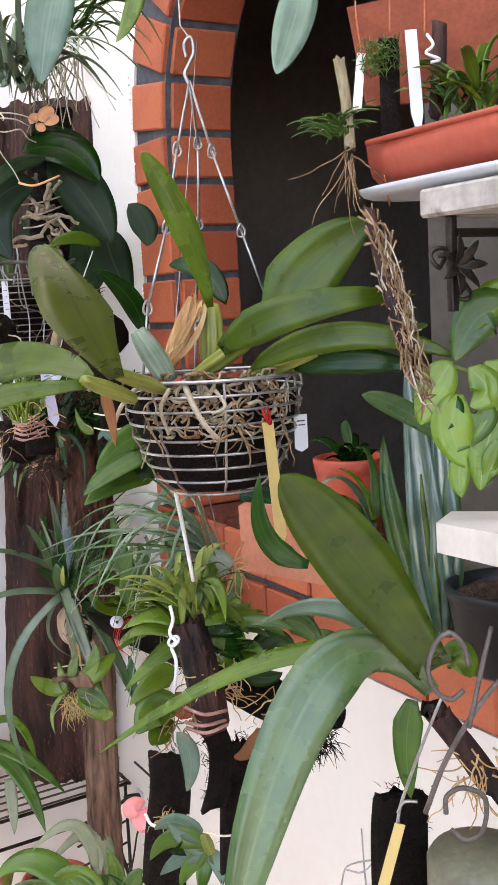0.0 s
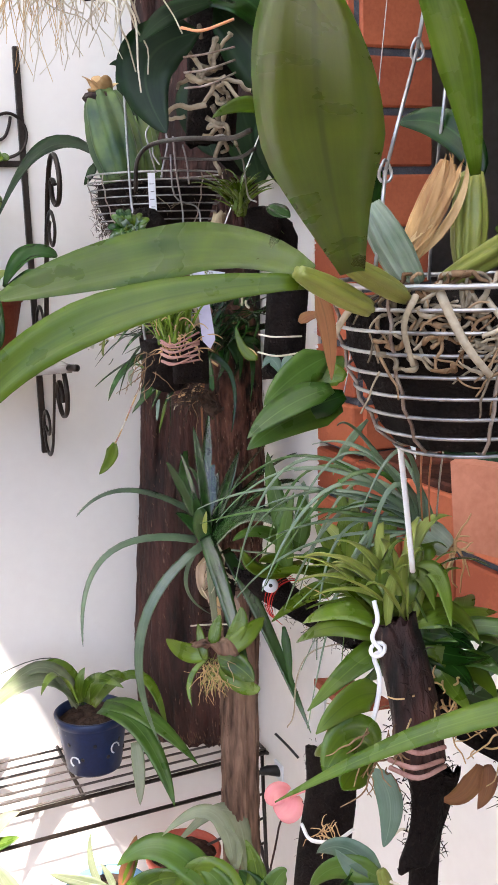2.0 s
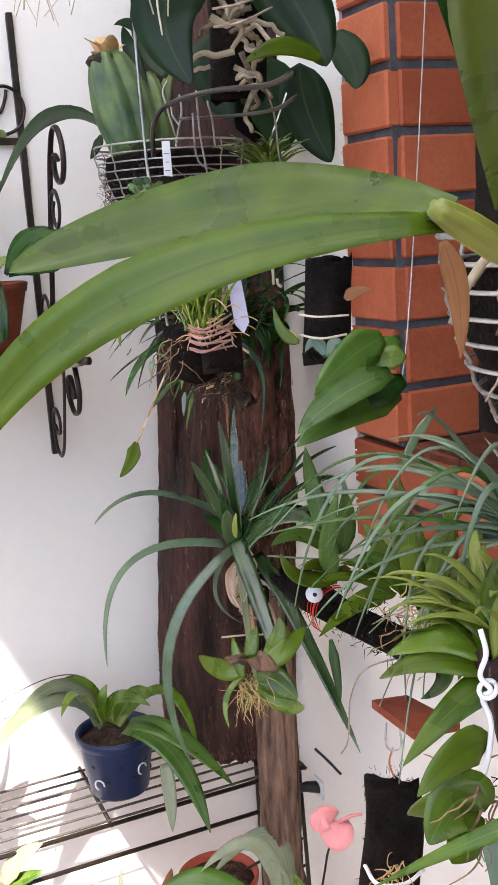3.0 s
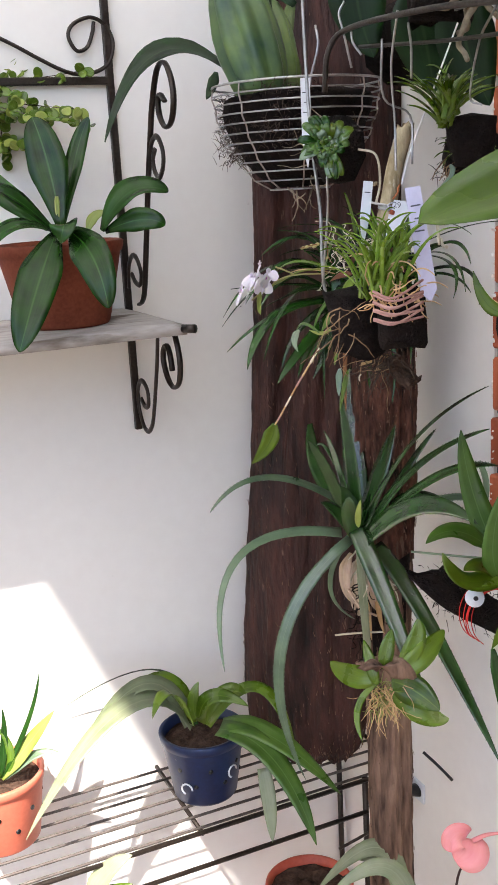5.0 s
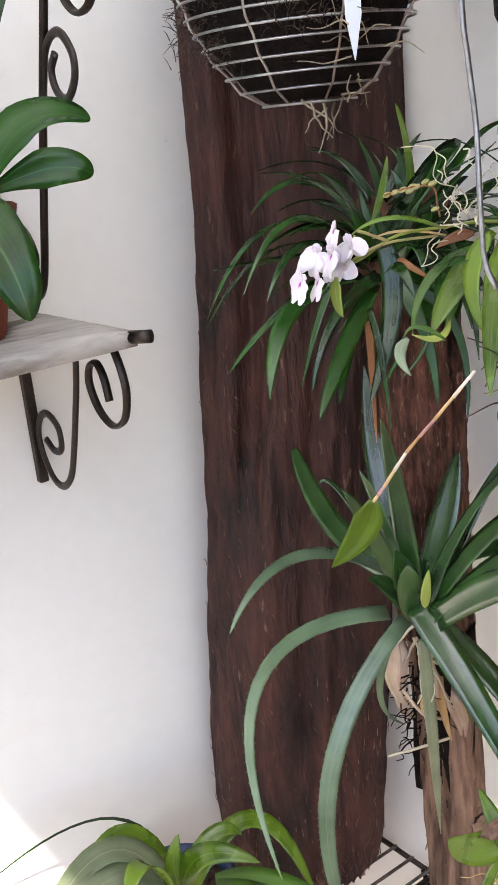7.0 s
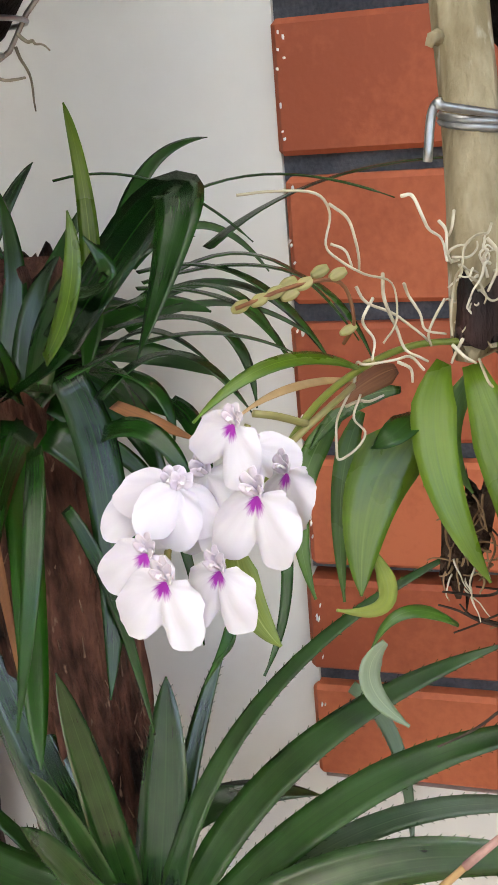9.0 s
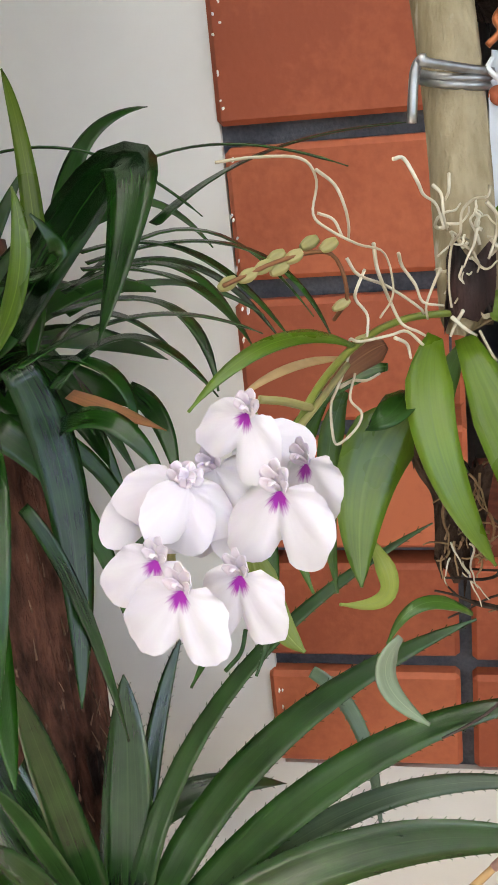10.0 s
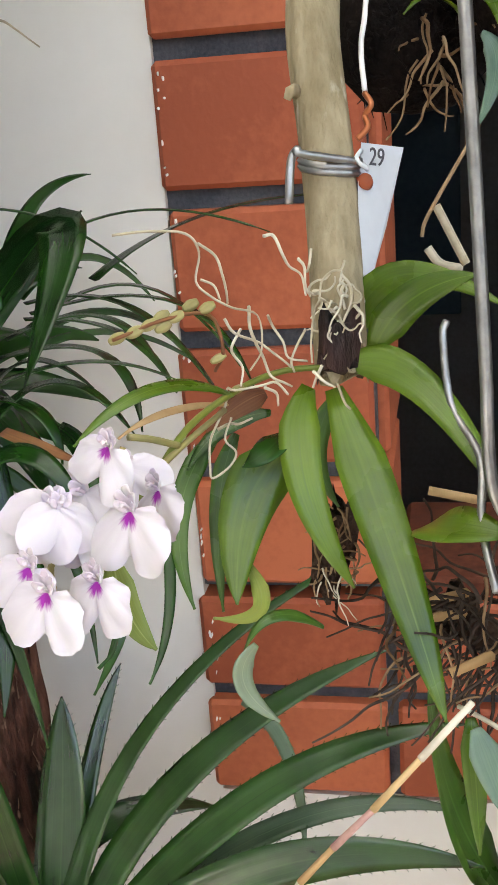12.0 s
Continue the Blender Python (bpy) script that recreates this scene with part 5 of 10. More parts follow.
leaf(hor, (-0.092, -0.160, 0.976), (-0.122, -0.145, 0.972), (-0.192, -0.182, 0.963), 0.0264, (-0.28, -0.55, 0.79), FRESH, "lance")
leaf(hor, (-0.086, -0.161, 0.982), (-0.102, -0.146, 1.004), (-0.145, -0.144, 1.018), 0.0220, (-0.28, -0.55, 0.79), FRESH, "lance")
leaf(hor, (-0.072, -0.170, 0.976), (-0.094, -0.153, 0.998), (-0.138, -0.158, 1.023), 0.0198, (-0.28, -0.55, 0.79), FRESH, "lance")
leaf(hor, (-0.067, -0.171, 0.981), (-0.068, -0.155, 1.034), (-0.058, -0.122, 1.091), 0.0220, (-0.44, -0.87, 0.24), OLIVE, "lance")
leaf(hor, (-0.062, -0.174, 0.980), (-0.063, -0.157, 1.040), (-0.050, -0.137, 1.050), 0.0198, (-0.44, -0.87, 0.24), FRESH, "lance")
leaf(hor, (-0.069, -0.165, 0.997), (-0.088, -0.145, 1.035), (-0.091, -0.118, 1.043), 0.0187, (-0.44, -0.87, 0.24), LIME, "lance")
leaf(hor, (-0.065, -0.169, 0.991), (-0.085, -0.151, 1.019), (-0.069, -0.117, 1.048), 0.0187, (-0.44, -0.87, 0.24), FRESH, "lance")
leaf(hor, (-0.056, -0.175, 0.986), (-0.040, -0.172, 1.028), (-0.027, -0.172, 1.049), 0.0220, (-0.44, -0.87, 0.24), FRESH, "lance")
leaf(hor, (-0.063, -0.175, 0.975), (-0.030, -0.186, 0.995), (-0.015, -0.216, 0.996), 0.0242, (-0.28, -0.55, 0.79), FRESH, "lance")
leaf(hor, (-0.059, -0.179, 0.964), (-0.030, -0.195, 0.963), (-0.032, -0.243, 0.952), 0.0253, (-0.28, -0.55, 0.79), FRESH, "lance")
leaf(hor, (-0.074, -0.172, 0.965), (-0.067, -0.181, 0.943), (-0.112, -0.223, 0.919), 0.0220, (-0.28, -0.55, 0.79), FRESH, "lance")
leaf(hor, (-0.067, -0.181, 0.943), (-0.059, -0.198, 0.900), (-0.109, -0.231, 0.896), 0.0242, (-0.44, -0.87, 0.24), MIDGREEN, "lance")
leaf(hor, (-0.082, -0.165, 0.976), (-0.094, -0.145, 1.025), (-0.065, -0.088, 1.033), 0.0198, (-0.44, -0.87, 0.24), OLIVE, "lance")
leaf(hor, (-0.047, -0.181, 0.980), (-0.051, -0.169, 1.018), (-0.033, -0.131, 1.021), 0.0220, (-0.44, -0.87, 0.24), OLIVE, "lance")
leaf(hor, (-0.028, -0.193, 0.974), (-0.012, -0.189, 1.016), (-0.003, -0.185, 1.048), 0.0220, (-0.44, -0.87, 0.24), FRESH, "lance")
leaf(hor, (-0.020, -0.200, 0.963), (0.007, -0.209, 0.977), (-0.000, -0.252, 0.976), 0.0220, (-0.28, -0.55, 0.79), FRESH, "lance")
leaf(hor, (-0.061, -0.182, 0.954), (-0.040, -0.200, 0.926), (-0.080, -0.252, 0.917), 0.0220, (-0.44, -0.87, 0.24), MIDGREEN, "lance")
leaf(hor, (-0.157, -0.138, 0.936), (-0.157, -0.147, 0.904), (-0.158, -0.155, 0.872), 0.0110, (-0.44, -0.87, 0.24), DEEP, "lance")
leaf(hor, (-0.080, -0.187, 0.983), (-0.096, -0.184, 1.048), (-0.102, -0.174, 1.111), 0.0233, (-0.44, -0.87, 0.24), FRESH, "lance")
leaf(hor, (-0.085, -0.185, 0.978), (-0.114, -0.178, 1.033), (-0.127, -0.164, 1.062), 0.0190, (-0.44, -0.87, 0.24), OLIVE, "lance")
leaf(hor, (-0.082, -0.198, 0.982), (-0.097, -0.198, 1.035), (-0.089, -0.203, 1.074), 0.0209, (-0.44, -0.87, 0.24), FRESH, "lance")
leaf(hor, (-0.081, -0.188, 0.978), (-0.111, -0.183, 1.023), (-0.149, -0.173, 1.030), 0.0233, (-0.28, -0.55, 0.79), MIDGREEN, "lance")
leaf(hor, (-0.142, -0.127, 1.000), (-0.148, -0.126, 1.036), (-0.135, -0.129, 1.091), 0.0218, (-0.44, -0.87, 0.24), MIDGREEN, "lance")
leaf(hor, (-0.084, -0.207, 0.985), (-0.071, -0.221, 1.043), (-0.061, -0.223, 1.095), 0.0238, (-0.44, -0.87, 0.24), FRESH, "lance")
leaf(hor, (-0.083, -0.199, 0.976), (-0.087, -0.226, 0.998), (-0.119, -0.241, 0.967), 0.0238, (-0.28, -0.55, 0.79), MIDGREEN, "lance")
roots(hor, (-0.090, -0.191, 0.970), (0.03, 0.03, 0.014), 26, 0.05, 0.0009, STRAW, 35, (0, -0.3, -0.3))
line(hor, [(-0.106, -0.236, 0.945), (-0.160, -0.222, 0.939), (-0.180, -0.219, 0.913), (-0.189, -0.226, 0.873), (-0.197, -0.225, 0.859)], 0.0008, ROOTGREY, "aerial_root")
line(hor, [(-0.176, -0.034, 1.002), (-0.137, -0.120, 1.014), (-0.100, -0.160, 1.022), (-0.047, -0.225, 1.050)], 0.0011, GREYBROM, "flower_stem")
tile = thing("hanging_tile", (-0.160, -0.276, 0.911), "pink terracotta tile hung from a wire loop", "clay tile")
q = [Vector(v) for v in ((-0.182, -0.262, 0.923), (-0.167, -0.308, 0.908), (-0.114, -0.303, 0.900), (-0.133, -0.244, 0.908))]
part("tile_body", Shape().add([v + Vector((0, 0, 0.004)) for v in q] + [v - Vector((0, 0, 0.004)) for v in q], [(0, 1, 2, 3), (7, 6, 5, 4)] + [(i, i + 4, (i + 1) % 4 + 4, (i + 1) % 4) for i in range(4)]), TERRACOTTA, tile, "", False)
line(tile, [(-0.180, -0.283, 0.913), (-0.183, -0.287, 0.894), (-0.178, -0.291, 0.889), (-0.171, -0.293, 0.893), (-0.170, -0.290, 0.907)], 0.0012, WIRE, "loop")
line(tile, [(-0.178, -0.290, 0.891), (-0.183, -0.291, 0.878), (-0.181, -0.296, 0.864)], 0.0009, COPPER, "wire")
roots(hor, (-0.109, -0.229, 0.985), (0.02, 0.02, 0.012), 20, 0.035, 0.0009, STRAW, 36, (0, -0.3, -0.3))

# ---- bromeliads on the slab and the post ----
ub = thing("bromeliad", (-0.13, 0.19, 1.24), "dark green strap-leaved bromeliad fixed to the wooden slab", "bromeliad", "bromeliads in the corner")
leaf(ub, (-0.135, 0.171, 1.252), (-0.207, 0.179, 1.274), (-0.278, 0.167, 1.224), 0.0089, (0.00, 0.00, 1.00), BROM, "strap")
leaf(ub, (-0.141, 0.172, 1.241), (-0.210, 0.175, 1.259), (-0.276, 0.175, 1.214), 0.0071, (0.00, 0.00, 1.00), BROM, "strap")
leaf(ub, (-0.145, 0.159, 1.238), (-0.223, 0.143, 1.227), (-0.289, 0.134, 1.193), 0.0103, (0.00, 0.00, 1.00), BROM, "strap")
leaf(ub, (-0.152, 0.148, 1.231), (-0.230, 0.134, 1.225), (-0.281, 0.103, 1.178), 0.0163, (-0.42, -0.41, 0.81), BROM, "strap")
leaf(ub, (-0.155, 0.135, 1.227), (-0.217, 0.105, 1.191), (-0.256, 0.086, 1.162), 0.0124, (-0.68, -0.67, 0.31), BROM, "strap")
leaf(ub, (-0.115, 0.188, 1.267), (-0.149, 0.195, 1.305), (-0.202, 0.208, 1.283), 0.0057, (0.00, 0.00, 1.00), BROM, "blade")
leaf(ub, (-0.100, 0.191, 1.274), (-0.128, 0.206, 1.309), (-0.179, 0.227, 1.310), 0.0053, (0.00, 0.00, 1.00), BROM, "blade")
leaf(ub, (-0.097, 0.185, 1.270), (-0.103, 0.208, 1.305), (-0.135, 0.218, 1.323), 0.0075, (0.00, 0.00, 1.00), BROM, "blade")
leaf(ub, (-0.084, 0.184, 1.264), (-0.080, 0.200, 1.305), (-0.099, 0.217, 1.331), 0.0090, (0.00, 0.00, 1.00), BROM, "blade")
leaf(ub, (-0.074, 0.178, 1.270), (-0.062, 0.197, 1.306), (-0.084, 0.213, 1.326), 0.0092, (0.00, 0.00, 1.00), BROM, "blade")
leaf(ub, (-0.124, 0.176, 1.256), (-0.156, 0.177, 1.285), (-0.202, 0.178, 1.284), 0.0094, (0.00, 0.00, 1.00), BROM, "blade")
leaf(ub, (-0.129, 0.164, 1.251), (-0.163, 0.163, 1.271), (-0.207, 0.161, 1.268), 0.0105, (0.00, 0.00, 1.00), BROM, "blade")
leaf(ub, (-0.138, 0.153, 1.240), (-0.188, 0.150, 1.253), (-0.238, 0.170, 1.251), 0.0077, (0.00, 0.00, 1.00), BROM, "blade")
leaf(ub, (-0.144, 0.157, 1.235), (-0.188, 0.147, 1.247), (-0.242, 0.149, 1.231), 0.0077, (0.00, 0.00, 1.00), BROM, "blade")
leaf(ub, (-0.120, 0.148, 1.237), (-0.106, 0.148, 1.267), (-0.099, 0.136, 1.288), 0.0143, (-0.42, -0.41, 0.81), BROM, "blade")
leaf(ub, (-0.131, 0.146, 1.239), (-0.139, 0.149, 1.260), (-0.138, 0.162, 1.291), 0.0126, (-0.42, -0.41, 0.81), BROM, "blade")
leaf(ub, (-0.135, 0.151, 1.243), (-0.156, 0.154, 1.267), (-0.176, 0.169, 1.288), 0.0099, (0.00, 0.00, 1.00), BROM, "blade")
leaf(ub, (-0.107, 0.150, 1.237), (-0.087, 0.139, 1.257), (-0.059, 0.121, 1.278), 0.0132, (-0.42, -0.41, 0.81), BROM, "blade")
leaf(ub, (-0.104, 0.144, 1.230), (-0.107, 0.121, 1.239), (-0.124, 0.098, 1.216), 0.0128, (-0.42, -0.41, 0.81), BROM, "blade")
leaf(ub, (-0.152, 0.133, 1.233), (-0.208, 0.121, 1.212), (-0.236, 0.115, 1.171), 0.0103, (-0.68, -0.67, 0.31), BROM, "blade")
leaf(ub, (-0.139, 0.132, 1.226), (-0.140, 0.103, 1.194), (-0.147, 0.087, 1.143), 0.0136, (-0.68, -0.67, 0.31), BROM, "blade")
leaf(ub, (-0.130, 0.137, 1.223), (-0.110, 0.102, 1.192), (-0.122, 0.083, 1.124), 0.0096, (-0.68, -0.67, 0.31), BROM, "blade")
leaf(ub, (-0.122, 0.178, 1.190), (-0.128, 0.172, 1.150), (-0.130, 0.170, 1.095), 0.0070, (-0.68, -0.67, 0.31), BROWNLEAF, "blade")
leaf(ub, (-0.128, 0.173, 1.265), (-0.170, 0.184, 1.301), (-0.222, 0.182, 1.285), 0.0081, (-0.39, -0.44, 0.81), WAXBROM, "strap")
leaf(ub, (-0.121, 0.187, 1.278), (-0.155, 0.200, 1.302), (-0.192, 0.208, 1.309), 0.0056, (-0.39, -0.44, 0.81), WAXBROM, "blade")
leaf(ub, (-0.141, 0.163, 1.247), (-0.195, 0.168, 1.278), (-0.258, 0.151, 1.238), 0.0078, (-0.39, -0.44, 0.81), WAXBROM, "strap")
leaf(ub, (-0.155, 0.159, 1.243), (-0.203, 0.154, 1.261), (-0.249, 0.139, 1.231), 0.0083, (-0.39, -0.44, 0.81), WAXBROM, "strap")
leaf(ub, (-0.103, 0.185, 1.279), (-0.112, 0.207, 1.310), (-0.136, 0.218, 1.319), 0.0080, (-0.39, -0.44, 0.81), WAXBROM, "blade")
leaf(ub, (-0.105, 0.173, 1.279), (-0.094, 0.161, 1.306), (-0.086, 0.148, 1.325), 0.0099, (-0.39, -0.44, 0.81), WAXBROM, "blade")
leaf(ub, (-0.145, 0.150, 1.242), (-0.165, 0.144, 1.283), (-0.189, 0.148, 1.309), 0.0084, (-0.39, -0.44, 0.81), WAXBROM, "strap")
leaf(ub, (-0.123, 0.142, 1.238), (-0.124, 0.120, 1.280), (-0.115, 0.092, 1.298), 0.0132, (-0.39, -0.44, 0.81), WAXBROM, "strap")
leaf(ub, (-0.126, 0.159, 1.237), (-0.105, 0.173, 1.279), (-0.099, 0.203, 1.328), 0.0122, (-0.39, -0.44, 0.81), BROM, "blade")
leaf(ub, (-0.126, 0.159, 1.237), (-0.103, 0.156, 1.276), (-0.101, 0.158, 1.317), 0.0141, (-0.39, -0.44, 0.81), BROM, "blade")
leaf(ub, (-0.112, 0.163, 1.241), (-0.082, 0.151, 1.276), (-0.054, 0.139, 1.307), 0.0122, (-0.39, -0.44, 0.81), BROM, "blade")
leaf(ub, (-0.138, 0.157, 1.240), (-0.146, 0.164, 1.272), (-0.176, 0.170, 1.287), 0.0102, (-0.39, -0.44, 0.81), BROM, "strap")
leaf(ub, (-0.141, 0.159, 1.237), (-0.163, 0.162, 1.265), (-0.201, 0.156, 1.270), 0.0101, (-0.39, -0.44, 0.81), BROM, "strap")
leaf(ub, (-0.142, 0.147, 1.242), (-0.156, 0.145, 1.272), (-0.175, 0.146, 1.301), 0.0112, (-0.39, -0.44, 0.81), BROM, "strap")
leaf(ub, (-0.118, 0.151, 1.236), (-0.100, 0.132, 1.262), (-0.097, 0.104, 1.266), 0.0153, (-0.39, -0.44, 0.81), BROM, "strap")
leaf(ub, (-0.116, 0.148, 1.232), (-0.113, 0.123, 1.244), (-0.135, 0.094, 1.231), 0.0137, (-0.39, -0.44, 0.81), BROM, "strap")
leaf(ub, (-0.140, 0.156, 1.233), (-0.180, 0.143, 1.250), (-0.224, 0.135, 1.241), 0.0091, (-0.39, -0.44, 0.81), BROM, "strap")
leaf(ub, (-0.143, 0.144, 1.232), (-0.192, 0.119, 1.202), (-0.225, 0.101, 1.162), 0.0109, (-0.39, -0.44, 0.81), BROM, "strap")
leaf(ub, (-0.178, 0.099, 1.2615), (-0.186, 0.0865, 1.2186), (-0.2195, 0.079, 1.1625), 0.0150, (-0.80, -0.50, 0.31), BROM, "strap")
leaf(ub, (-0.103, 0.151, 1.233), (-0.090, 0.125, 1.232), (-0.105, 0.090, 1.189), 0.0106, (-0.39, -0.44, 0.81), BROM, "strap")
leaf(ub, (-0.088, 0.153, 1.237), (-0.069, 0.132, 1.227), (-0.085, 0.102, 1.160), 0.0102, (-0.39, -0.44, 0.81), BROM, "strap")
leaf(ub, (-0.123, 0.173, 1.243), (-0.161, 0.178, 1.271), (-0.222, 0.183, 1.256), 0.0068, (-0.39, -0.44, 0.81), BROM, "blade")
leaf(ub, (-0.133, 0.166, 1.238), (-0.187, 0.164, 1.252), (-0.263, 0.176, 1.253), 0.0066, (-0.39, -0.44, 0.81), BROM, "blade")
leaf(ub, (-0.107, 0.175, 1.247), (-0.098, 0.199, 1.288), (-0.119, 0.227, 1.310), 0.0089, (-0.39, -0.44, 0.81), BROM, "blade")
leaf(ub, (-0.119, 0.171, 1.246), (-0.135, 0.188, 1.284), (-0.168, 0.196, 1.299), 0.0085, (-0.39, -0.44, 0.81), BROM, "blade")
leaf(ub, (-0.141, 0.146, 1.241), (-0.148, 0.118, 1.258), (-0.142, 0.105, 1.274), 0.0097, (-0.39, -0.44, 0.81), BROM, "strap")
leaf(ub, (-0.085, 0.142, 1.255), (-0.049, 0.126, 1.279), (-0.041, 0.097, 1.285), 0.0145, (-0.55, -0.12, 0.82), BROM, "strap")
leaf(ub, (-0.088, 0.140, 1.246), (-0.057, 0.120, 1.256), (-0.061, 0.086, 1.255), 0.0145, (-0.55, -0.12, 0.82), BROM, "strap")
leaf(ub, (-0.099, 0.138, 1.244), (-0.074, 0.117, 1.240), (-0.080, 0.079, 1.231), 0.0142, (-0.55, -0.12, 0.82), BROM, "strap")
leaf(ub, (-0.091, 0.138, 1.237), (-0.080, 0.115, 1.222), (-0.098, 0.084, 1.215), 0.0133, (-0.55, -0.12, 0.82), BROM, "strap")
leaf(ub, (-0.103, 0.136, 1.259), (-0.082, 0.128, 1.281), (-0.075, 0.115, 1.292), 0.0135, (-0.55, -0.12, 0.82), BROM, "strap")
leaf(ub, (-0.101, 0.138, 1.240), (-0.094, 0.118, 1.218), (-0.109, 0.100, 1.196), 0.0139, (-0.55, -0.12, 0.82), BROM, "strap")
leaf(ub, (-0.107, 0.146, 1.228), (-0.109, 0.128, 1.214), (-0.127, 0.117, 1.187), 0.0158, (-0.55, -0.12, 0.82), BROM, "strap")
leaf(ub, (-0.110, 0.133, 1.270), (-0.117, 0.117, 1.270), (-0.146, 0.109, 1.249), 0.0126, (-0.55, -0.12, 0.82), BROM, "strap")
leaf(ub, (-0.051, 0.126, 1.274), (-0.029, 0.098, 1.288), (-0.030, 0.067, 1.266), 0.0074, (-0.55, -0.12, 0.82), BROM, "blade")
leaf(ub, (-0.058, 0.122, 1.256), (-0.026, 0.082, 1.259), (-0.040, 0.039, 1.226), 0.0066, (-0.55, -0.12, 0.82), BROM, "blade")
leaf(ub, (-0.071, 0.123, 1.250), (-0.049, 0.084, 1.256), (-0.047, 0.044, 1.239), 0.0058, (-0.55, -0.12, 0.82), BROM, "blade")
leaf(ub, (-0.150, 0.098, 1.285), (-0.157, 0.093, 1.320), (-0.168, 0.091, 1.348), 0.0088, (-0.55, -0.12, 0.82), FRESH, "blade")
leaf(ub, (-0.102, 0.104, 1.299), (-0.081, 0.097, 1.321), (-0.073, 0.076, 1.329), 0.0099, (-0.55, -0.12, 0.82), BROM, "blade")
leaf(ub, (-0.120, 0.123, 1.320), (-0.103, 0.089, 1.316), (-0.095, 0.054, 1.290), 0.0029, (0.00, 0.00, 1.00), BROM, "blade")
leaf(ub, (-0.125, 0.098, 1.295), (-0.086, 0.060, 1.314), (-0.078, 0.001, 1.302), 0.0038, (0.00, 0.00, 1.00), BROM, "blade")
leaf(ub, (-0.099, 0.071, 1.289), (-0.061, 0.033, 1.308), (-0.047, -0.023, 1.313), 0.0066, (0.00, 0.00, 1.00), BROM, "blade")
leaf(ub, (-0.169, 0.104, 1.269), (-0.152, 0.063, 1.317), (-0.202, 0.062, 1.273), 0.0208, (-0.55, -0.12, 0.82), BROM, "strap")
leaf(ub, (-0.108, 0.098, 1.282), (-0.091, 0.061, 1.276), (-0.116, 0.021, 1.247), 0.0064, (0.00, 0.00, 1.00), BROM, "strap")
leaf(ub, (-0.109, 0.096, 1.278), (-0.077, 0.044, 1.274), (-0.094, 0.009, 1.240), 0.0057, (0.00, 0.00, 1.00), BROM, "strap")
leaf(ub, (-0.120, 0.094, 1.278), (-0.105, 0.061, 1.268), (-0.128, 0.033, 1.249), 0.0063, (0.00, 0.00, 1.00), BROM, "strap")
leaf(ub, (-0.102, 0.102, 1.270), (-0.067, 0.062, 1.280), (-0.072, 0.019, 1.244), 0.0054, (0.00, 0.00, 1.00), BROM, "strap")
leaf(ub, (-0.133, 0.097, 1.273), (-0.114, 0.066, 1.277), (-0.135, 0.036, 1.261), 0.0061, (0.00, 0.00, 1.00), BROM, "strap")
leaf(ub, (-0.137, 0.101, 1.266), (-0.119, 0.065, 1.263), (-0.145, 0.043, 1.239), 0.0069, (0.00, 0.00, 1.00), BROM, "strap")
leaf(ub, (-0.191, 0.092, 1.264), (-0.159, 0.061, 1.270), (-0.154, 0.024, 1.261), 0.0044, (0.00, 0.00, 1.00), BROM, "strap")
leaf(ub, (-0.182, 0.086, 1.254), (-0.163, 0.065, 1.264), (-0.174, 0.036, 1.247), 0.0069, (0.00, 0.00, 1.00), BROM, "strap")
leaf(ub, (-0.195, 0.080, 1.246), (-0.201, 0.061, 1.249), (-0.204, 0.047, 1.232), 0.0083, (-0.55, -0.12, 0.82), BROM, "strap")
leaf(ub, (-0.160, 0.070, 1.246), (-0.171, 0.057, 1.239), (-0.186, 0.049, 1.224), 0.0076, (-0.55, -0.12, 0.82), BROM, "strap")
leaf(ub, (-0.227, 0.087, 1.253), (-0.255, 0.077, 1.232), (-0.273, 0.080, 1.188), 0.0066, (-0.91, -0.20, 0.36), BROM, "strap")
leaf(ub, (-0.198, 0.096, 1.221), (-0.205, 0.080, 1.193), (-0.211, 0.069, 1.144), 0.0053, (-0.91, -0.20, 0.36), BROM, "strap")
leaf(ub, (-0.163, 0.105, 1.285), (-0.177, 0.080, 1.292), (-0.182, 0.084, 1.308), 0.0085, (-0.55, -0.12, 0.82), BROM, "strap")
leaf(ub, (-0.190, 0.099, 1.270), (-0.189, 0.087, 1.293), (-0.180, 0.089, 1.316), 0.0076, (-0.55, -0.12, 0.82), FRESH, "strap")
leaf(ub, (-0.135, 0.109, 1.274), (-0.114, 0.094, 1.293), (-0.090, 0.076, 1.316), 0.0053, (-0.55, -0.12, 0.82), BROM, "strap")
leaf(ub, (-0.159, 0.094, 1.260), (-0.162, 0.075, 1.272), (-0.161, 0.054, 1.261), 0.0073, (0.00, 0.00, 1.00), BROM, "strap")
leaf(ub, (-0.170, 0.092, 1.260), (-0.177, 0.069, 1.257), (-0.182, 0.061, 1.240), 0.0070, (0.00, 0.00, 1.00), BROM, "strap")
leaf(ub, (-0.182, 0.081, 1.252), (-0.190, 0.064, 1.249), (-0.181, 0.052, 1.239), 0.0051, (-0.55, -0.12, 0.82), BROWNLEAF, "strap")
rough_log([(-0.115, 0.225, 1.20), (-0.118, 0.215, 1.225), (-0.118, 0.205, 1.25)], 0.010, "stem", BARK, ub, 6, 12)

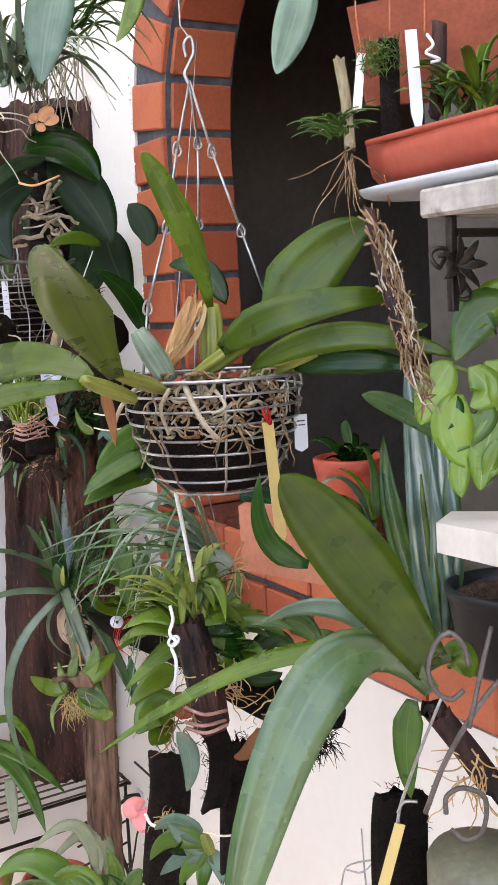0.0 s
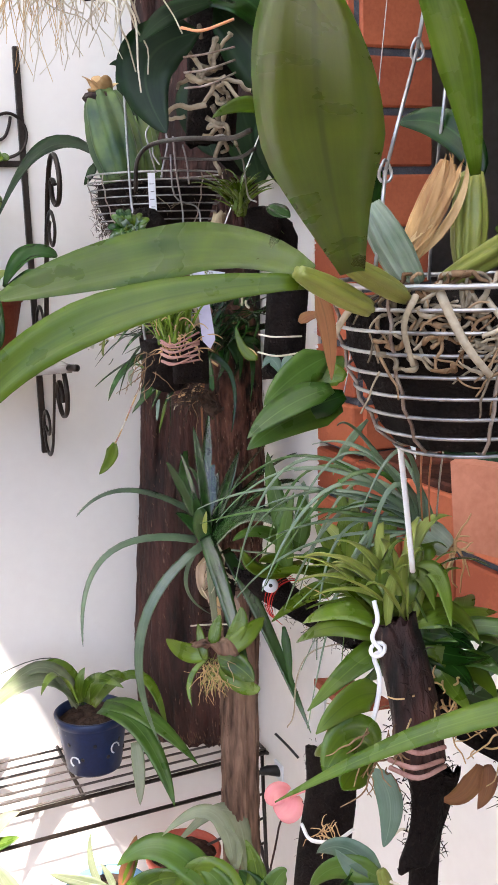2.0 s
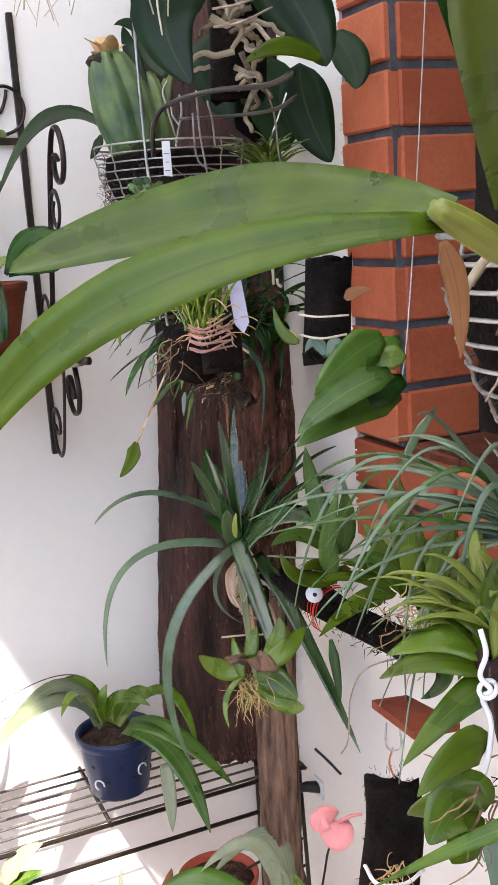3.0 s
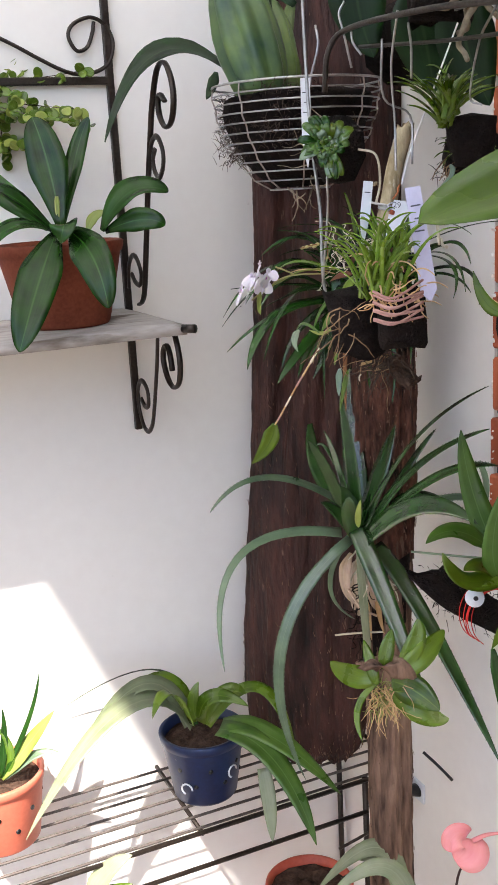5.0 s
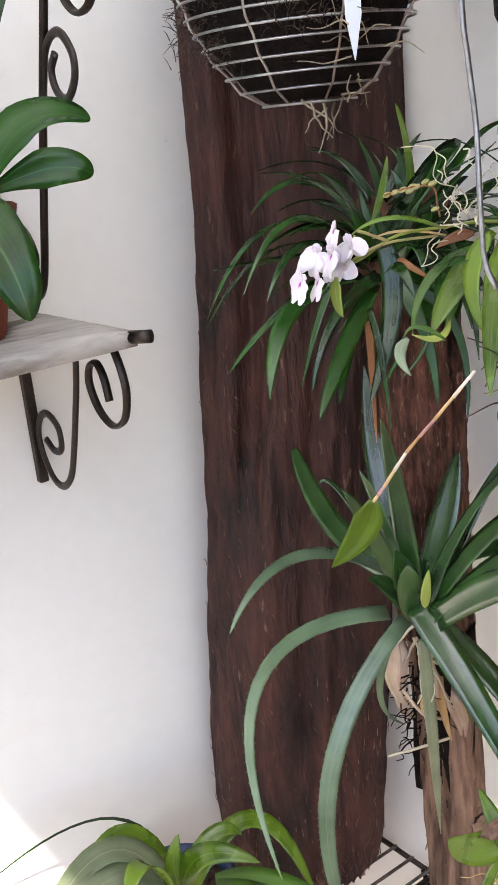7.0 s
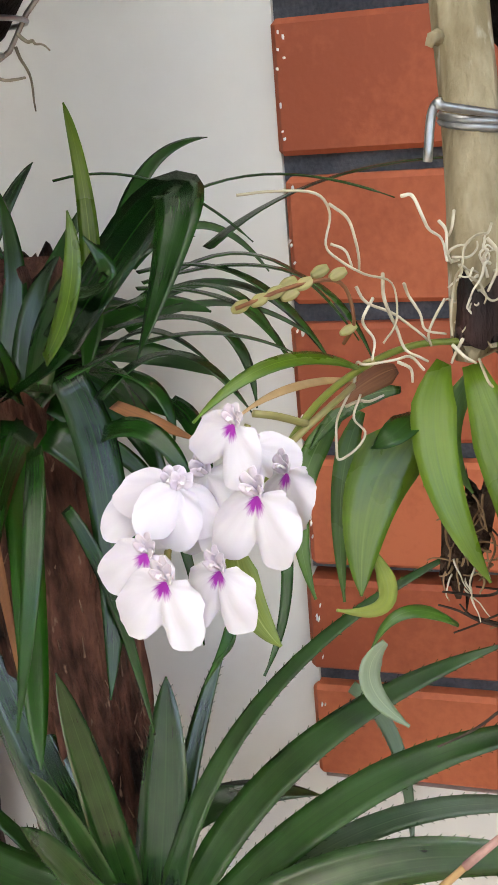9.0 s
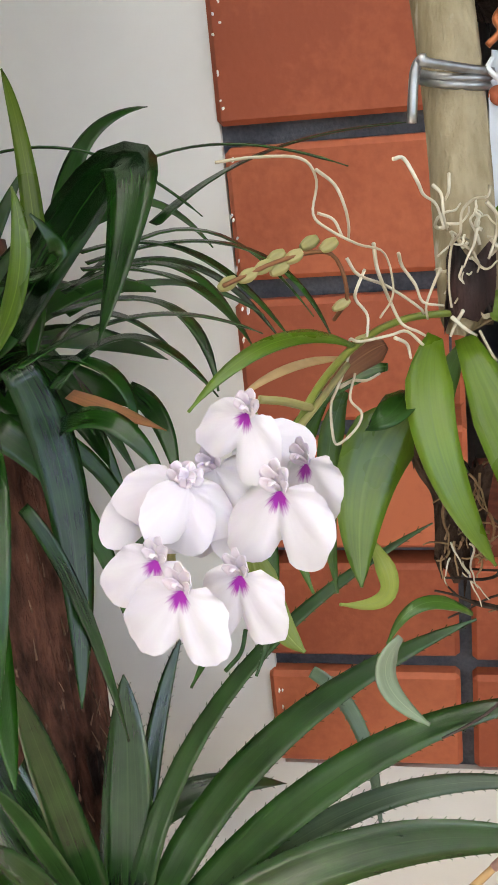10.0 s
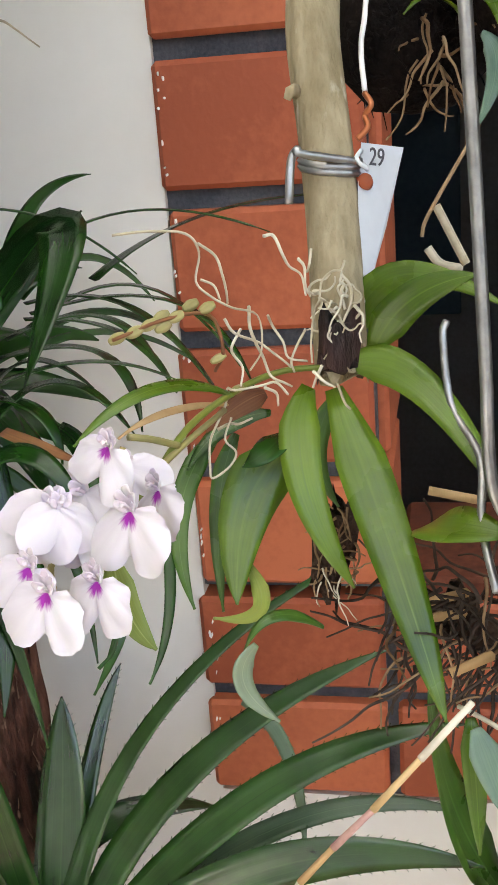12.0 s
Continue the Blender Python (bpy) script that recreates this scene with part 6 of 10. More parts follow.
lb = thing("bromeliad", (-0.14, 0.12, 0.96), "large grey-green bromeliad with long arching spiny leaves on the post", "bromeliad", "bromeliads in the corner")
def spiny_leaf(plant, b, m, t, w, n, mat, prof):
    """A strap leaf with small hooked teeth along both its edges."""
    ob = leaf(plant, b, m, t, w, n, mat, prof)
    b, m, t, n = Vector(b), Vector(m), Vector(t), Vector(n)
    c, s = 2 * m - 0.5 * (b + t), Shape()
    count = int((t - b).length / 0.0055)
    for i in range(2, count):
        v = i / count
        p = b * (1 - v) ** 2 + c * (2 * v * (1 - v)) + t * v * v
        d = ((c - b) * (1 - v) + (t - c) * v).normalized()
        side = d.cross(n)
        side = side.normalized() if side.length > 1e-4 else d.orthogonal().normalized()
        nor = side.cross(d).normalized()
        e = max(0.0004, w * 0.5 * PROFILES[prof](v))
        for u in (-1, 1):
            q = p + side * (u * e * 0.99) + nor * (0.18 * e)
            tube([q - d * 0.0004, q + side * (u * 0.0005) + d * 0.0003, q + side * (u * 0.0010) + d * 0.0009], 0.0003, 3, 0.0001, shape=s)
    if count > 3:
        part("toothed_edge", s, mat, ob, "small hooked teeth along the leaf edge")
spiny_leaf(lb, (-0.132, 0.150, 0.986), (-0.137, 0.228, 1.016), (-0.101, 0.316, 1.066), 0.0235, (-0.25, -0.56, 0.79), WAXBROM, "strap")
spiny_leaf(lb, (-0.120, 0.177, 0.983), (-0.122, 0.226, 1.036), (-0.131, 0.244, 1.044), 0.0083, (-0.25, -0.56, 0.79), WAXBROM, "blade")
spiny_leaf(lb, (-0.135, 0.151, 0.986), (-0.249, 0.129, 1.051), (-0.332, 0.104, 1.033), 0.0135, (-0.25, -0.56, 0.79), GREYBROM, "blade")
spiny_leaf(lb, (-0.156, 0.143, 0.965), (-0.285, 0.143, 0.963), (-0.346, 0.056, 0.877), 0.0138, (-0.25, -0.56, 0.79), GREYBROM, "blade")
spiny_leaf(lb, (-0.150, 0.130, 0.962), (-0.248, 0.125, 0.852), (-0.235, 0.105, 0.690), 0.0150, (-0.45, -0.75, 0.50), GREYBROM, "strap")
spiny_leaf(lb, (-0.152, 0.118, 0.978), (-0.153, 0.060, 0.924), (-0.150, -0.030, 0.805), 0.0225, (-0.45, -0.60, 0.65), WAXBROM, "strap")
spiny_leaf(lb, (-0.150, 0.112, 0.950), (-0.146, 0.112, 0.870), (-0.134, 0.120, 0.755), 0.0105, (-0.60, -0.80, 0.1), PALELIME, "strap")
leaf(lb, (-0.160, 0.132, 0.955), (-0.176, 0.137, 0.902), (-0.138, 0.150, 0.851), 0.0075, (-0.6, -0.75, 0.2), GREYBROM, "blade")
leaf(lb, (-0.158, 0.100, 0.985), (-0.160, 0.096, 1.000), (-0.158, 0.094, 1.018), 0.0075, (-0.7, -0.7, 0.1), LIME, "oval")
spiny_leaf(lb, (-0.122, 0.124, 0.950), (-0.108, 0.043, 0.883), (-0.090, -0.068, 0.755), 0.0200, (-0.25, -0.56, 0.79), WAXBROM, "strap")
spiny_leaf(lb, (-0.097, 0.133, 0.984), (-0.080, 0.099, 1.007), (-0.058, 0.053, 0.999), 0.0180, (-0.25, -0.56, 0.79), WAXBROM, "strap")
spiny_leaf(lb, (-0.146, 0.115, 0.975), (-0.120, 0.112, 1.040), (-0.099, 0.113, 1.091), 0.0250, (-0.91, -0.20, 0.36), WAXBROM, "strap")
leaf(lb, (-0.146, 0.120, 0.975), (-0.148, 0.131, 1.061), (-0.156, 0.136, 1.127), 0.0170, (-0.80, -0.55, 0.20), WAXBROM, "strap")
spiny_leaf(lb, (-0.154, 0.119, 0.984), (-0.163, 0.134, 1.051), (-0.173, 0.146, 1.090), 0.0102, (-0.91, -0.20, 0.36), WAXBROM, "strap")
spiny_leaf(lb, (-0.155, 0.120, 0.981), (-0.177, 0.132, 1.044), (-0.196, 0.139, 1.082), 0.0140, (-0.55, -0.12, 0.82), WAXBROM, "strap")
spiny_leaf(lb, (-0.135, 0.114, 0.973), (-0.086, 0.110, 1.039), (-0.055, 0.098, 1.083), 0.0108, (-0.91, -0.20, 0.36), WAXBROM, "strap")
spiny_leaf(lb, (-0.145, 0.112, 0.974), (-0.106, 0.071, 1.078), (-0.076, -0.025, 1.154), 0.0126, (-0.55, -0.12, 0.82), WAXBROM, "blade")
spiny_leaf(lb, (-0.144, 0.108, 0.974), (-0.110, 0.053, 1.057), (-0.088, -0.042, 1.115), 0.0171, (-0.55, -0.12, 0.82), WAXBROM, "strap")
spiny_leaf(lb, (-0.146, 0.106, 0.969), (-0.115, 0.017, 1.053), (-0.102, -0.077, 1.087), 0.0179, (-0.55, -0.12, 0.82), WAXBROM, "strap")
spiny_leaf(lb, (-0.145, 0.104, 0.969), (-0.111, 0.011, 1.032), (-0.108, -0.077, 1.044), 0.0124, (-0.55, -0.12, 0.82), GREYBROM, "strap")
spiny_leaf(lb, (-0.148, 0.106, 0.964), (-0.135, 0.014, 1.029), (-0.132, -0.083, 1.036), 0.0237, (-0.91, -0.20, 0.36), WAXBROM, "strap")
spiny_leaf(lb, (-0.142, 0.125, 0.967), (-0.155, 0.123, 1.000), (-0.167, 0.119, 1.030), 0.0247, (-0.39, -0.44, 0.81), WAXBROM, "strap")
spiny_leaf(lb, (-0.150, 0.120, 0.971), (-0.172, 0.123, 0.998), (-0.193, 0.122, 1.014), 0.0204, (-0.39, -0.44, 0.81), WAXBROM, "strap")
spiny_leaf(lb, (-0.149, 0.119, 0.969), (-0.160, 0.112, 0.997), (-0.163, 0.110, 1.019), 0.0244, (-0.39, -0.44, 0.81), WAXBROM, "strap")
spiny_leaf(lb, (-0.041, 0.038, 1.055), (-0.048, 0.015, 1.026), (-0.074, 0.005, 0.983), 0.0081, (-0.91, -0.20, 0.36), GREYBROM, "strap")
leaf(lb, (-0.130, 0.142, 0.985), (-0.117, 0.178, 1.060), (-0.097, 0.215, 1.145), 0.0290, (-0.70, -0.70, 0.1), WAXBROM, "strap", 0.12)
for b, m, t, w in (((-0.112, 0.175, 0.914), (-0.130, 0.165, 0.890), (-0.121, 0.160, 0.854), 0.0188), ((-0.096, 0.153, 0.877), (-0.102, 0.137, 0.854), (-0.110, 0.142, 0.821), 0.0199), ((-0.101, 0.168, 0.911), (-0.110, 0.154, 0.890), (-0.106, 0.153, 0.860), 0.0126), ((-0.128, 0.170, 0.872), (-0.128, 0.159, 0.857), (-0.120, 0.157, 0.849), 0.0105), ((-0.140, 0.150, 0.935), (-0.150, 0.150, 0.905), (-0.140, 0.146, 0.872), 0.0150), ((-0.125, 0.140, 0.930), (-0.128, 0.128, 0.895), (-0.118, 0.128, 0.862), 0.0130), ((-0.112, 0.128, 0.885), (-0.108, 0.116, 0.858), (-0.104, 0.118, 0.836), 0.0140)):
    part("dry_bract", leaf_shape(b, m, t, w, (-0.5, -0.8, 0.1), "lance", 0.5, 0.0006, wave=0.22), BRACT, lb, "pale pinkish papery dry bract")
roots(lb, (-0.118, 0.146, 0.865), (0.016, 0.014, 0.04), 70, 0.042, 0.0008, FIBRE, 42, (-0.3, 0.1, -0.8), 0.8)
rough_log([(-0.092, 0.150, 0.925), (-0.096, 0.146, 0.87), (-0.101, 0.136, 0.775)], 0.026, "root_pad", FIBRE, lb, 47, 24, 0.9, 0, 0.5, "black mat of old roots round the log")
roots(lb, (-0.125, 0.130, 0.93), (0.01, 0.01, 0.02), 16, 0.05, 0.0014, ROOT, 41, (0, -0.3, -1.0))
line(lb, [(-0.173, 0.136, 0.844), (-0.145, 0.124, 0.845), (-0.114, 0.121, 0.840)], 0.0012, ROOT, "dry_stalk")
line(lb, [(-0.155, 0.133, 0.899), (-0.145, 0.122, 0.877), (-0.125, 0.121, 0.863)], 0.0014, BRACT, "dry_stalk")
part("dry_sheath", leaf_shape((-0.108, 0.140, 0.915), (-0.121, 0.124, 0.878), (-0.115, 0.120, 0.837), 0.0085, (-0.5, -0.8, 0), "lance"), STRAW, lb)
part("dry_sheath", leaf_shape((-0.130, 0.139, 0.880), (-0.134, 0.126, 0.866), (-0.130, 0.125, 0.832), 0.0085, (-0.6, -0.7, 0), "lance"), STRAW, lb)

lp = thing("small_epiphyte", (-0.188, -0.008, 0.868), "small light green epiphyte with rounded leaves on the post", "epiphyte")
rough_log([(-0.210, -0.003, 0.875), (-0.195, -0.018, 0.883), (-0.180, -0.023, 0.866)], 0.0148, "bark_lump", LOG, lp, 44, 14, 0.8)
leaf(lp, (-0.205, -0.014, 0.864), (-0.228, -0.002, 0.868), (-0.256, -0.006, 0.892), 0.0243, (-0.38, -0.89, 0.25), FRESH, "oval")
leaf(lp, (-0.193, -0.019, 0.860), (-0.173, -0.031, 0.849), (-0.163, -0.061, 0.838), 0.0328, (-0.38, -0.89, 0.25), FRESH, "oval")
leaf(lp, (-0.198, -0.014, 0.871), (-0.193, -0.011, 0.891), (-0.184, -0.008, 0.911), 0.0159, (-0.38, -0.89, 0.25), FRESH, "oval")
leaf(lp, (-0.186, -0.019, 0.870), (-0.165, -0.021, 0.895), (-0.159, -0.017, 0.920), 0.0211, (-0.38, -0.89, 0.25), FRESH, "oval")
leaf(lp, (-0.208, -0.014, 0.856), (-0.210, -0.008, 0.877), (-0.208, 0.009, 0.898), 0.0127, (-0.38, -0.89, 0.25), FRESH, "oval")
leaf(lp, (-0.195, -0.022, 0.850), (-0.169, -0.039, 0.828), (-0.161, -0.074, 0.835), 0.0264, (-0.38, -0.89, 0.25), FRESH, "oval")
leaf(lp, (-0.187, -0.020, 0.865), (-0.160, -0.027, 0.884), (-0.130, -0.022, 0.903), 0.0243, (-0.38, -0.89, 0.25), FRESH, "oval")
leaf(lp, (-0.203, -0.015, 0.861), (-0.228, -0.011, 0.837), (-0.234, -0.028, 0.807), 0.0074, (-0.38, -0.89, 0.25), FRESH, "oval")
roots(lp, (-0.198, -0.017, 0.843), (0.016, 0.01, 0.014), 42, 0.034, 0.0006, STRAW, 45, (0, -0.2, -0.9))
part("moss", fuzz(Shape(), (-0.190, -0.001, 0.832), (0.016, 0.012, 0.018), 160, 0.016, 0.0005, 46, 0.8), LIME, lp)

# ---- white-flowered orchid on the hanging branch ----
bran = thing("hanging_branch", (-0.215, -0.040, 1.283), "pale stripped branch hung on a twisted galvanised wire", "branch")
rough_log([(-0.216, -0.041, 1.280), (-0.210, -0.040, 1.298), (-0.203, -0.039, 1.319), (-0.195, -0.037, 1.342), (-0.187, -0.034, 1.368), (-0.182, -0.034, 1.383), (-0.174, -0.033, 1.404)], 0.0075, "branch_body", BRANCH, bran, 51, 24, 1.0, 0, 0.12)
rough_log([(-0.216, -0.041, 1.296), (-0.218, -0.041, 1.290), (-0.219, -0.040, 1.282)], 0.0056, "bark_end", BARK, bran, 52, 16, 1.0, 0, 0.5)
for k in range(2):
    c = Vector((-0.197, -0.038, 1.336)) + Vector((0, 0, 0.0016 * (k - 1)))
    part("wire_coil", ring(c, 0.0083, 0.0011, 26, (0.02, 0.16)), WIRE, bran)
line(bran, [(-0.200, -0.047, 1.336), (-0.212, -0.032, 1.340), (-0.211, -0.031, 1.341), (-0.211, -0.029, 1.338), (-0.213, -0.028, 1.327)], 0.0012, WIRE, "wire_end")
part("knob", tube([(-0.203, -0.030, 1.356), (-0.205, -0.029, 1.356), (-0.205, -0.028, 1.354)], 0.0022, 8, 0.001), BRANCH, bran)
io = thing("flowering_orchid", (-0.221, -0.040, 1.283), "orchid with a spray of white magenta-marked flowers growing on the branch", "orchid")
leaf(io, (-0.223, -0.039, 1.277), (-0.253, -0.055, 1.244), (-0.274, -0.069, 1.205), 0.0143, (-0.93, -0.19, 0.32), FRESH, "lance")
leaf(io, (-0.224, -0.032, 1.278), (-0.242, -0.032, 1.258), (-0.249, -0.045, 1.229), 0.0118, (-0.93, -0.19, 0.32), FRESH, "lance")
leaf(io, (-0.220, -0.042, 1.283), (-0.228, -0.063, 1.279), (-0.254, -0.085, 1.254), 0.0115, (-0.93, -0.19, 0.32), FRESH, "lance")
leaf(io, (-0.210, -0.042, 1.281), (-0.210, -0.055, 1.305), (-0.227, -0.086, 1.299), 0.0097, (-0.93, -0.19, 0.32), FRESH, "lance")
leaf(io, (-0.231, -0.026, 1.262), (-0.238, -0.015, 1.248), (-0.256, -0.014, 1.227), 0.0176, (-0.93, -0.19, 0.32), FRESH, "lance")
leaf(io, (-0.223, -0.006, 1.266), (-0.242, 0.003, 1.249), (-0.259, -0.003, 1.227), 0.0069, (-0.93, -0.19, 0.32), MIDGREEN, "lance")
leaf(io, (-0.213, -0.008, 1.261), (-0.222, -0.003, 1.241), (-0.240, -0.006, 1.216), 0.0067, (-0.93, -0.19, 0.32), MIDGREEN, "lance")
leaf(io, (-0.241, -0.061, 1.242), (-0.258, -0.071, 1.251), (-0.265, -0.084, 1.252), 0.0129, (-0.57, -0.12, 0.81), FRESH, "oval")
leaf(io, (-0.247, -0.015, 1.283), (-0.269, -0.001, 1.291), (-0.286, 0.014, 1.283), 0.0049, (-0.57, -0.12, 0.81), FRESH, "lance")
leaf(io, (-0.239, -0.012, 1.278), (-0.261, -0.002, 1.283), (-0.275, 0.007, 1.281), 0.0028, (-0.57, -0.12, 0.81), STRAW, "lance")
leaf(io, (-0.230, -0.025, 1.266), (-0.241, -0.022, 1.265), (-0.244, -0.016, 1.262), 0.0085, (-0.57, -0.12, 0.81), DEEP, "lance")
leaf(io, (-0.219, -0.020, 1.269), (-0.223, -0.007, 1.266), (-0.238, 0.001, 1.259), 0.0065, (-0.57, -0.12, 0.81), MIDGREEN, "lance")
leaf(io, (-0.243, -0.015, 1.233), (-0.256, -0.020, 1.226), (-0.267, -0.010, 1.229), 0.0051, (-0.93, -0.19, 0.32), LIME, "lance")
leaf(io, (-0.272, -0.039, 1.230), (-0.282, -0.029, 1.238), (-0.286, -0.022, 1.231), 0.0035, (-0.57, -0.12, 0.81), MIDGREEN, "lance")
leaf(io, (-0.2845, -0.0245, 1.2320), (-0.2880, -0.0212, 1.2235), (-0.2895, -0.0300, 1.2140), 0.0068, (-0.53, -0.83, 0.18), PALELEAF, "lance")
leaf(io, (-0.310, -0.001, 1.267), (-0.313, -0.004, 1.256), (-0.315, -0.010, 1.248), 0.0071, (-0.93, -0.19, 0.32), LIME, "lance")
leaf(io, (-0.264, -0.075, 1.200), (-0.269, -0.076, 1.185), (-0.275, -0.077, 1.166), 0.0070, (-0.93, -0.19, 0.32), FRESH, "lance")
leaf(io, (-0.273, -0.076, 1.203), (-0.276, -0.080, 1.192), (-0.279, -0.084, 1.181), 0.0084, (-0.93, -0.19, 0.32), GREYLEAF, "lance")
leaf(io, (-0.214, -0.039, 1.273), (-0.220, -0.033, 1.258), (-0.224, -0.039, 1.242), 0.0065, (-0.93, -0.19, 0.32), MIDGREEN, "lance")
leaf(io, (-0.161, -0.081, 1.368), (-0.163, -0.085, 1.358), (-0.181, -0.079, 1.342), 0.0067, (-0.93, -0.19, 0.32), GREYLEAF, "lance")
leaf(io, (-0.217, 0.016, 1.233), (-0.234, 0.012, 1.213), (-0.251, 0.015, 1.198), 0.0037, (-0.93, -0.19, 0.32), BROM, "lance")
leaf(io, (-0.229, 0.033, 1.210), (-0.239, 0.026, 1.209), (-0.247, 0.034, 1.191), 0.0050, (-0.93, -0.19, 0.32), BROM, "lance")
line(io, [(-0.244, 0.013, 1.325), (-0.240, 0.005, 1.325), (-0.240, -0.005, 1.324), (-0.239, -0.008, 1.319), (-0.241, -0.007, 1.312), (-0.245, -0.011, 1.309), (-0.247, -0.017, 1.306), (-0.239, -0.022, 1.302), (-0.247, -0.024, 1.295), (-0.249, -0.021, 1.290)], 0.0004, ROOT, "aerial_root", 0.00025)
WIRY_ROOTS = [
    [(-0.2372, -0.0247, 1.3220), (-0.2349, -0.0269, 1.3216), (-0.2394, -0.0298, 1.3171), (-0.2373, -0.0309, 1.3140), (-0.2355, -0.0335, 1.3114), (-0.2404, -0.0351, 1.3071)],
    [(-0.2352, -0.0329, 1.3156), (-0.2373, -0.0347, 1.3137), (-0.2401, -0.0351, 1.3095), (-0.2363, -0.0357, 1.3059)],
    [(-0.2350, -0.0364, 1.3178), (-0.2395, -0.0363, 1.3148), (-0.2378, -0.0354, 1.3125)],
    [(-0.2377, -0.0450, 1.3149), (-0.2405, -0.0443, 1.3132), (-0.2360, -0.0416, 1.3121), (-0.2377, -0.0390, 1.3099), (-0.2409, -0.0385, 1.3058), (-0.2370, -0.0366, 1.3023), (-0.2403, -0.0358, 1.2951), (-0.2442, -0.0363, 1.2904)],
    [(-0.2402, -0.0442, 1.3120), (-0.2393, -0.0463, 1.3089), (-0.2372, -0.0462, 1.3042), (-0.2420, -0.0444, 1.3002)],
    [(-0.2415, -0.0252, 1.3024), (-0.2380, -0.0257, 1.2987), (-0.2400, -0.0285, 1.2949), (-0.2438, -0.0302, 1.2918), (-0.2401, -0.0345, 1.2898)],
    [(-0.2401, -0.0082, 1.3214), (-0.2364, -0.0116, 1.3174), (-0.2405, -0.0140, 1.3130), (-0.2398, -0.0145, 1.3087), (-0.2374, -0.0140, 1.3051)],
    [(-0.2384, -0.0076, 1.3118), (-0.2388, -0.0111, 1.3102), (-0.2421, -0.0132, 1.3070)],
    [(-0.2368, -0.0195, 1.3040), (-0.2416, -0.0203, 1.2997), (-0.2418, -0.0216, 1.2954), (-0.2395, -0.0228, 1.2911), (-0.2445, -0.0254, 1.2873), (-0.2443, -0.0288, 1.2853), (-0.2416, -0.0303, 1.2835)],
    [(-0.2395, -0.0174, 1.2987), (-0.2441, -0.0157, 1.2952), (-0.2410, -0.0153, 1.2922), (-0.2421, -0.0177, 1.2890), (-0.2467, -0.0178, 1.2854)],
    [(-0.2417, -0.0138, 1.3021), (-0.2419, -0.0162, 1.2982), (-0.2385, -0.0216, 1.2948), (-0.2427, -0.0265, 1.2926), (-0.2430, -0.0296, 1.2901), (-0.2400, -0.0301, 1.2882)],
    [(-0.2468, -0.0300, 1.2829), (-0.2424, -0.0263, 1.2849), (-0.2429, -0.0226, 1.2843), (-0.2473, -0.0163, 1.2844), (-0.2441, -0.0136, 1.2840), (-0.2459, -0.0131, 1.2799), (-0.2519, -0.0111, 1.2754), (-0.2506, -0.0092, 1.2710), (-0.2538, -0.0095, 1.2654), (-0.2578, -0.0110, 1.2642), (-0.2525, -0.0145, 1.2655), (-0.2507, -0.0160, 1.2687), (-0.2526, -0.0138, 1.2729), (-0.2467, -0.0146, 1.2768)],
    [(-0.2453, -0.0238, 1.2844), (-0.2423, -0.0262, 1.2819), (-0.2467, -0.0272, 1.2799)],
    [(-0.2488, -0.0111, 1.2743), (-0.2474, -0.0142, 1.2754), (-0.2504, -0.0174, 1.2763), (-0.2464, -0.0201, 1.2765)],
    [(-0.2375, -0.0341, 1.2976), (-0.2417, -0.0321, 1.2941), (-0.2432, -0.0308, 1.2906), (-0.2404, -0.0310, 1.2870)],
    [(-0.2427, -0.0423, 1.2843), (-0.2483, -0.0446, 1.2808), (-0.2461, -0.0457, 1.2785)],
    [(-0.2434, -0.0363, 1.2880), (-0.2453, -0.0393, 1.2856), (-0.2422, -0.0416, 1.2832)],
    [(-0.2446, -0.0388, 1.2897), (-0.2428, -0.0368, 1.2856), (-0.2425, -0.0359, 1.2833)]]
for k, pts in enumerate(WIRY_ROOTS):
    line(io, pts, 0.00048 - 0.00004 * (k % 4), ROOT, "aerial_root", 0.00030)
roots(io, (-0.220, -0.041, 1.299), (0.004, 0.006, 0.005), 20, 0.012, 0.00045, ROOT, 56, (-0.4, 0, 0.2), 0.9)
leaf(io, (-0.219, -0.050, 1.287), (-0.226, -0.061, 1.302), (-0.232, -0.078, 1.309), 0.0110, (-0.93, -0.19, 0.32), FRESH, "lance")
leaf(io, (-0.226, -0.020, 1.277), (-0.234, -0.014, 1.276), (-0.241, -0.006, 1.271), 0.0075, (-0.8, -0.2, 0.5), BROWNLEAF, "lance")
bs = [(-0.221, -0.040, 1.283), (-0.228, -0.026, 1.284), (-0.242, -0.016, 1.283), (-0.273, -0.010, 1.283), (-0.293, -0.003, 1.274), (-0.300, 0.006, 1.270)]
line(io, bs, 0.0009, BULB, "flower_stem")
line(io, [(-0.241, -0.010, 1.288), (-0.247, -0.014, 1.295), (-0.246, -0.011, 1.304), (-0.253, -0.002, 1.305), (-0.262, 0.010, 1.302)], 0.0005, BROWNLEAF, "flower_stem")
BUDS = [(-0.246, -0.011, 1.306), (-0.247, -0.007, 1.307), (-0.251, -0.004, 1.305), (-0.253, -0.001, 1.303), (-0.250, 0.000, 1.305), (-0.255, 0.002, 1.304), (-0.258, 0.005, 1.303), (-0.260, 0.009, 1.302), (-0.247, -0.013, 1.293), (-0.242, -0.016, 1.283)]
for k, p in enumerate(BUDS):
    q = Vector(p)
    bulb(io, q + Vector((0.0012, -0.0012, 0.0006)), q + Vector((-0.0012, 0.0022, -0.0008)), 0.0015 if k < 8 else 0.0012, BUD, "bud", 3, 0.8)


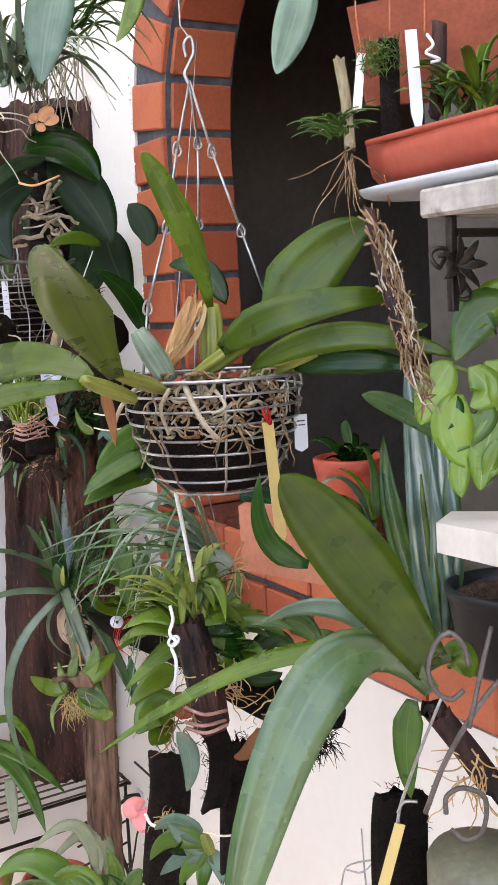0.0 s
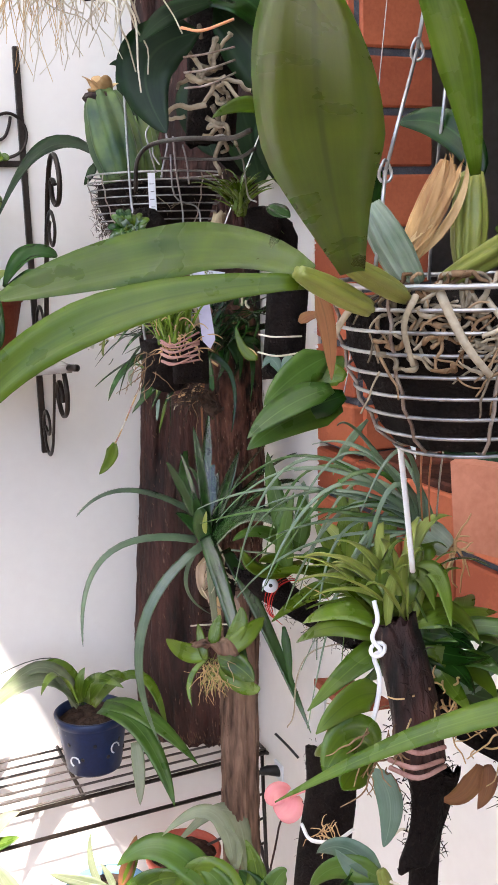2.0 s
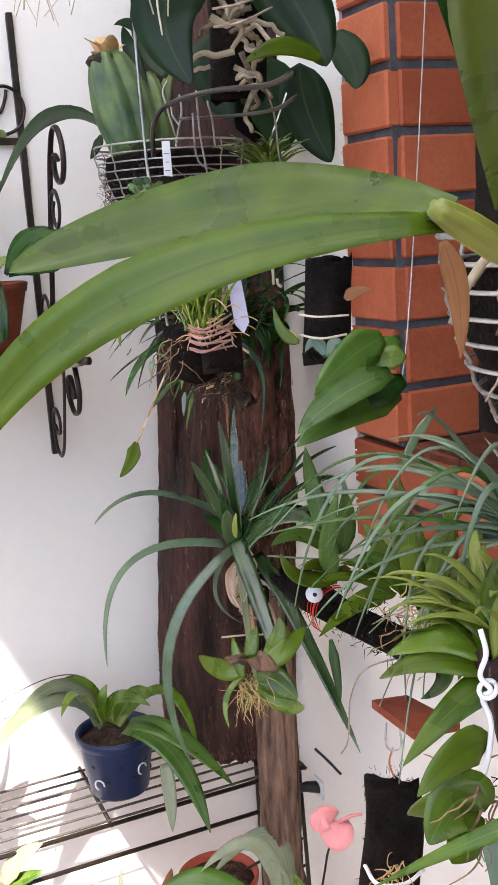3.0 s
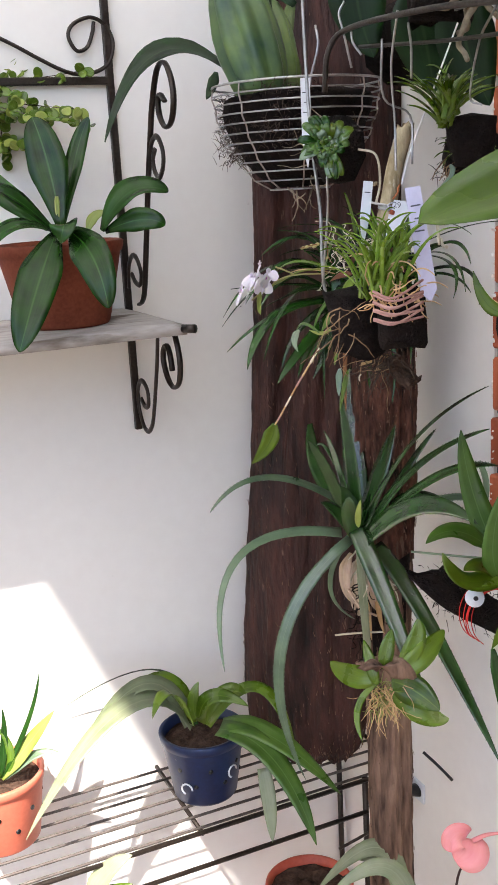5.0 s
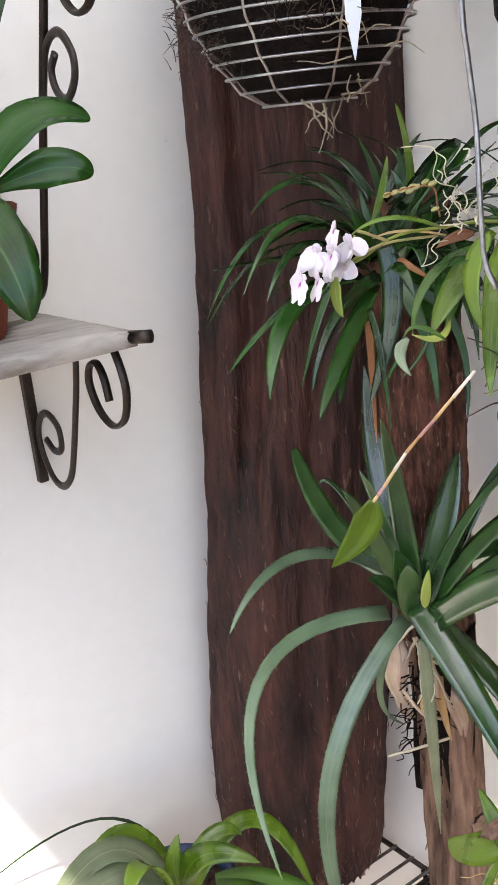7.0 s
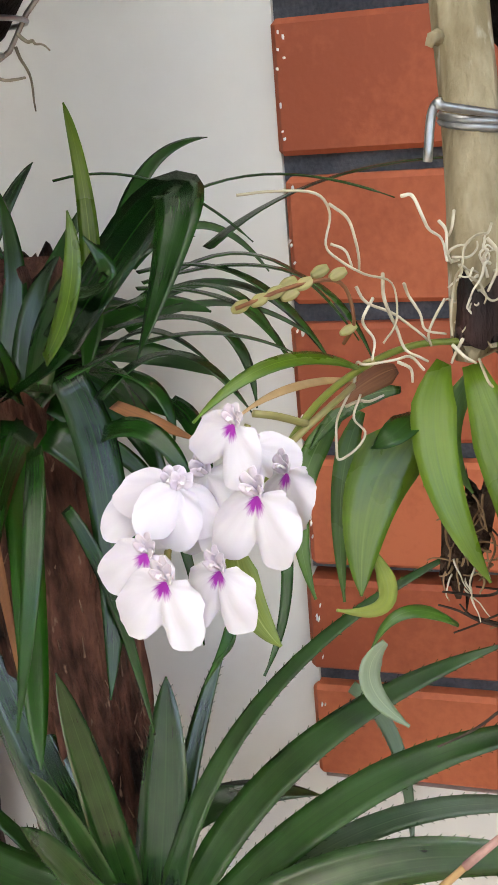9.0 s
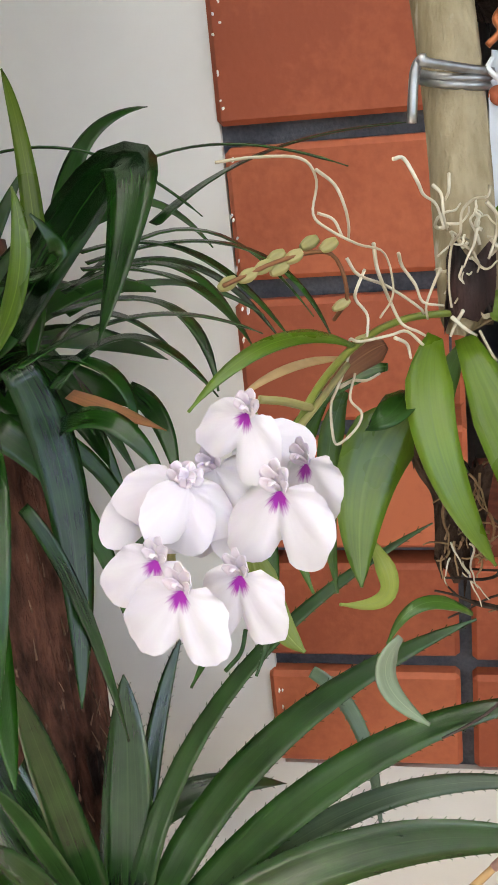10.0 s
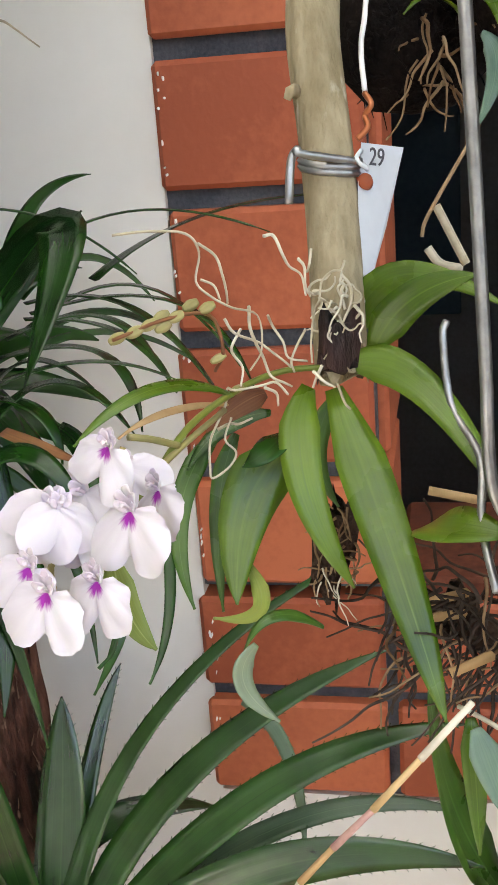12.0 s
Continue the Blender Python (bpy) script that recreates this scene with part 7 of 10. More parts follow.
def flower(mark, size, turn=0.0, roll=0.0, cleft=0.30, marked=True, wide=1.0):
    """One bloom: a broad lip of two ruffled lobes, stained magenta at its base, with small pale petals over it. It faces west, turned and rolled by some degrees."""
    mark = Vector(mark)
    face = (Matrix.Rotation(radians(turn), 3, "Z") @ Vector((-0.84, 0.38, 0.37))).normalized()
    down = (Vector((-0.05, 0, -1)) - face * face.dot(Vector((-0.05, 0, -1)))).normalized()
    side = face.cross(down).normalized()
    side = side if side.y < 0 else -side
    spin = radians(roll)
    down, side = down * math.cos(spin) + side * math.sin(spin), side * math.cos(spin) - down * math.sin(spin)
    fl = thing("orchid_flower", mark, "white orchid flower with a magenta mark on its lip" if marked else "white orchid flower seen from behind its lip", "flower", "spray of white flowers")
    n_a, n_r = 44, 9
    lip = Shape()
    odd = Vector((mark.x * 400, mark.y * 500, mark.z * 300))
    tilt = 0.10 * noise.noise(odd)
    for layer in (0, 1):
        pts, uvs = [], []
        for i in range(n_a + 1):
            a = radians(-112 + 224 * i / n_a)
            u = abs(a)
            # each lobe is longest at some 35 degrees off the middle, with a slit between the two
            reach = 1.04 * (0.80 + 0.26 * math.exp(-((u - 0.62) / 0.50) ** 2)) * (1 - cleft * math.exp(-(a / 0.13) ** 2)) * (1 - 0.60 * min(1.0, max(0.0, (u - 0.75) / 1.2)) ** 1.4)
            reach *= 1 + (tilt if a > 0 else -tilt) + 0.05 * noise.noise(Vector((a * 3.2, odd.x, odd.z))) + 0.03 * noise.noise(Vector((a * 9, odd.y, 3)))
            for k in range(n_r + 1):
                r = (k / n_r) ** 0.9
                p = down * (math.cos(a) * reach * r) + side * (math.sin(a) * reach * r * 1.12 * wide)
                # a shallow gutter down the middle, lobes nearly flat, wavy rims
                lift = 0.05 * math.sin(math.pi * r) - 0.07 * r * r * math.sin(u) ** 2 - 0.09 * math.exp(-(a / 0.22) ** 2) * r
                lift += 0.13 * r * r * noise.noise(Vector((a * 2.6, r * 1.5, odd.z))) + 0.05 * r ** 3 * noise.noise(Vector((a * 7, r * 3, odd.x)))
                pts.append(mark + p * size + face * (size * lift - (0.00025 if layer else 0)))
                uvs.append((0.5 + a / 4, r if marked else 0.5 + r / 2))
        m = n_r + 1
        faces = [(i * m + k, i * m + k + 1, (i + 1) * m + k + 1, (i + 1) * m + k) for i in range(n_a) for k in range(n_r)]
        lip.add(pts, faces if not layer else [f[::-1] for f in faces], uvs)
    part("lip", lip, PETAL, fl)
    part("column", leaf_shape(mark - face * size * 0.02 - down * size * 0.02, mark - down * size * 0.10 + face * size * 0.14, mark - down * size * 0.05 + face * size * 0.22, size * 0.13, face, "oval", 0.3, 0.0007, 6, 4), PINKPETAL, fl, "pale pink column over the lip")
    for a, q, w in ((2.6, 0.36, 0.26), (-2.6, 0.36, 0.26), (3.14, 0.42, 0.24), (2.1, 0.26, 0.18), (-2.1, 0.26, 0.18)):
        d = (down * math.cos(a) + side * math.sin(a)).normalized()
        part("petal", leaf_shape(mark - face * size * 0.05, mark + d * size * q * 0.55 + face * size * 0.05, mark + d * size * q + face * size * 0.16, size * w, face - d * 0.4, "tongue", 0.35, 0.0004, 8, 4, 0.10), PINKPETAL, fl)
    return fl


flower((-0.3100, -0.0030, 1.2913), 0.0104, 0, -20)
flower((-0.3179, -0.0088, 1.2806), 0.0126, -6, 6, 0.36)
flower((-0.3078, -0.0118, 1.2810), 0.0108, -22, 16)
flower((-0.3218, 0.0124, 1.2700), 0.0106, 10, -16)
flower((-0.3262, 0.0074, 1.2668), 0.0120, 4, -4, 0.26)
flower((-0.3224, -0.0018, 1.2675), 0.0114, -4, 6, 0.36)
flower((-0.3130, 0.0095, 1.2800), 0.0108, 22, -30, 0.16, False)
flower((-0.3112, 0.0164, 1.2765), 0.0098, 30, -10, 0.24, False, 0.9)
flower((-0.3050, 0.0050, 1.2730), 0.0106, 12, 6, 0.2, False)
flower((-0.3070, 0.0045, 1.2800), 0.0104, 8, 24, 0.2, False)
flower((-0.3137, 0.0077, 1.2797), 0.0098, 62, -12, 0.24, False)
flower((-0.3067, 0.0005, 1.2742), 0.0104, 70, 8, 0.24, False)
flower((-0.3011, -0.0029, 1.2838), 0.0098, 58, 20, 0.24, False)
line(io, [(-0.297, 0.008, 1.266), (-0.298, 0.007, 1.271), (-0.299, 0.004, 1.274), (-0.295, -0.001, 1.286)], 0.0007, BUD, "flower_stem")
line(io, [(-0.247, -0.013, 1.279), (-0.280, -0.009, 1.280), (-0.295, -0.002, 1.275), (-0.295, 0.008, 1.268), (-0.304, 0.015, 1.263), (-0.313, 0.012, 1.259)], 0.0008, BUD, "flower_stem")
line(io, [(-0.280, -0.009, 1.281), (-0.290, -0.006, 1.286), (-0.294, -0.002, 1.288)], 0.0009, BUD, "flower_stem")
part("dark_tip", tube([(-0.328, 0.004, 1.256), (-0.328, 0.004, 1.255)], 0.0006, 8), BLACKPLASTIC, io)
line(io, [(-0.300, 0.004, 1.243), (-0.302, 0.005, 1.239), (-0.304, 0.008, 1.236)], 0.0005, BROM, "tendril")
mount = thing("bark_mount", (-0.222, -0.038, 1.234), "dark brown bark lump with fine roots below the branch", "bark")
rough_log([(-0.2165, -0.0285, 1.2445), (-0.2195, -0.0312, 1.2395), (-0.2215, -0.0345, 1.2345), (-0.2250, -0.0352, 1.2270), (-0.2300, -0.0350, 1.2195)], 0.0052, "bark_body", SOIL, mount, 61, 20, 0.8, 0, 0.7)
rough_log([(-0.2185, -0.0400, 1.2400), (-0.2215, -0.0385, 1.2330), (-0.2255, -0.0375, 1.2260)], 0.0046, "bark_knob", SOIL, mount, 64, 18, 0.8, 0, 0.7)
roots(mount, (-0.230, -0.039, 1.234), (0.004, 0.006, 0.012), 34, 0.010, 0.0004, ROOTBROWN, 62, (-0.3, 0, -0.3))
roots(mount, (-0.234, -0.037, 1.223), (0.003, 0.005, 0.005), 6, 0.012, 0.0003, ROOT, 63, (-0.3, 0, -0.6))
wt = thing("number_tag", (-0.193, -0.050, 1.340), "white plastic tag with a handwritten number tied to the branch", "plant label")
q = [Vector(p) for p in ((-0.196, -0.047, 1.341), (-0.181, -0.058, 1.338), (-0.193, -0.053, 1.317), (-0.209, -0.047, 1.297), (-0.210, -0.046, 1.297), (-0.201, -0.046, 1.330))]
nn = Vector((-0.0005, -0.0001, 0))
part("tag_body", Shape().add([p + nn for p in q] + [p - nn for p in q], [tuple(range(6)), tuple(range(11, 5, -1))] + [(i, i + 6, (i + 1) % 6 + 6, (i + 1) % 6) for i in range(6)]), TAG, wt, "", False)
# no hole is cut; a brick-coloured disc passes for one from the camera's view
part("tag_hole", tube([(-0.201, -0.048, 1.331), (-0.198, -0.048, 1.330)], 0.0021, 20), BRICK, wt, "brick-coloured disc in place of the round tag hole")
part("tie", tube(smoothline([(-0.198, -0.047, 1.339), (-0.202, -0.046, 1.337), (-0.202, -0.049, 1.334), (-0.200, -0.047, 1.336)], 4), 0.0007, 5), TAG, wt)
def lettering(body, at, right, up, size, mat, parent):
    """Raised lettering laid along right and up."""
    cu = bpy.data.curves.new("lettering", "FONT")
    cu.body, cu.size, cu.extrude = body, size, 0.0001
    ob = new("lettering", cu)
    dg = bpy.context.evaluated_depsgraph_get()
    me = bpy.data.meshes.new_from_object(ob.evaluated_get(dg))
    bpy.data.objects.remove(ob)
    r, u = Vector(right).normalized(), Vector(up).normalized()
    n = r.cross(u).normalized()
    m = Matrix((r, u, n)).transposed().to_4x4()
    m.translation = Vector(at) - base_of(parent)
    me.transform(m)
    me.materials.clear()
    me.materials.append(mat)
    o = new("lettering", me)
    o.parent = parent
    return o
lettering("29", (-0.199, -0.049, 1.335), Vector((-0.189, -0.056, 1.332)) - Vector((-0.199, -0.049, 1.334)), (0.0, -0.1, 1.0), 0.0070, INK, wt)
part("copper_twist", tube(smoothline([(-0.191, -0.048, 1.354), (-0.194, -0.050, 1.351), (-0.193, -0.048, 1.348), (-0.196, -0.049, 1.345), (-0.197, -0.046, 1.342)], 5), 0.0009, 6), COPPER, wt)
rod = thing("hanging_rods", (-0.187, -0.048, 1.364), "thin white hanging wire and a bent galvanised rod before the arch", "hanger wire")
line(rod, [(-0.189, -0.048, 1.354), (-0.184, -0.047, 1.367), (-0.177, -0.049, 1.388), (-0.130, -0.051, 1.489)], 0.0008, PLASTICWHITE, "white_wire")
line(rod, [(-0.292, -0.06, ROOF_Z), (-0.292, -0.068, 1.6), (-0.290, -0.073, 1.40), (-0.2885, -0.0745, 1.365), (-0.2865, -0.0762, 1.335), (-0.2875, -0.078, 1.30), (-0.287, -0.0792, 1.275), (-0.285, -0.084, 1.262)], 0.0014, WIRE, "rod")
line(rod, [(-0.275, -0.081, 1.242), (-0.261, -0.078, 1.253), (-0.246, -0.078, 1.265), (-0.233, -0.071, 1.275), (-0.228, -0.069, 1.292), (-0.226, -0.070, 1.296)], 0.0011, WIRE, "rod")
line(rod, [(-0.165, -0.067, 1.319), (-0.167, -0.072, 1.309), (-0.169, -0.076, 1.301)], 0.0014, ROOT, "cut_wire")
line(rod, [(-0.159, -0.064, 1.305), (-0.160, -0.068, 1.300), (-0.160, -0.075, 1.298)], 0.0015, ROOT, "cut_wire")
line(rod, [(-0.177, -0.077, 1.338), (-0.187, -0.065, 1.319), (-0.189, -0.063, 1.313)], 0.0006, ROOTBROWN, "thin_wire")
mos = thing("moss_ball", (-0.138, -0.058, 1.371), "black moss ball with straw-coloured roots hanging in the arch", "moss")
part("moss_body", lathe([(0, -0.03), (0.014, -0.028), (0.024, -0.015), (0.026, 0.0), (0.022, 0.016), (0.01, 0.026), (0, 0.028)], 24, (-0.120, -0.059, 1.375), 0.35, 7), FIBRE, mos)
part("bristles", fuzz(Shape(), (-0.131, -0.060, 1.372), (0.02, 0.02, 0.022), 260, 0.01, 0.0004, 66), FIBRE, mos)
roots(mos, (-0.148, -0.069, 1.364), (0.006, 0.008, 0.012), 18, 0.022, 0.0006, ROOTBROWN, 67, (-0.2, -0.2, -0.5))
tuft(mos, (-0.142, -0.079, 1.375), 14, 0.03, 0.006, FRESH, 68, (0, 0, 0.5), 0.6, "lance")
fr = thing("root_mass", (-0.225, -0.075, 1.203), "tangled brown root mass with a jointed pinkish cane", "roots")
rough_log([(-0.215, -0.070, 1.204), (-0.215, -0.079, 1.197), (-0.215, -0.097, 1.186)], 0.0102, "root_core", SOIL, fr, 71, 16, 0.8, 0, 0.5)
roots(fr, (-0.229, -0.073, 1.207), (0.012, 0.018, 0.014), 80, 0.032, 0.0006, COIR, 72, (-0.5, 0.5, -0.2))
roots(fr, (-0.231, -0.073, 1.208), (0.012, 0.018, 0.012), 14, 0.03, 0.0005, ROOTBROWN, 75, (-0.5, 0.5, -0.2))
for k, (p0, p1) in enumerate((((-0.226, -0.057, 1.211), (-0.221, -0.076, 1.214)), ((-0.227, -0.057, 1.207), (-0.223, -0.075, 1.208)), ((-0.248, -0.070, 1.203), (-0.244, -0.082, 1.207)), ((-0.204, -0.064, 1.239), (-0.202, -0.079, 1.235)))):
    part("straw", plate(p0, p1, 0.0028, (-1, 0, 0.2), 0.0005, 0.05), STRAW, fr)
cane = smoothline([(-0.292, -0.075, 1.223), (-0.297, -0.052, 1.196), (-0.300, -0.034, 1.176), (-0.306, -0.022, 1.156), (-0.309, -0.016, 1.147)], 2)
for k, (a, b) in enumerate(zip(cane, cane[1:])):
    part("cane_joint", tube([a, (Vector(a) + Vector(b)) / 2, b], 0.0008, 8, 0.0010), (ROOT, STRAW, PINKTWINE, STRAW)[k % 4], fr)
leaf(fr, (-0.309, -0.016, 1.148), (-0.312, -0.008, 1.128), (-0.325, 0.004, 1.108), 0.017, (-0.7, -0.7, 0.2), OLIVE, "lance", 0.5, "cane_leaf")
line(fr, [(-0.250, -0.072, 1.194), (-0.255, -0.078, 1.194), (-0.259, -0.085, 1.192)], 0.0007, ROOT, "root")

# ---- in and round the far basket ----
tag((-0.2215, 0.0655, 1.456), (-0.2195, 0.070, 1.374), 0.0095, (-0.6, -0.8, 0.05), TAG, "long white plastic label clipped to the wire basket", 4, 0.3)
part("coir", fuzz(fuzz(Shape(), (-0.225, 0.10, 1.425), (0.028, 0.028, 0.03), 420, 0.011, 0.0004, 81, 0.1), (-0.247, 0.175, 1.415), (0.012, 0.03, 0.034), 620, 0.011, 0.0004, 82, 0.1), COIR, far, "frayed coir at the basket rim")
roots(far, (-0.205, 0.075, 1.40), (0.03, 0.012, 0.04), 16, 0.03, 0.0005, ROOTGREY, 83, (-0.1, -0.2, -0.2))
roots(far, (-0.20, 0.115, 1.353), (0.015, 0.015, 0.004), 8, 0.03, 0.0008, ROOTGREY, 84, (0, -0.2, -0.9))
line(far, [(-0.186, 0.107, 1.509), (-0.187, 0.101, 1.489), (-0.194, 0.107, 1.456), (-0.196, 0.101, 1.427)], 0.0013, WIRE, "hanger")
db = thing("dark_bulb_orchid", (-0.239, 0.139, 1.454), "orchid with swollen blue-green striped bulbs in the far basket", "orchid")
bulb(db, (-0.231, 0.134, 1.446), (-0.249, 0.166, 1.558), 0.0336, DARKBULB, "pseudobulb", 8, 0.45)
bulb(db, (-0.191, 0.173, 1.445), (-0.198, 0.197, 1.542), 0.0252, DARKBULB, "pseudobulb", 8, 0.45)
part("dark_band", ring((-0.250, 0.166, 1.554), 0.0175, 0.0060, 16), BARK, db)
tuft(db, (-0.249, 0.166, 1.553), 14, 0.036, 0.018, STRAW, 85, (0, 0, 1.0), 0.1, "lance", 0.008, "dry_sheath")
leaf(db, (-0.238, 0.210, 1.480), (-0.303, 0.248, 1.500), (-0.386, 0.186, 1.410), 0.0290, (-0.24, -0.56, 0.79), PHAL, "lance", 0.3, wave=0.10)
leaf(db, (-0.211, 0.182, 1.458), (-0.228, 0.191, 1.505), (-0.258, 0.195, 1.554), 0.0320, (-0.38, -0.89, 0.25), DEEP, "lance")
leaf(db, (-0.214, 0.171, 1.457), (-0.214, 0.183, 1.498), (-0.210, 0.196, 1.550), 0.0246, (-0.38, -0.89, 0.25), MIDGREEN, "lance")
leaf(db, (-0.249, 0.214, 1.478), (-0.260, 0.203, 1.461), (-0.271, 0.193, 1.449), 0.0119, (-0.38, -0.89, 0.25), PHAL, "lance")
leaf(db, (-0.197, 0.185, 1.453), (-0.177, 0.202, 1.501), (-0.149, 0.218, 1.560), 0.0253, (-0.38, -0.89, 0.25), DARKBULB, "lance")
leaf(db, (-0.203, 0.172, 1.518), (-0.212, 0.186, 1.567), (-0.220, 0.185, 1.596), 0.0207, (-0.36, -0.91, 0.20), PHAL, "lance")
leaf(db, (-0.174, 0.170, 1.564), (-0.201, 0.189, 1.596), (-0.229, 0.189, 1.598), 0.0179, (-0.36, -0.91, 0.20), PHAL, "lance")
leaf(db, (-0.177, 0.166, 1.537), (-0.195, 0.192, 1.574), (-0.201, 0.205, 1.622), 0.0180, (-0.36, -0.91, 0.20), PHAL, "lance")

phal = thing("moth_orchid", (-0.249, -0.225, 1.581), "moth orchid with large dark drooping leaves mounted upside on bark", "orchid")
leaf(phal, (-0.2711, -0.1994, 1.5963), (-0.2252, -0.2183, 1.5968), (-0.1897, -0.2296, 1.5597), 0.0560, (-0.35, -0.75, 0.55), DEEP, "oval", 0.25)
leaf(phal, (-0.2407, -0.1987, 1.5891), (-0.2001, -0.2103, 1.5439), (-0.1749, -0.2202, 1.4881), 0.0600, (-0.44, -0.88, 0.19), PHAL, "oval", 0.25)
leaf(phal, (-0.275, -0.251, 1.556), (-0.324, -0.244, 1.529), (-0.315, -0.261, 1.469), 0.0537, (-0.44, -0.88, 0.19), PHAL, "oval")
leaf(phal, (-0.259, -0.242, 1.584), (-0.307, -0.266, 1.567), (-0.341, -0.278, 1.541), 0.0195, (-0.44, -0.88, 0.19), PHAL, "oval")
tuft(phal, (-0.3168, -0.1722, 1.7156), 26, 0.085, 0.0075, GREYBROM, 331, (-0.2, -0.2, 0.1), 0.7, "blade", 0.010)
tuft(phal, (-0.2867, -0.1755, 1.6989), 20, 0.070, 0.0100, GREYBROM, 332, (0.1, -0.3, 0.0), 0.8, "blade", 0.010)
roots(phal, (-0.2398, -0.1997, 1.7233), (0.02, 0.01, 0.01), 20, 0.10, 0.0013, ROOTGREY, 333, (0, -0.1, -1.6), 0.25)
roots(phal, (-0.2106, -0.2110, 1.7195), (0.02, 0.01, 0.01), 18, 0.09, 0.0011, ROOT, 334, (0.1, -0.1, -1.6), 0.25)
leaf(phal, (-0.224, -0.305, 1.478), (-0.257, -0.309, 1.488), (-0.293, -0.316, 1.476), 0.0149, (-0.44, -0.88, 0.19), OLIVE, "oval")
leaf(phal, (-0.211, -0.247, 1.406), (-0.208, -0.261, 1.399), (-0.204, -0.276, 1.393), 0.0185, (-0.29, -0.57, 0.77), DEEP, "oval")
leaf(phal, (-0.081, 0.012, 1.528), (-0.072, 0.018, 1.481), (-0.048, 0.012, 1.423), 0.0573, (-0.44, -0.87, 0.24), PHAL, "oval")
leaf(phal, (-0.109, 0.053, 1.538), (-0.094, 0.056, 1.496), (-0.081, 0.057, 1.440), 0.0642, (-0.44, -0.87, 0.24), PHAL, "oval")
leaf(phal, (-0.046, 0.004, 1.559), (-0.031, -0.013, 1.526), (-0.033, -0.021, 1.496), 0.0393, (-0.44, -0.87, 0.24), PHAL, "oval")
leaf(phal, (-0.135, 0.098, 1.572), (-0.141, 0.102, 1.534), (-0.129, 0.092, 1.477), 0.0589, (-0.44, -0.87, 0.24), PHAL, "oval")
rough_log([(-0.248, -0.193, 1.466), (-0.232, -0.165, 1.524), (-0.219, -0.136, 1.584), (-0.195, -0.110, 1.659)], 0.0253, "bark_body", FIBRE, phal, 87, 18, 0.7)
rnd = random.Random(9)
for k in range(22):
    p = Vector((-0.264, -0.230, 1.519)) + Vector((rnd.uniform(-0.022, 0.022), rnd.uniform(-0.01, 0.01), rnd.uniform(-0.045, 0.04)))
    part("aerial_root", tube(smoothline(squiggle(p, (rnd.uniform(-1, 1), -0.3, rnd.uniform(-1.4, 0.6)), rnd.uniform(0.03, 0.065), rnd, 0.9, 0.1, 7), 3), rnd.uniform(0.0018, 0.003), 6, 0.0018), ROOTGREY, phal)
for k in range(4):
    line(phal, [(-0.320, -0.322, 1.545), (-0.307, -0.335, 1.541), (-0.277, -0.330, 1.552)], 0.0013, ORANGE, "twine") if k == 0 else line(phal, [Vector((-0.320, -0.324, 1.534)) - Vector((0, 0, 0.012 * k)), Vector((-0.305, -0.337, 1.535)) - Vector((0, 0, 0.012 * k)), Vector((-0.278, -0.333, 1.540)) - Vector((0, 0, 0.010 * k))], 0.0009, RUSTWIRE, "twine")
blo = thing("orange_bloom", (-0.248, -0.216, 1.625), "wilted orange flower among the dark leaves", "flower")
leaf(blo, (-0.253, -0.212, 1.630), (-0.256, -0.209, 1.634), (-0.261, -0.209, 1.627), 0.0121, (-0.44, -0.88, 0.19), ORANGE, "round")
leaf(blo, (-0.250, -0.214, 1.629), (-0.243, -0.215, 1.639), (-0.235, -0.219, 1.639), 0.0157, (-0.44, -0.88, 0.19), ORANGE, "round")
leaf(blo, (-0.247, -0.215, 1.629), (-0.239, -0.219, 1.631), (-0.231, -0.223, 1.631), 0.0145, (-0.44, -0.88, 0.19), ORANGE, "round")
leaf(blo, (-0.252, -0.213, 1.628), (-0.251, -0.215, 1.623), (-0.246, -0.217, 1.622), 0.0121, (-0.44, -0.88, 0.19), ORANGE, "round")

# ---- wire ring with hooks and the little mounted plants on it ----
wr = thing("wire_ring", (-0.282, -0.215, 1.466), "bent wire ring with hooks holding small mounted plants", "hanger wire")
line(wr, [(-0.299, -0.113, 1.427), (-0.297, -0.118, 1.457), (-0.285, -0.131, 1.471), (-0.291, -0.245, 1.466), (-0.285, -0.331, 1.458), (-0.281, -0.367, 1.461)], 0.0022, IRON, "ring")
line(wr, [(-0.276, -0.128, 1.458), (-0.264, -0.217, 1.450), (-0.269, -0.309, 1.444), (-0.267, -0.343, 1.449)], 0.0016, IRON, "ring")
for pts in ([(-0.287, -0.199, 1.472), (-0.274, -0.169, 1.439), (-0.266, -0.160, 1.401), (-0.271, -0.168, 1.366)], [(-0.276, -0.195, 1.465), (-0.271, -0.191, 1.449), (-0.268, -0.186, 1.429)], [(-0.277, -0.162, 1.459), (-0.271, -0.153, 1.419), (-0.244, -0.147, 1.406), (-0.248, -0.155, 1.370)],
            [(-0.285, -0.132, 1.468), (-0.285, -0.134, 1.460), (-0.281, -0.139, 1.451)], [(-0.265, -0.235, 1.467), (-0.267, -0.281, 1.465), (-0.215, -0.195, 1.454), (-0.189, -0.148, 1.419), (-0.182, -0.154, 1.412)],
            [(-0.281, -0.116, 1.492), (-0.286, -0.116, 1.483), (-0.285, -0.120, 1.470), (-0.278, -0.119, 1.444)], [(-0.312, -0.136, 1.364), (-0.306, -0.124, 1.337), (-0.303, -0.106, 1.280)]):
    line(wr, pts, 0.0009, WIRE, "hook")
ro = thing("rosette_plant", (-0.309, -0.135, 1.389), "small silvery green rosette plant on a dark mount", "succulent")
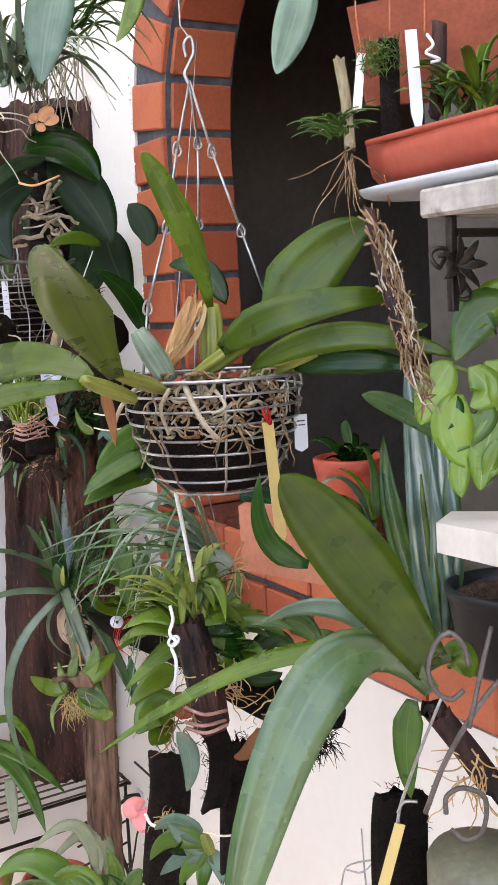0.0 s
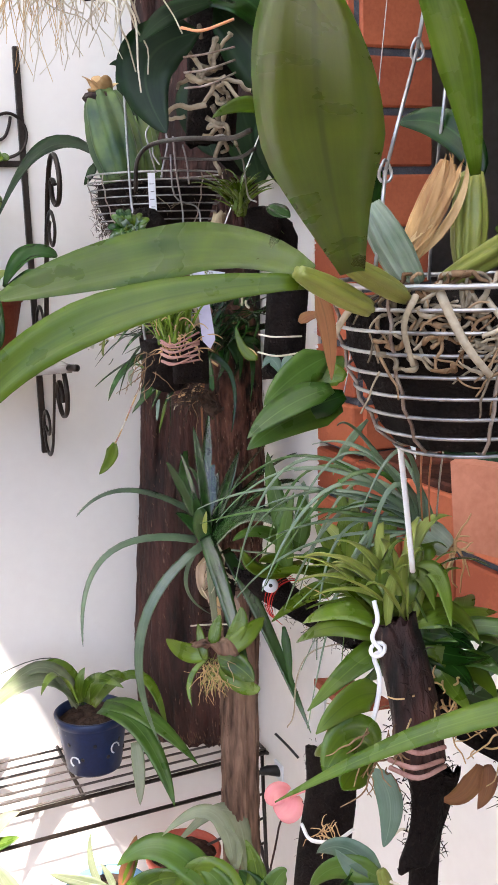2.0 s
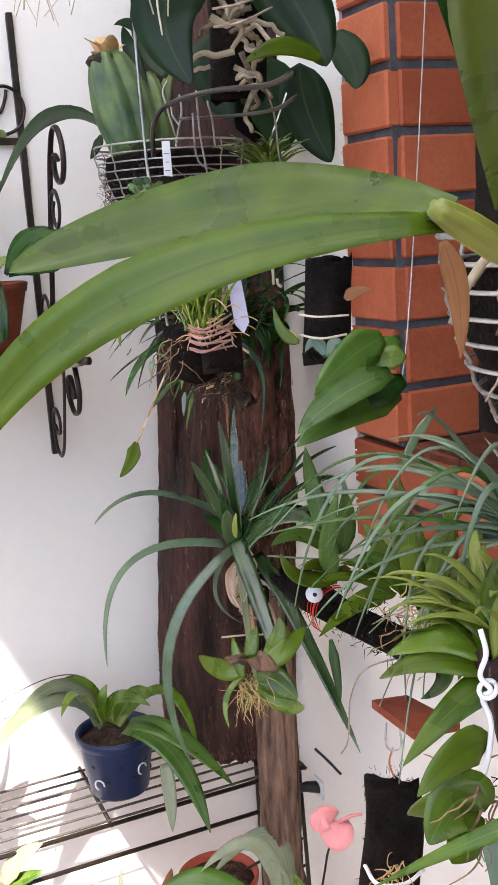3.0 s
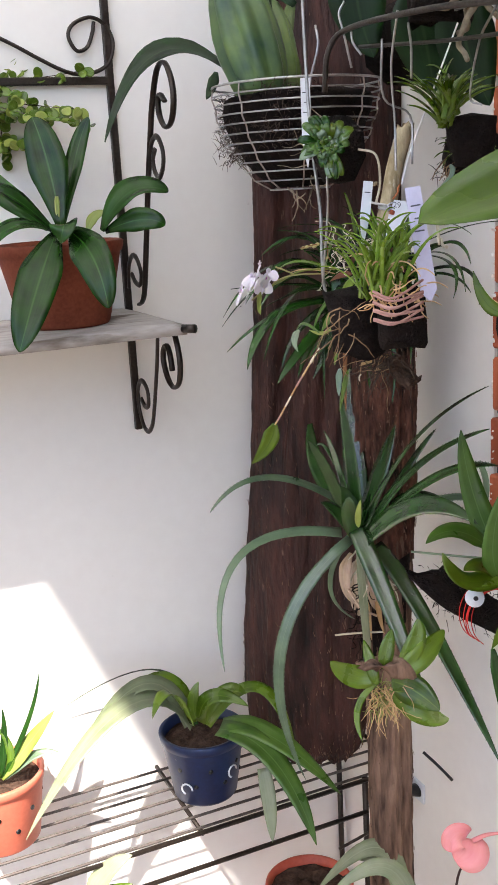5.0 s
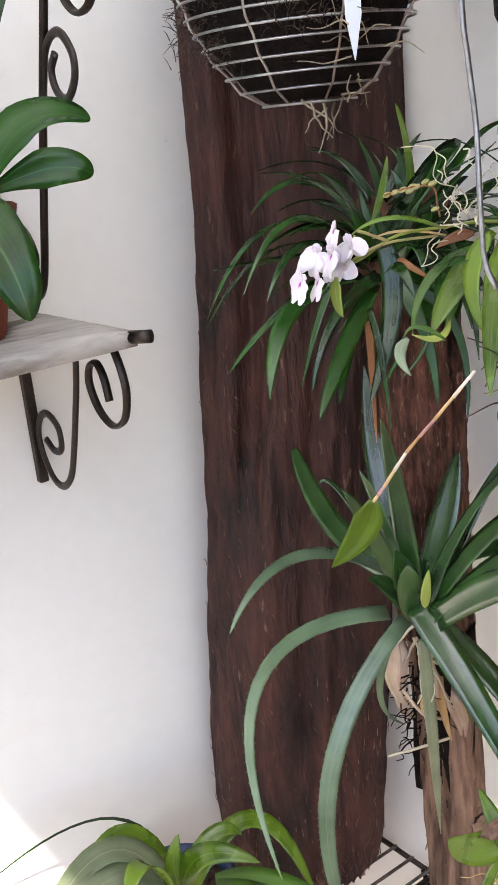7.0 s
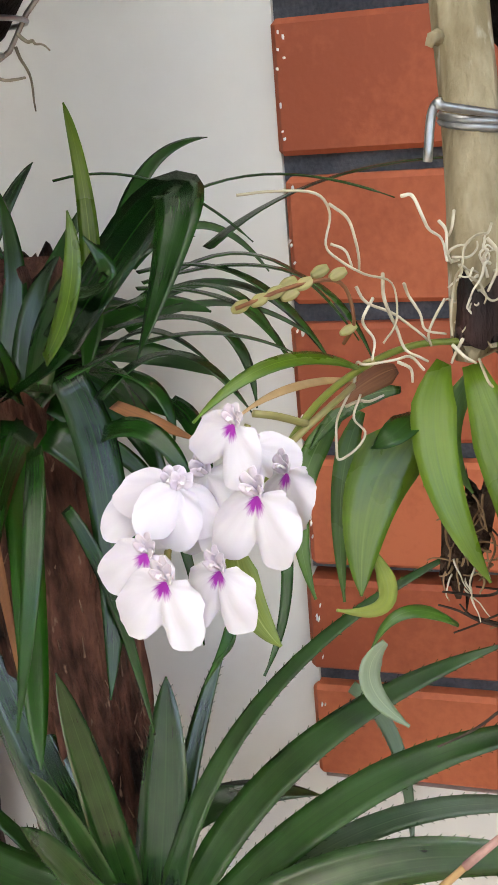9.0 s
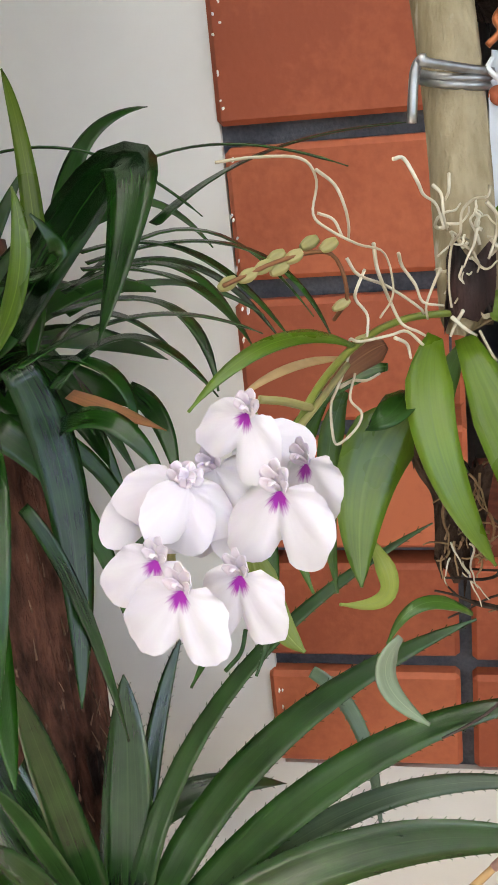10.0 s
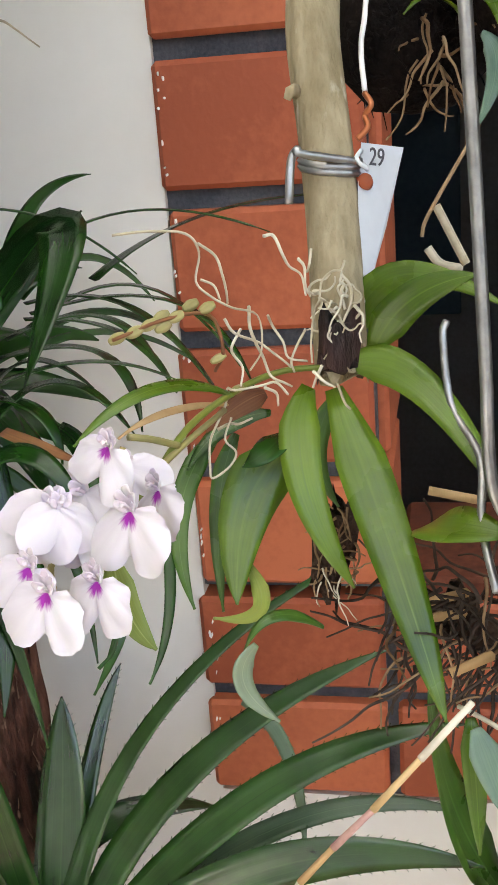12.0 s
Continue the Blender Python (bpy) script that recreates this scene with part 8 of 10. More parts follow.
part("mount", lathe([(0, -0.03), (0.012, -0.028), (0.02, -0.01), (0.02, 0.008), (0.01, 0.02), (0, 0.022)], 20, (-0.292, -0.119, 1.388), 0.3, 4), FIBRE, ro)
rnd = random.Random(17)
for k in range(52):
    a, e = rnd.uniform(0, 6.283), rnd.uniform(0.05, 1.0)
    c = Vector((-0.311, -0.139, 1.386))
    tgt = Vector((-0.320, -0.152, 1.386)) + (Vector((-0.291, -0.148, 1.385)) - c) * (math.cos(a) * e) + (Vector((-0.307, -0.134, 1.411)) - c) * (math.sin(a) * e * 1.1)
    leaf(ro, c, (c + tgt) / 2 + Vector((-0.004, -0.006, 0.001)), tgt, 0.0075, (-0.5, -0.8, 0.3), (MIDGREEN, DEEP, OLIVE, MIDGREEN, GREYBROM)[k % 5], "fan", 0.3)
line(ro, [(-0.289, -0.144, 1.383), (-0.277, -0.150, 1.378), (-0.272, -0.147, 1.358), (-0.277, -0.149, 1.343)], 0.001, ROOT, "root")
cl = thing("tufted_orchid", (-0.278, -0.179, 1.25), "yellow-green tufted orchid bound to dark bark with pinkish twine", "orchid")
rough_log([(-0.269, -0.171, 1.238), (-0.267, -0.166, 1.260), (-0.268, -0.161, 1.277)], 0.0200, "bark_body", FIBRE, cl, 91, 18, 0.8)
rough_log([(-0.280, -0.125, 1.225), (-0.278, -0.118, 1.253), (-0.276, -0.103, 1.271)], 0.0224, "bark_body", FIBRE, cl, 92, 18, 0.8)
for k in range(8):
    y = 0.0032 * k + (0.0012, -0.001, 0.0016, -0.0004, 0.001, -0.0014, 0.0006, 0.0)[k]
    sw = (0.004, -0.003, 0.002, -0.005, 0.003, 0.0, -0.002, 0.004)[k]
    line(cl, [Vector((-0.306, -0.189, 1.258)) + Vector((0, 0, y)), Vector((-0.298, -0.205, 1.256)) + Vector((0, 0, y * 0.9)), Vector((-0.269, -0.199, 1.260)) + Vector((0, 0, y + sw))], 0.0010, PINKTWINE, "twine")
tuft(cl, (-0.282, -0.164, 1.284), 72, 0.066, 0.0038, BRIGHT, 93, (-0.1, -0.1, 1.3), 0.25, "blade", 0.014)
tuft(cl, (-0.272, -0.170, 1.276), 14, 0.040, 0.003, STRAW, 94, (0.1, -0.2, 0.7), 0.5, "blade", 0.014)
roots(cl, (-0.287, -0.181, 1.275), (0.02, 0.012, 0.01), 22, 0.022, 0.0007, STRAW, 95, (0, -0.3, -0.2))
roots(cl, (-0.300, -0.143, 1.250), (0.016, 0.012, 0.016), 14, 0.035, 0.0006, ROOTBROWN, 96, (0, -0.2, -0.5))
tag((-0.280, -0.143, 1.359), (-0.288, -0.144, 1.307), 0.0077, (-0.3, -0.9, 0), TAG, "white pointed plastic label among the tufted orchid", 1, 0.5)
tag((-0.256, -0.167, 1.353), (-0.251, -0.182, 1.267), 0.0129, (-0.3, -0.9, 0), LAVENDER, "lavender plastic label hanging beside the tufted orchid", 3, 0.1)
sp = thing("spiky_plant", (-0.177, -0.093, 1.40), "small spiky bromeliad on a black pot-shaped mount", "bromeliad")
part("mount", lathe([(0, -0.03), (0.014, -0.03), (0.02, -0.01), (0.022, 0.01), (0, 0.014)], 20, (-0.148, -0.094, 1.396), 0.2, 5), FIBRE, sp)
tuft(sp, (-0.173, -0.091, 1.404), 34, 0.055, 0.006, FRESH, 101, (-0.2, -0.2, 0.9), 0.1, "blade", 0.006)
# ball added as dark fill, standing in for a dark leaf and black pot
dk = thing("dark_filler", (-0.187, -0.118, 1.423), "dark fibre ball filling in for a dark leaf and black pot", "moss")
part("moss_body", lathe([(0, -0.045), (0.022, -0.042), (0.041, -0.023), (0.045, 0.0), (0.041, 0.022), (0.022, 0.038), (0, 0.041)], 26, (-0.05, 0.15, 1.50), 0.3, 9), FIBRE, dk)
tuft(dk, (-0.183, -0.110, 1.411), 22, 0.05, 0.005, FRESH, 103, (0, -0.2, 0.8), 0.2, "blade", 0.008)
bl = thing("mounted_orchid", (-0.147, -0.167, 1.281), "black cylinder of fern fibre tied with pale string, with dry leaves", "orchid")
rough_log([(-0.184, -0.212, 1.240), (-0.177, -0.206, 1.276), (-0.168, -0.196, 1.326)], 0.0225, "log_body", FIBRE, bl, 105, 18, 0.9)
for y in (505, 548):
    line(bl, [(-0.218, -0.229, 1.283), (-0.209, -0.246, 1.281), (-0.181, -0.249, 1.280)] if y == 505 else [(-0.221, -0.233, 1.266), (-0.210, -0.251, 1.263), (-0.185, -0.251, 1.264)], 0.001, ROOT, "string")
leaf(bl, (-0.222, -0.234, 1.260), (-0.233, -0.226, 1.269), (-0.237, -0.217, 1.291), 0.0107, (-0.44, -0.87, 0.24), OLIVE, "lance")
leaf(bl, (-0.222, -0.233, 1.262), (-0.229, -0.228, 1.266), (-0.234, -0.222, 1.277), 0.0098, (-0.44, -0.87, 0.24), STRAW, "lance")
leaf(bl, (-0.204, -0.247, 1.246), (-0.210, -0.240, 1.259), (-0.219, -0.238, 1.251), 0.0116, (-0.44, -0.87, 0.24), GREYLEAF, "lance")
leaf(bl, (-0.202, -0.248, 1.246), (-0.194, -0.248, 1.258), (-0.192, -0.253, 1.245), 0.0107, (-0.44, -0.87, 0.24), GREYLEAF, "lance")
leaf(bl, (-0.181, -0.245, 1.293), (-0.172, -0.248, 1.299), (-0.160, -0.254, 1.300), 0.0116, (-0.44, -0.87, 0.24), BROWNLEAF, "lance")
rb = thing("broad_leaf_orchid", (-0.207, -0.325, 1.209), "orchid with broad glossy mid-green leaves beside the arch", "orchid")
leaf(rb, (-0.179, -0.324, 1.222), (-0.236, -0.342, 1.219), (-0.285, -0.347, 1.196), 0.0365, (-0.44, -0.87, 0.24), MIDGREEN, "lance")
leaf(rb, (-0.166, -0.308, 1.261), (-0.198, -0.307, 1.247), (-0.219, -0.302, 1.228), 0.0251, (-0.44, -0.87, 0.24), MIDGREEN, "lance")
leaf(rb, (-0.182, -0.338, 1.249), (-0.196, -0.331, 1.250), (-0.213, -0.326, 1.234), 0.0204, (-0.44, -0.87, 0.24), FRESH, "lance")
leaf(rb, (-0.203, -0.351, 1.243), (-0.248, -0.355, 1.232), (-0.291, -0.362, 1.209), 0.0320, (-0.27, -0.58, 0.77), MIDGREEN, "lance")
leaf(rb, (-0.195, -0.327, 1.268), (-0.231, -0.335, 1.255), (-0.267, -0.345, 1.233), 0.0327, (-0.41, -0.89, 0.19), MIDGREEN, "lance")
leaf(rb, (-0.184, -0.339, 1.234), (-0.220, -0.335, 1.226), (-0.251, -0.322, 1.223), 0.0275, (-0.41, -0.89, 0.19), DEEP, "lance")
leaf(rb, (-0.197, -0.403, 1.222), (-0.228, -0.416, 1.201), (-0.247, -0.433, 1.186), 0.0072, (-0.41, -0.89, 0.19), GREYBROM, "lance")
leaf(rb, (-0.109, -0.384, 1.186), (-0.080, -0.399, 1.179), (-0.064, -0.423, 1.159), 0.0334, (-0.41, -0.89, 0.19), DEEP, "lance")
line(rb, [(-0.179, -0.324, 1.222), (-0.162, -0.310, 1.261), (-0.121, -0.266, 1.368), (-0.005, -0.129, 1.657), (0.352, 0.297, 2.587)], 0.0007, WIRE, "hanger")

# ---- curtain of roots and strap leaves, high on the left ----
cu = thing("root_curtain", (-0.388, -0.263, 1.608), "mounted orchid with a curtain of long pale hanging roots", "orchid")
rough_log([(-0.395, -0.226, 1.658), (-0.376, -0.245, 1.612), (-0.360, -0.259, 1.583)], 0.0281, "bark_body", FIBRE, cu, 111, 16, 0.8)
roots(cu, (-0.398, -0.266, 1.623), (0.05, 0.03, 0.03), 60, 0.085, 0.0007, ROOT, 112, (0, -0.1, -1.2), 0.5, 0.25)
roots(cu, (-0.374, -0.258, 1.647), (0.04, 0.03, 0.02), 18, 0.07, 0.0006, ROOTGREY, 113, (0, -0.1, -1.2), 0.5, 0.25)
roots(cu, (-0.372, -0.262, 1.628), (0.035, 0.02, 0.02), 34, 0.115, 0.0013, ROOT, 311, (0.1, -0.1, -1.3), 0.75, 0.2)
roots(cu, (-0.430, -0.262, 1.640), (0.025, 0.02, 0.03), 80, 0.09, 0.0005, STRAW, 312, (0, -0.1, -1.5), 0.35, 0.3, "dry_root")
tuft(cu, (-0.285, -0.244, 1.675), 34, 0.13, 0.009, GREYBROM, 114, (0, 0, 0.6), 0.6, "blade", 0.02)
tuft(cu, (-0.191, -0.172, 1.743), 26, 0.10, 0.006, MIDGREEN, 115, (0, 0, 0.4), 0.7, "blade", 0.02)
leaf(cu, (-0.268, -0.359, 1.758), (-0.285, -0.357, 1.707), (-0.300, -0.358, 1.640), 0.0497, (-0.50, -0.85, 0.14), GREYLEAF, "oval")
leaf(cu, (-0.152, -0.305, 1.787), (-0.166, -0.305, 1.737), (-0.190, -0.308, 1.701), 0.0228, (-0.50, -0.85, 0.14), FRESH, "lance")
leaf(cu, (-0.173, -0.661, 1.680), (-0.200, -0.676, 1.629), (-0.228, -0.690, 1.584), 0.0320, (-0.50, -0.85, 0.14), GREYLEAF, "oval")

# ---- plants of the rack, the shelf and the floor ----
np_ = thing("strap_orchid", (-0.296, 0.299, 0.682), "yellow-green strap-leaved orchid in the navy pot", "orchid")
# the leaves in the sun are PALELIME, its bleaching put into their colour
leaf(np_, (-0.302, 0.292, 0.688), (-0.393, 0.288, 0.736), (-0.536, 0.249, 0.624), 0.0315, (-0.13, -0.31, 0.94), PALELIME, "strap")
leaf(np_, (-0.305, 0.293, 0.688), (-0.365, 0.313, 0.749), (-0.473, 0.298, 0.652), 0.0269, (-0.13, -0.31, 0.94), PALELIME, "strap")
leaf(np_, (-0.301, 0.302, 0.686), (-0.327, 0.329, 0.741), (-0.389, 0.314, 0.714), 0.0289, (-0.13, -0.31, 0.94), FRESH, "strap")
leaf(np_, (-0.296, 0.299, 0.682), (-0.323, 0.371, 0.736), (-0.449, 0.430, 0.678), 0.0064, (0.00, 0.00, 1.00), DEEP, "blade")
leaf(np_, (-0.295, 0.290, 0.691), (-0.282, 0.263, 0.735), (-0.250, 0.226, 0.730), 0.0240, (-0.24, -0.56, 0.79), FRESH, "strap")
leaf(np_, (-0.297, 0.291, 0.691), (-0.300, 0.290, 0.723), (-0.290, 0.292, 0.745), 0.0163, (-0.38, -0.89, 0.25), FRESH, "strap")
leaf(np_, (-0.289, 0.297, 0.685), (-0.254, 0.293, 0.723), (-0.230, 0.281, 0.716), 0.0179, (-0.24, -0.56, 0.79), FRESH, "strap")
leaf(np_, (-0.280, 0.301, 0.676), (-0.205, 0.292, 0.713), (-0.182, 0.237, 0.634), 0.0210, (-0.13, -0.31, 0.94), FRESH, "strap")
leaf(np_, (-0.268, 0.276, 0.682), (-0.223, 0.223, 0.682), (-0.166, 0.148, 0.623), 0.0333, (-0.13, -0.31, 0.94), MIDGREEN, "strap")
leaf(np_, (-0.275, 0.268, 0.685), (-0.232, 0.199, 0.664), (-0.211, 0.132, 0.577), 0.0341, (-0.13, -0.31, 0.94), MIDGREEN, "strap")
leaf(np_, (-0.238, 0.219, 0.644), (-0.242, 0.197, 0.605), (-0.249, 0.178, 0.565), 0.0198, (-0.38, -0.89, 0.25), PALELIME, "strap")
leaf(np_, (-0.308, 0.285, 0.693), (-0.336, 0.278, 0.747), (-0.365, 0.262, 0.727), 0.0238, (0.00, 0.00, 1.00), FRESH, "strap")
cpl = thing("seedling_orchid", (-0.541, 0.339, 0.658), "young variegated orchid in the coral pot", "orchid")
leaf(cpl, (-0.543, 0.340, 0.657), (-0.505, 0.336, 0.697), (-0.470, 0.332, 0.735), 0.0225, (-0.24, -0.56, 0.79), LIME, "lance")
leaf(cpl, (-0.543, 0.340, 0.657), (-0.501, 0.342, 0.726), (-0.480, 0.350, 0.784), 0.0073, (-0.24, -0.56, 0.79), DEEP, "lance")
leaf(cpl, (-0.545, 0.341, 0.657), (-0.556, 0.354, 0.688), (-0.578, 0.373, 0.722), 0.0198, (-0.24, -0.56, 0.79), FRESH, "lance")
leaf(cpl, (-0.540, 0.339, 0.656), (-0.505, 0.331, 0.681), (-0.473, 0.318, 0.685), 0.0159, (-0.24, -0.56, 0.79), GREYBROM, "lance")
leaf(cpl, (-0.544, 0.341, 0.658), (-0.533, 0.349, 0.702), (-0.529, 0.358, 0.741), 0.0106, (-0.24, -0.56, 0.79), DEEP, "lance")
leaf(cpl, (-0.542, 0.340, 0.657), (-0.528, 0.343, 0.689), (-0.541, 0.358, 0.722), 0.0119, (-0.24, -0.56, 0.79), FRESH, "lance")
leaf(cpl, (-0.546, 0.342, 0.658), (-0.549, 0.358, 0.710), (-0.562, 0.373, 0.743), 0.0093, (-0.24, -0.56, 0.79), DEEP, "lance")
shp = thing("shelf_orchid", (-0.399, 0.316, 1.327), "orchid with glossy deep green oval leaves in the clay pot", "orchid")
leaf(shp, (-0.4109, 0.2942, 1.3256), (-0.413, 0.319, 1.396), (-0.421, 0.337, 1.446), 0.0460, (-0.38, -0.89, 0.25), DEEP, "elliptic", 0.28)
leaf(shp, (-0.4055, 0.3014, 1.3302), (-0.379, 0.328, 1.399), (-0.358, 0.332, 1.444), 0.0222, (-0.38, -0.89, 0.25), DEEP, "elliptic", 0.28)
leaf(shp, (-0.4150, 0.2786, 1.3214), (-0.422, 0.240, 1.330), (-0.428, 0.238, 1.312), 0.0321, (-0.24, -0.56, 0.79), DEEP, "elliptic", 0.28)
leaf(shp, (-0.4204, 0.2809, 1.3210), (-0.459, 0.219, 1.275), (-0.492, 0.193, 1.209), 0.0472, (-0.38, -0.89, 0.25), DEEP, "elliptic", 0.28)
leaf(shp, (-0.4086, 0.2763, 1.3226), (-0.405, 0.202, 1.298), (-0.400, 0.176, 1.246), 0.0416, (-0.38, -0.89, 0.25), DEEP, "elliptic", 0.28)
leaf(shp, (-0.3669, 0.2858, 1.3194), (-0.338, 0.267, 1.359), (-0.299, 0.250, 1.358), 0.0396, (-0.24, -0.56, 0.79), DEEP, "elliptic", 0.28)
leaf(shp, (-0.3638, 0.2847, 1.3187), (-0.335, 0.247, 1.330), (-0.311, 0.235, 1.323), 0.0274, (-0.38, -0.89, 0.25), DEEP, "elliptic", 0.28)
leaf(shp, (-0.4207, 0.2896, 1.3229), (-0.465, 0.290, 1.363), (-0.498, 0.284, 1.370), 0.0257, (-0.24, -0.56, 0.79), DEEP, "elliptic", 0.28)
leaf(shp, (-0.4219, 0.2816, 1.3210), (-0.470, 0.261, 1.331), (-0.508, 0.248, 1.304), 0.0252, (-0.24, -0.56, 0.79), DEEP, "elliptic", 0.28)
leaf(shp, (-0.489, 0.262, 1.308), (-0.505, 0.263, 1.288), (-0.503, 0.254, 1.256), 0.0229, (-0.38, -0.89, 0.25), DEEP, "elliptic", 0.28)
leaf(shp, (-0.4245, 0.3003, 1.3248), (-0.462, 0.332, 1.366), (-0.488, 0.353, 1.401), 0.0279, (-0.38, -0.89, 0.25), DEEP, "elliptic", 0.28)
leaf(shp, (-0.378, 0.305, 1.320), (-0.368, 0.305, 1.336), (-0.353, 0.299, 1.338), 0.0123, (-0.38, -0.89, 0.25), LIME, "lance")
bulb(shp, (-0.411, 0.302, 1.336), (-0.409, 0.307, 1.359), 0.0061, LIME)
fern = thing("maidenhair_fern", (-0.500, 0.414, 1.411), "light green maidenhair fern standing behind the shelf orchid", "fern")
rnd = random.Random(31)
for k in range(13):
    a = [Vector((-0.500, 0.429, 1.388)), Vector((-0.466, 0.435, 1.457)), Vector((-0.427, 0.427, 1.490)), Vector((-0.366, 0.398, 1.480)), Vector((-0.376, 0.386, 1.421)), Vector((-0.439, 0.411, 1.413))]
    tip = a[2 + k % 4] + Vector([rnd.uniform(-0.035, 0.035), rnd.uniform(-0.03, 0.03), rnd.uniform(-0.035, 0.035)])
    st = smoothline([a[0], a[1] + Vector([rnd.uniform(-0.03, 0.03) for _ in range(3)]), tip], 6)
    part("frond_stem", tube(st, 0.0005, 4), BARK, fern)
    for p in st[4:]:
        for _ in range(3):
            d = Vector((rnd.uniform(-1, 1), rnd.uniform(-1, 0.3), rnd.uniform(-1, 0.6))).normalized()
            leaf(fern, p, p + d * 0.007, p + d * 0.0135, 0.0115, (rnd.uniform(-0.4, 0.4), -0.9, rnd.uniform(-0.2, 0.6)), LIME if rnd.random() < 0.35 else FRESH, "round", name="leaflet")
ant = thing("anthurium", (-0.141, -0.056, 0.553), "pink anthurium flower on a thin stalk before the wall", "flower")
part("spathe", leaf_shape((-0.104, -0.035, 0.653), (-0.116, -0.043, 0.646), (-0.129, -0.039, 0.636), 0.0451, (-0.6, -0.7, 0.2), "round", 0.2), PINK, ant)
part("spathe", leaf_shape((-0.108, -0.032, 0.659), (-0.125, -0.034, 0.662), (-0.134, -0.034, 0.647), 0.0296, (-0.6, -0.7, 0.2), "round", 0.2), PINK, ant)
line(ant, [(-0.109, -0.043, 0.658), (-0.099, -0.052, 0.667), (-0.088, -0.062, 0.672)], 0.0028, PINK, "spadix", 0.0016)
line(ant, [(-0.118, -0.040, 0.634), (-0.128, -0.038, 0.602), (-0.148, -0.048, 0.488), (-0.04, 0.05, 0.2), (-0.04, 0.06, -0.002)], 0.0014, BARK, "stalk")
plug = thing("wall_plug", (-0.012, 0.225, 0.531), "black plug and cable at a small wall socket", "plug")
part("plug_body", tube([(0.0, 0.225, 0.533), (-0.02, 0.232, 0.536), (-0.03, 0.236, 0.534)], 0.0095, 12, 0.006), BLACKPLASTIC, plug)
part("socket", box(-0.004, 0.212, 0.518, 0.0, 0.24, 0.548, 0.001), TAG, plug, "", False)
line(plug, [(-0.028, 0.236, 0.534), (-0.045, 0.25, 0.51), (-0.04, 0.25, 0.44), (-0.02, 0.22, 0.30), (-0.02, 0.22, 0.02)], 0.0035, BLACKPLASTIC, "cable")
line(plug, [(-0.036, 0.162, 0.636), (-0.024, 0.146, 0.621), (-0.013, 0.130, 0.605)], 0.002, BLACKPLASTIC, "clip")
lbp = pot("sky_blue_pot", (-0.337, 0.055, 0.446), 0.058, 0.085, LIGHTBLUE, "sky blue plastic pot with young shoots below the rack", 0)
shoots = thing("young_shoots", (-0.329, 0.059, 0.530), "young pale green shoots in the sky blue pot", "seedlings")
leaf(shoots, (-0.342, 0.055, 0.537), (-0.352, 0.067, 0.568), (-0.349, 0.074, 0.607), 0.0110, (-0.41, -0.89, 0.19), PALELIME, "lance")
leaf(shoots, (-0.335, 0.052, 0.536), (-0.370, 0.070, 0.546), (-0.404, 0.088, 0.555), 0.0205, (-0.41, -0.89, 0.19), PALELIME, "lance")
leaf(shoots, (-0.332, 0.050, 0.536), (-0.372, 0.067, 0.530), (-0.401, 0.080, 0.524), 0.0189, (-0.41, -0.89, 0.19), PALELIME, "lance")
leaf(shoots, (-0.321, 0.045, 0.536), (-0.305, 0.046, 0.574), (-0.294, 0.047, 0.604), 0.0189, (-0.41, -0.89, 0.19), BROWNLEAF, "lance")
leaf(shoots, (-0.317, 0.043, 0.535), (-0.303, 0.043, 0.566), (-0.290, 0.044, 0.596), 0.0142, (-0.41, -0.89, 0.19), OLIVE, "lance")
leaf(shoots, (-0.328, 0.048, 0.532), (-0.333, 0.054, 0.552), (-0.342, 0.062, 0.568), 0.0110, (-0.41, -0.89, 0.19), PALELIME, "lance")
leaf(shoots, (-0.314, 0.041, 0.535), (-0.284, 0.029, 0.541), (-0.266, 0.015, 0.517), 0.0189, (-0.41, -0.89, 0.19), FRESH, "lance")
tcp = pot("clay_pot", (-0.157, 0.267, 0.315), 0.06, 0.10, REDCLAY, "red clay pot on the floor rack below", 0)
low = thing("low_foliage", (-0.259, -0.074, 0.535), "broad green leaves of a plant below the wire rack", "foliage plant")
leaf(low, (-0.228, -0.082, 0.563), (-0.280, -0.043, 0.631), (-0.340, -0.019, 0.612), 0.0446, (-0.27, -0.58, 0.77), MIDGREEN, "lance")
leaf(low, (-0.218, -0.093, 0.533), (-0.237, -0.070, 0.600), (-0.285, -0.055, 0.566), 0.0595, (-0.41, -0.89, 0.19), FRESH, "lance")
leaf(low, (-0.225, -0.090, 0.533), (-0.225, -0.079, 0.585), (-0.249, -0.063, 0.608), 0.0372, (-0.41, -0.89, 0.19), MIDGREEN, "lance")
leaf(low, (-0.195, -0.098, 0.561), (-0.183, -0.096, 0.597), (-0.191, -0.082, 0.642), 0.0297, (-0.41, -0.89, 0.19), FRESH, "lance")
leaf(low, (-0.191, -0.105, 0.539), (-0.164, -0.106, 0.589), (-0.149, -0.111, 0.603), 0.0327, (-0.41, -0.89, 0.19), MIDGREEN, "lance")
leaf(low, (-0.208, -0.081, 0.613), (-0.227, -0.058, 0.676), (-0.285, -0.037, 0.648), 0.0223, (-0.27, -0.58, 0.77), PALELIME, "lance")
leaf(low, (-0.206, -0.083, 0.606), (-0.208, -0.074, 0.642), (-0.223, -0.064, 0.658), 0.0223, (-0.41, -0.89, 0.19), PALELIME, "lance")
leaf(low, (-0.332, -0.039, 0.539), (-0.306, -0.040, 0.589), (-0.251, -0.065, 0.593), 0.0446, (-0.41, -0.89, 0.19), FRESH, "lance")
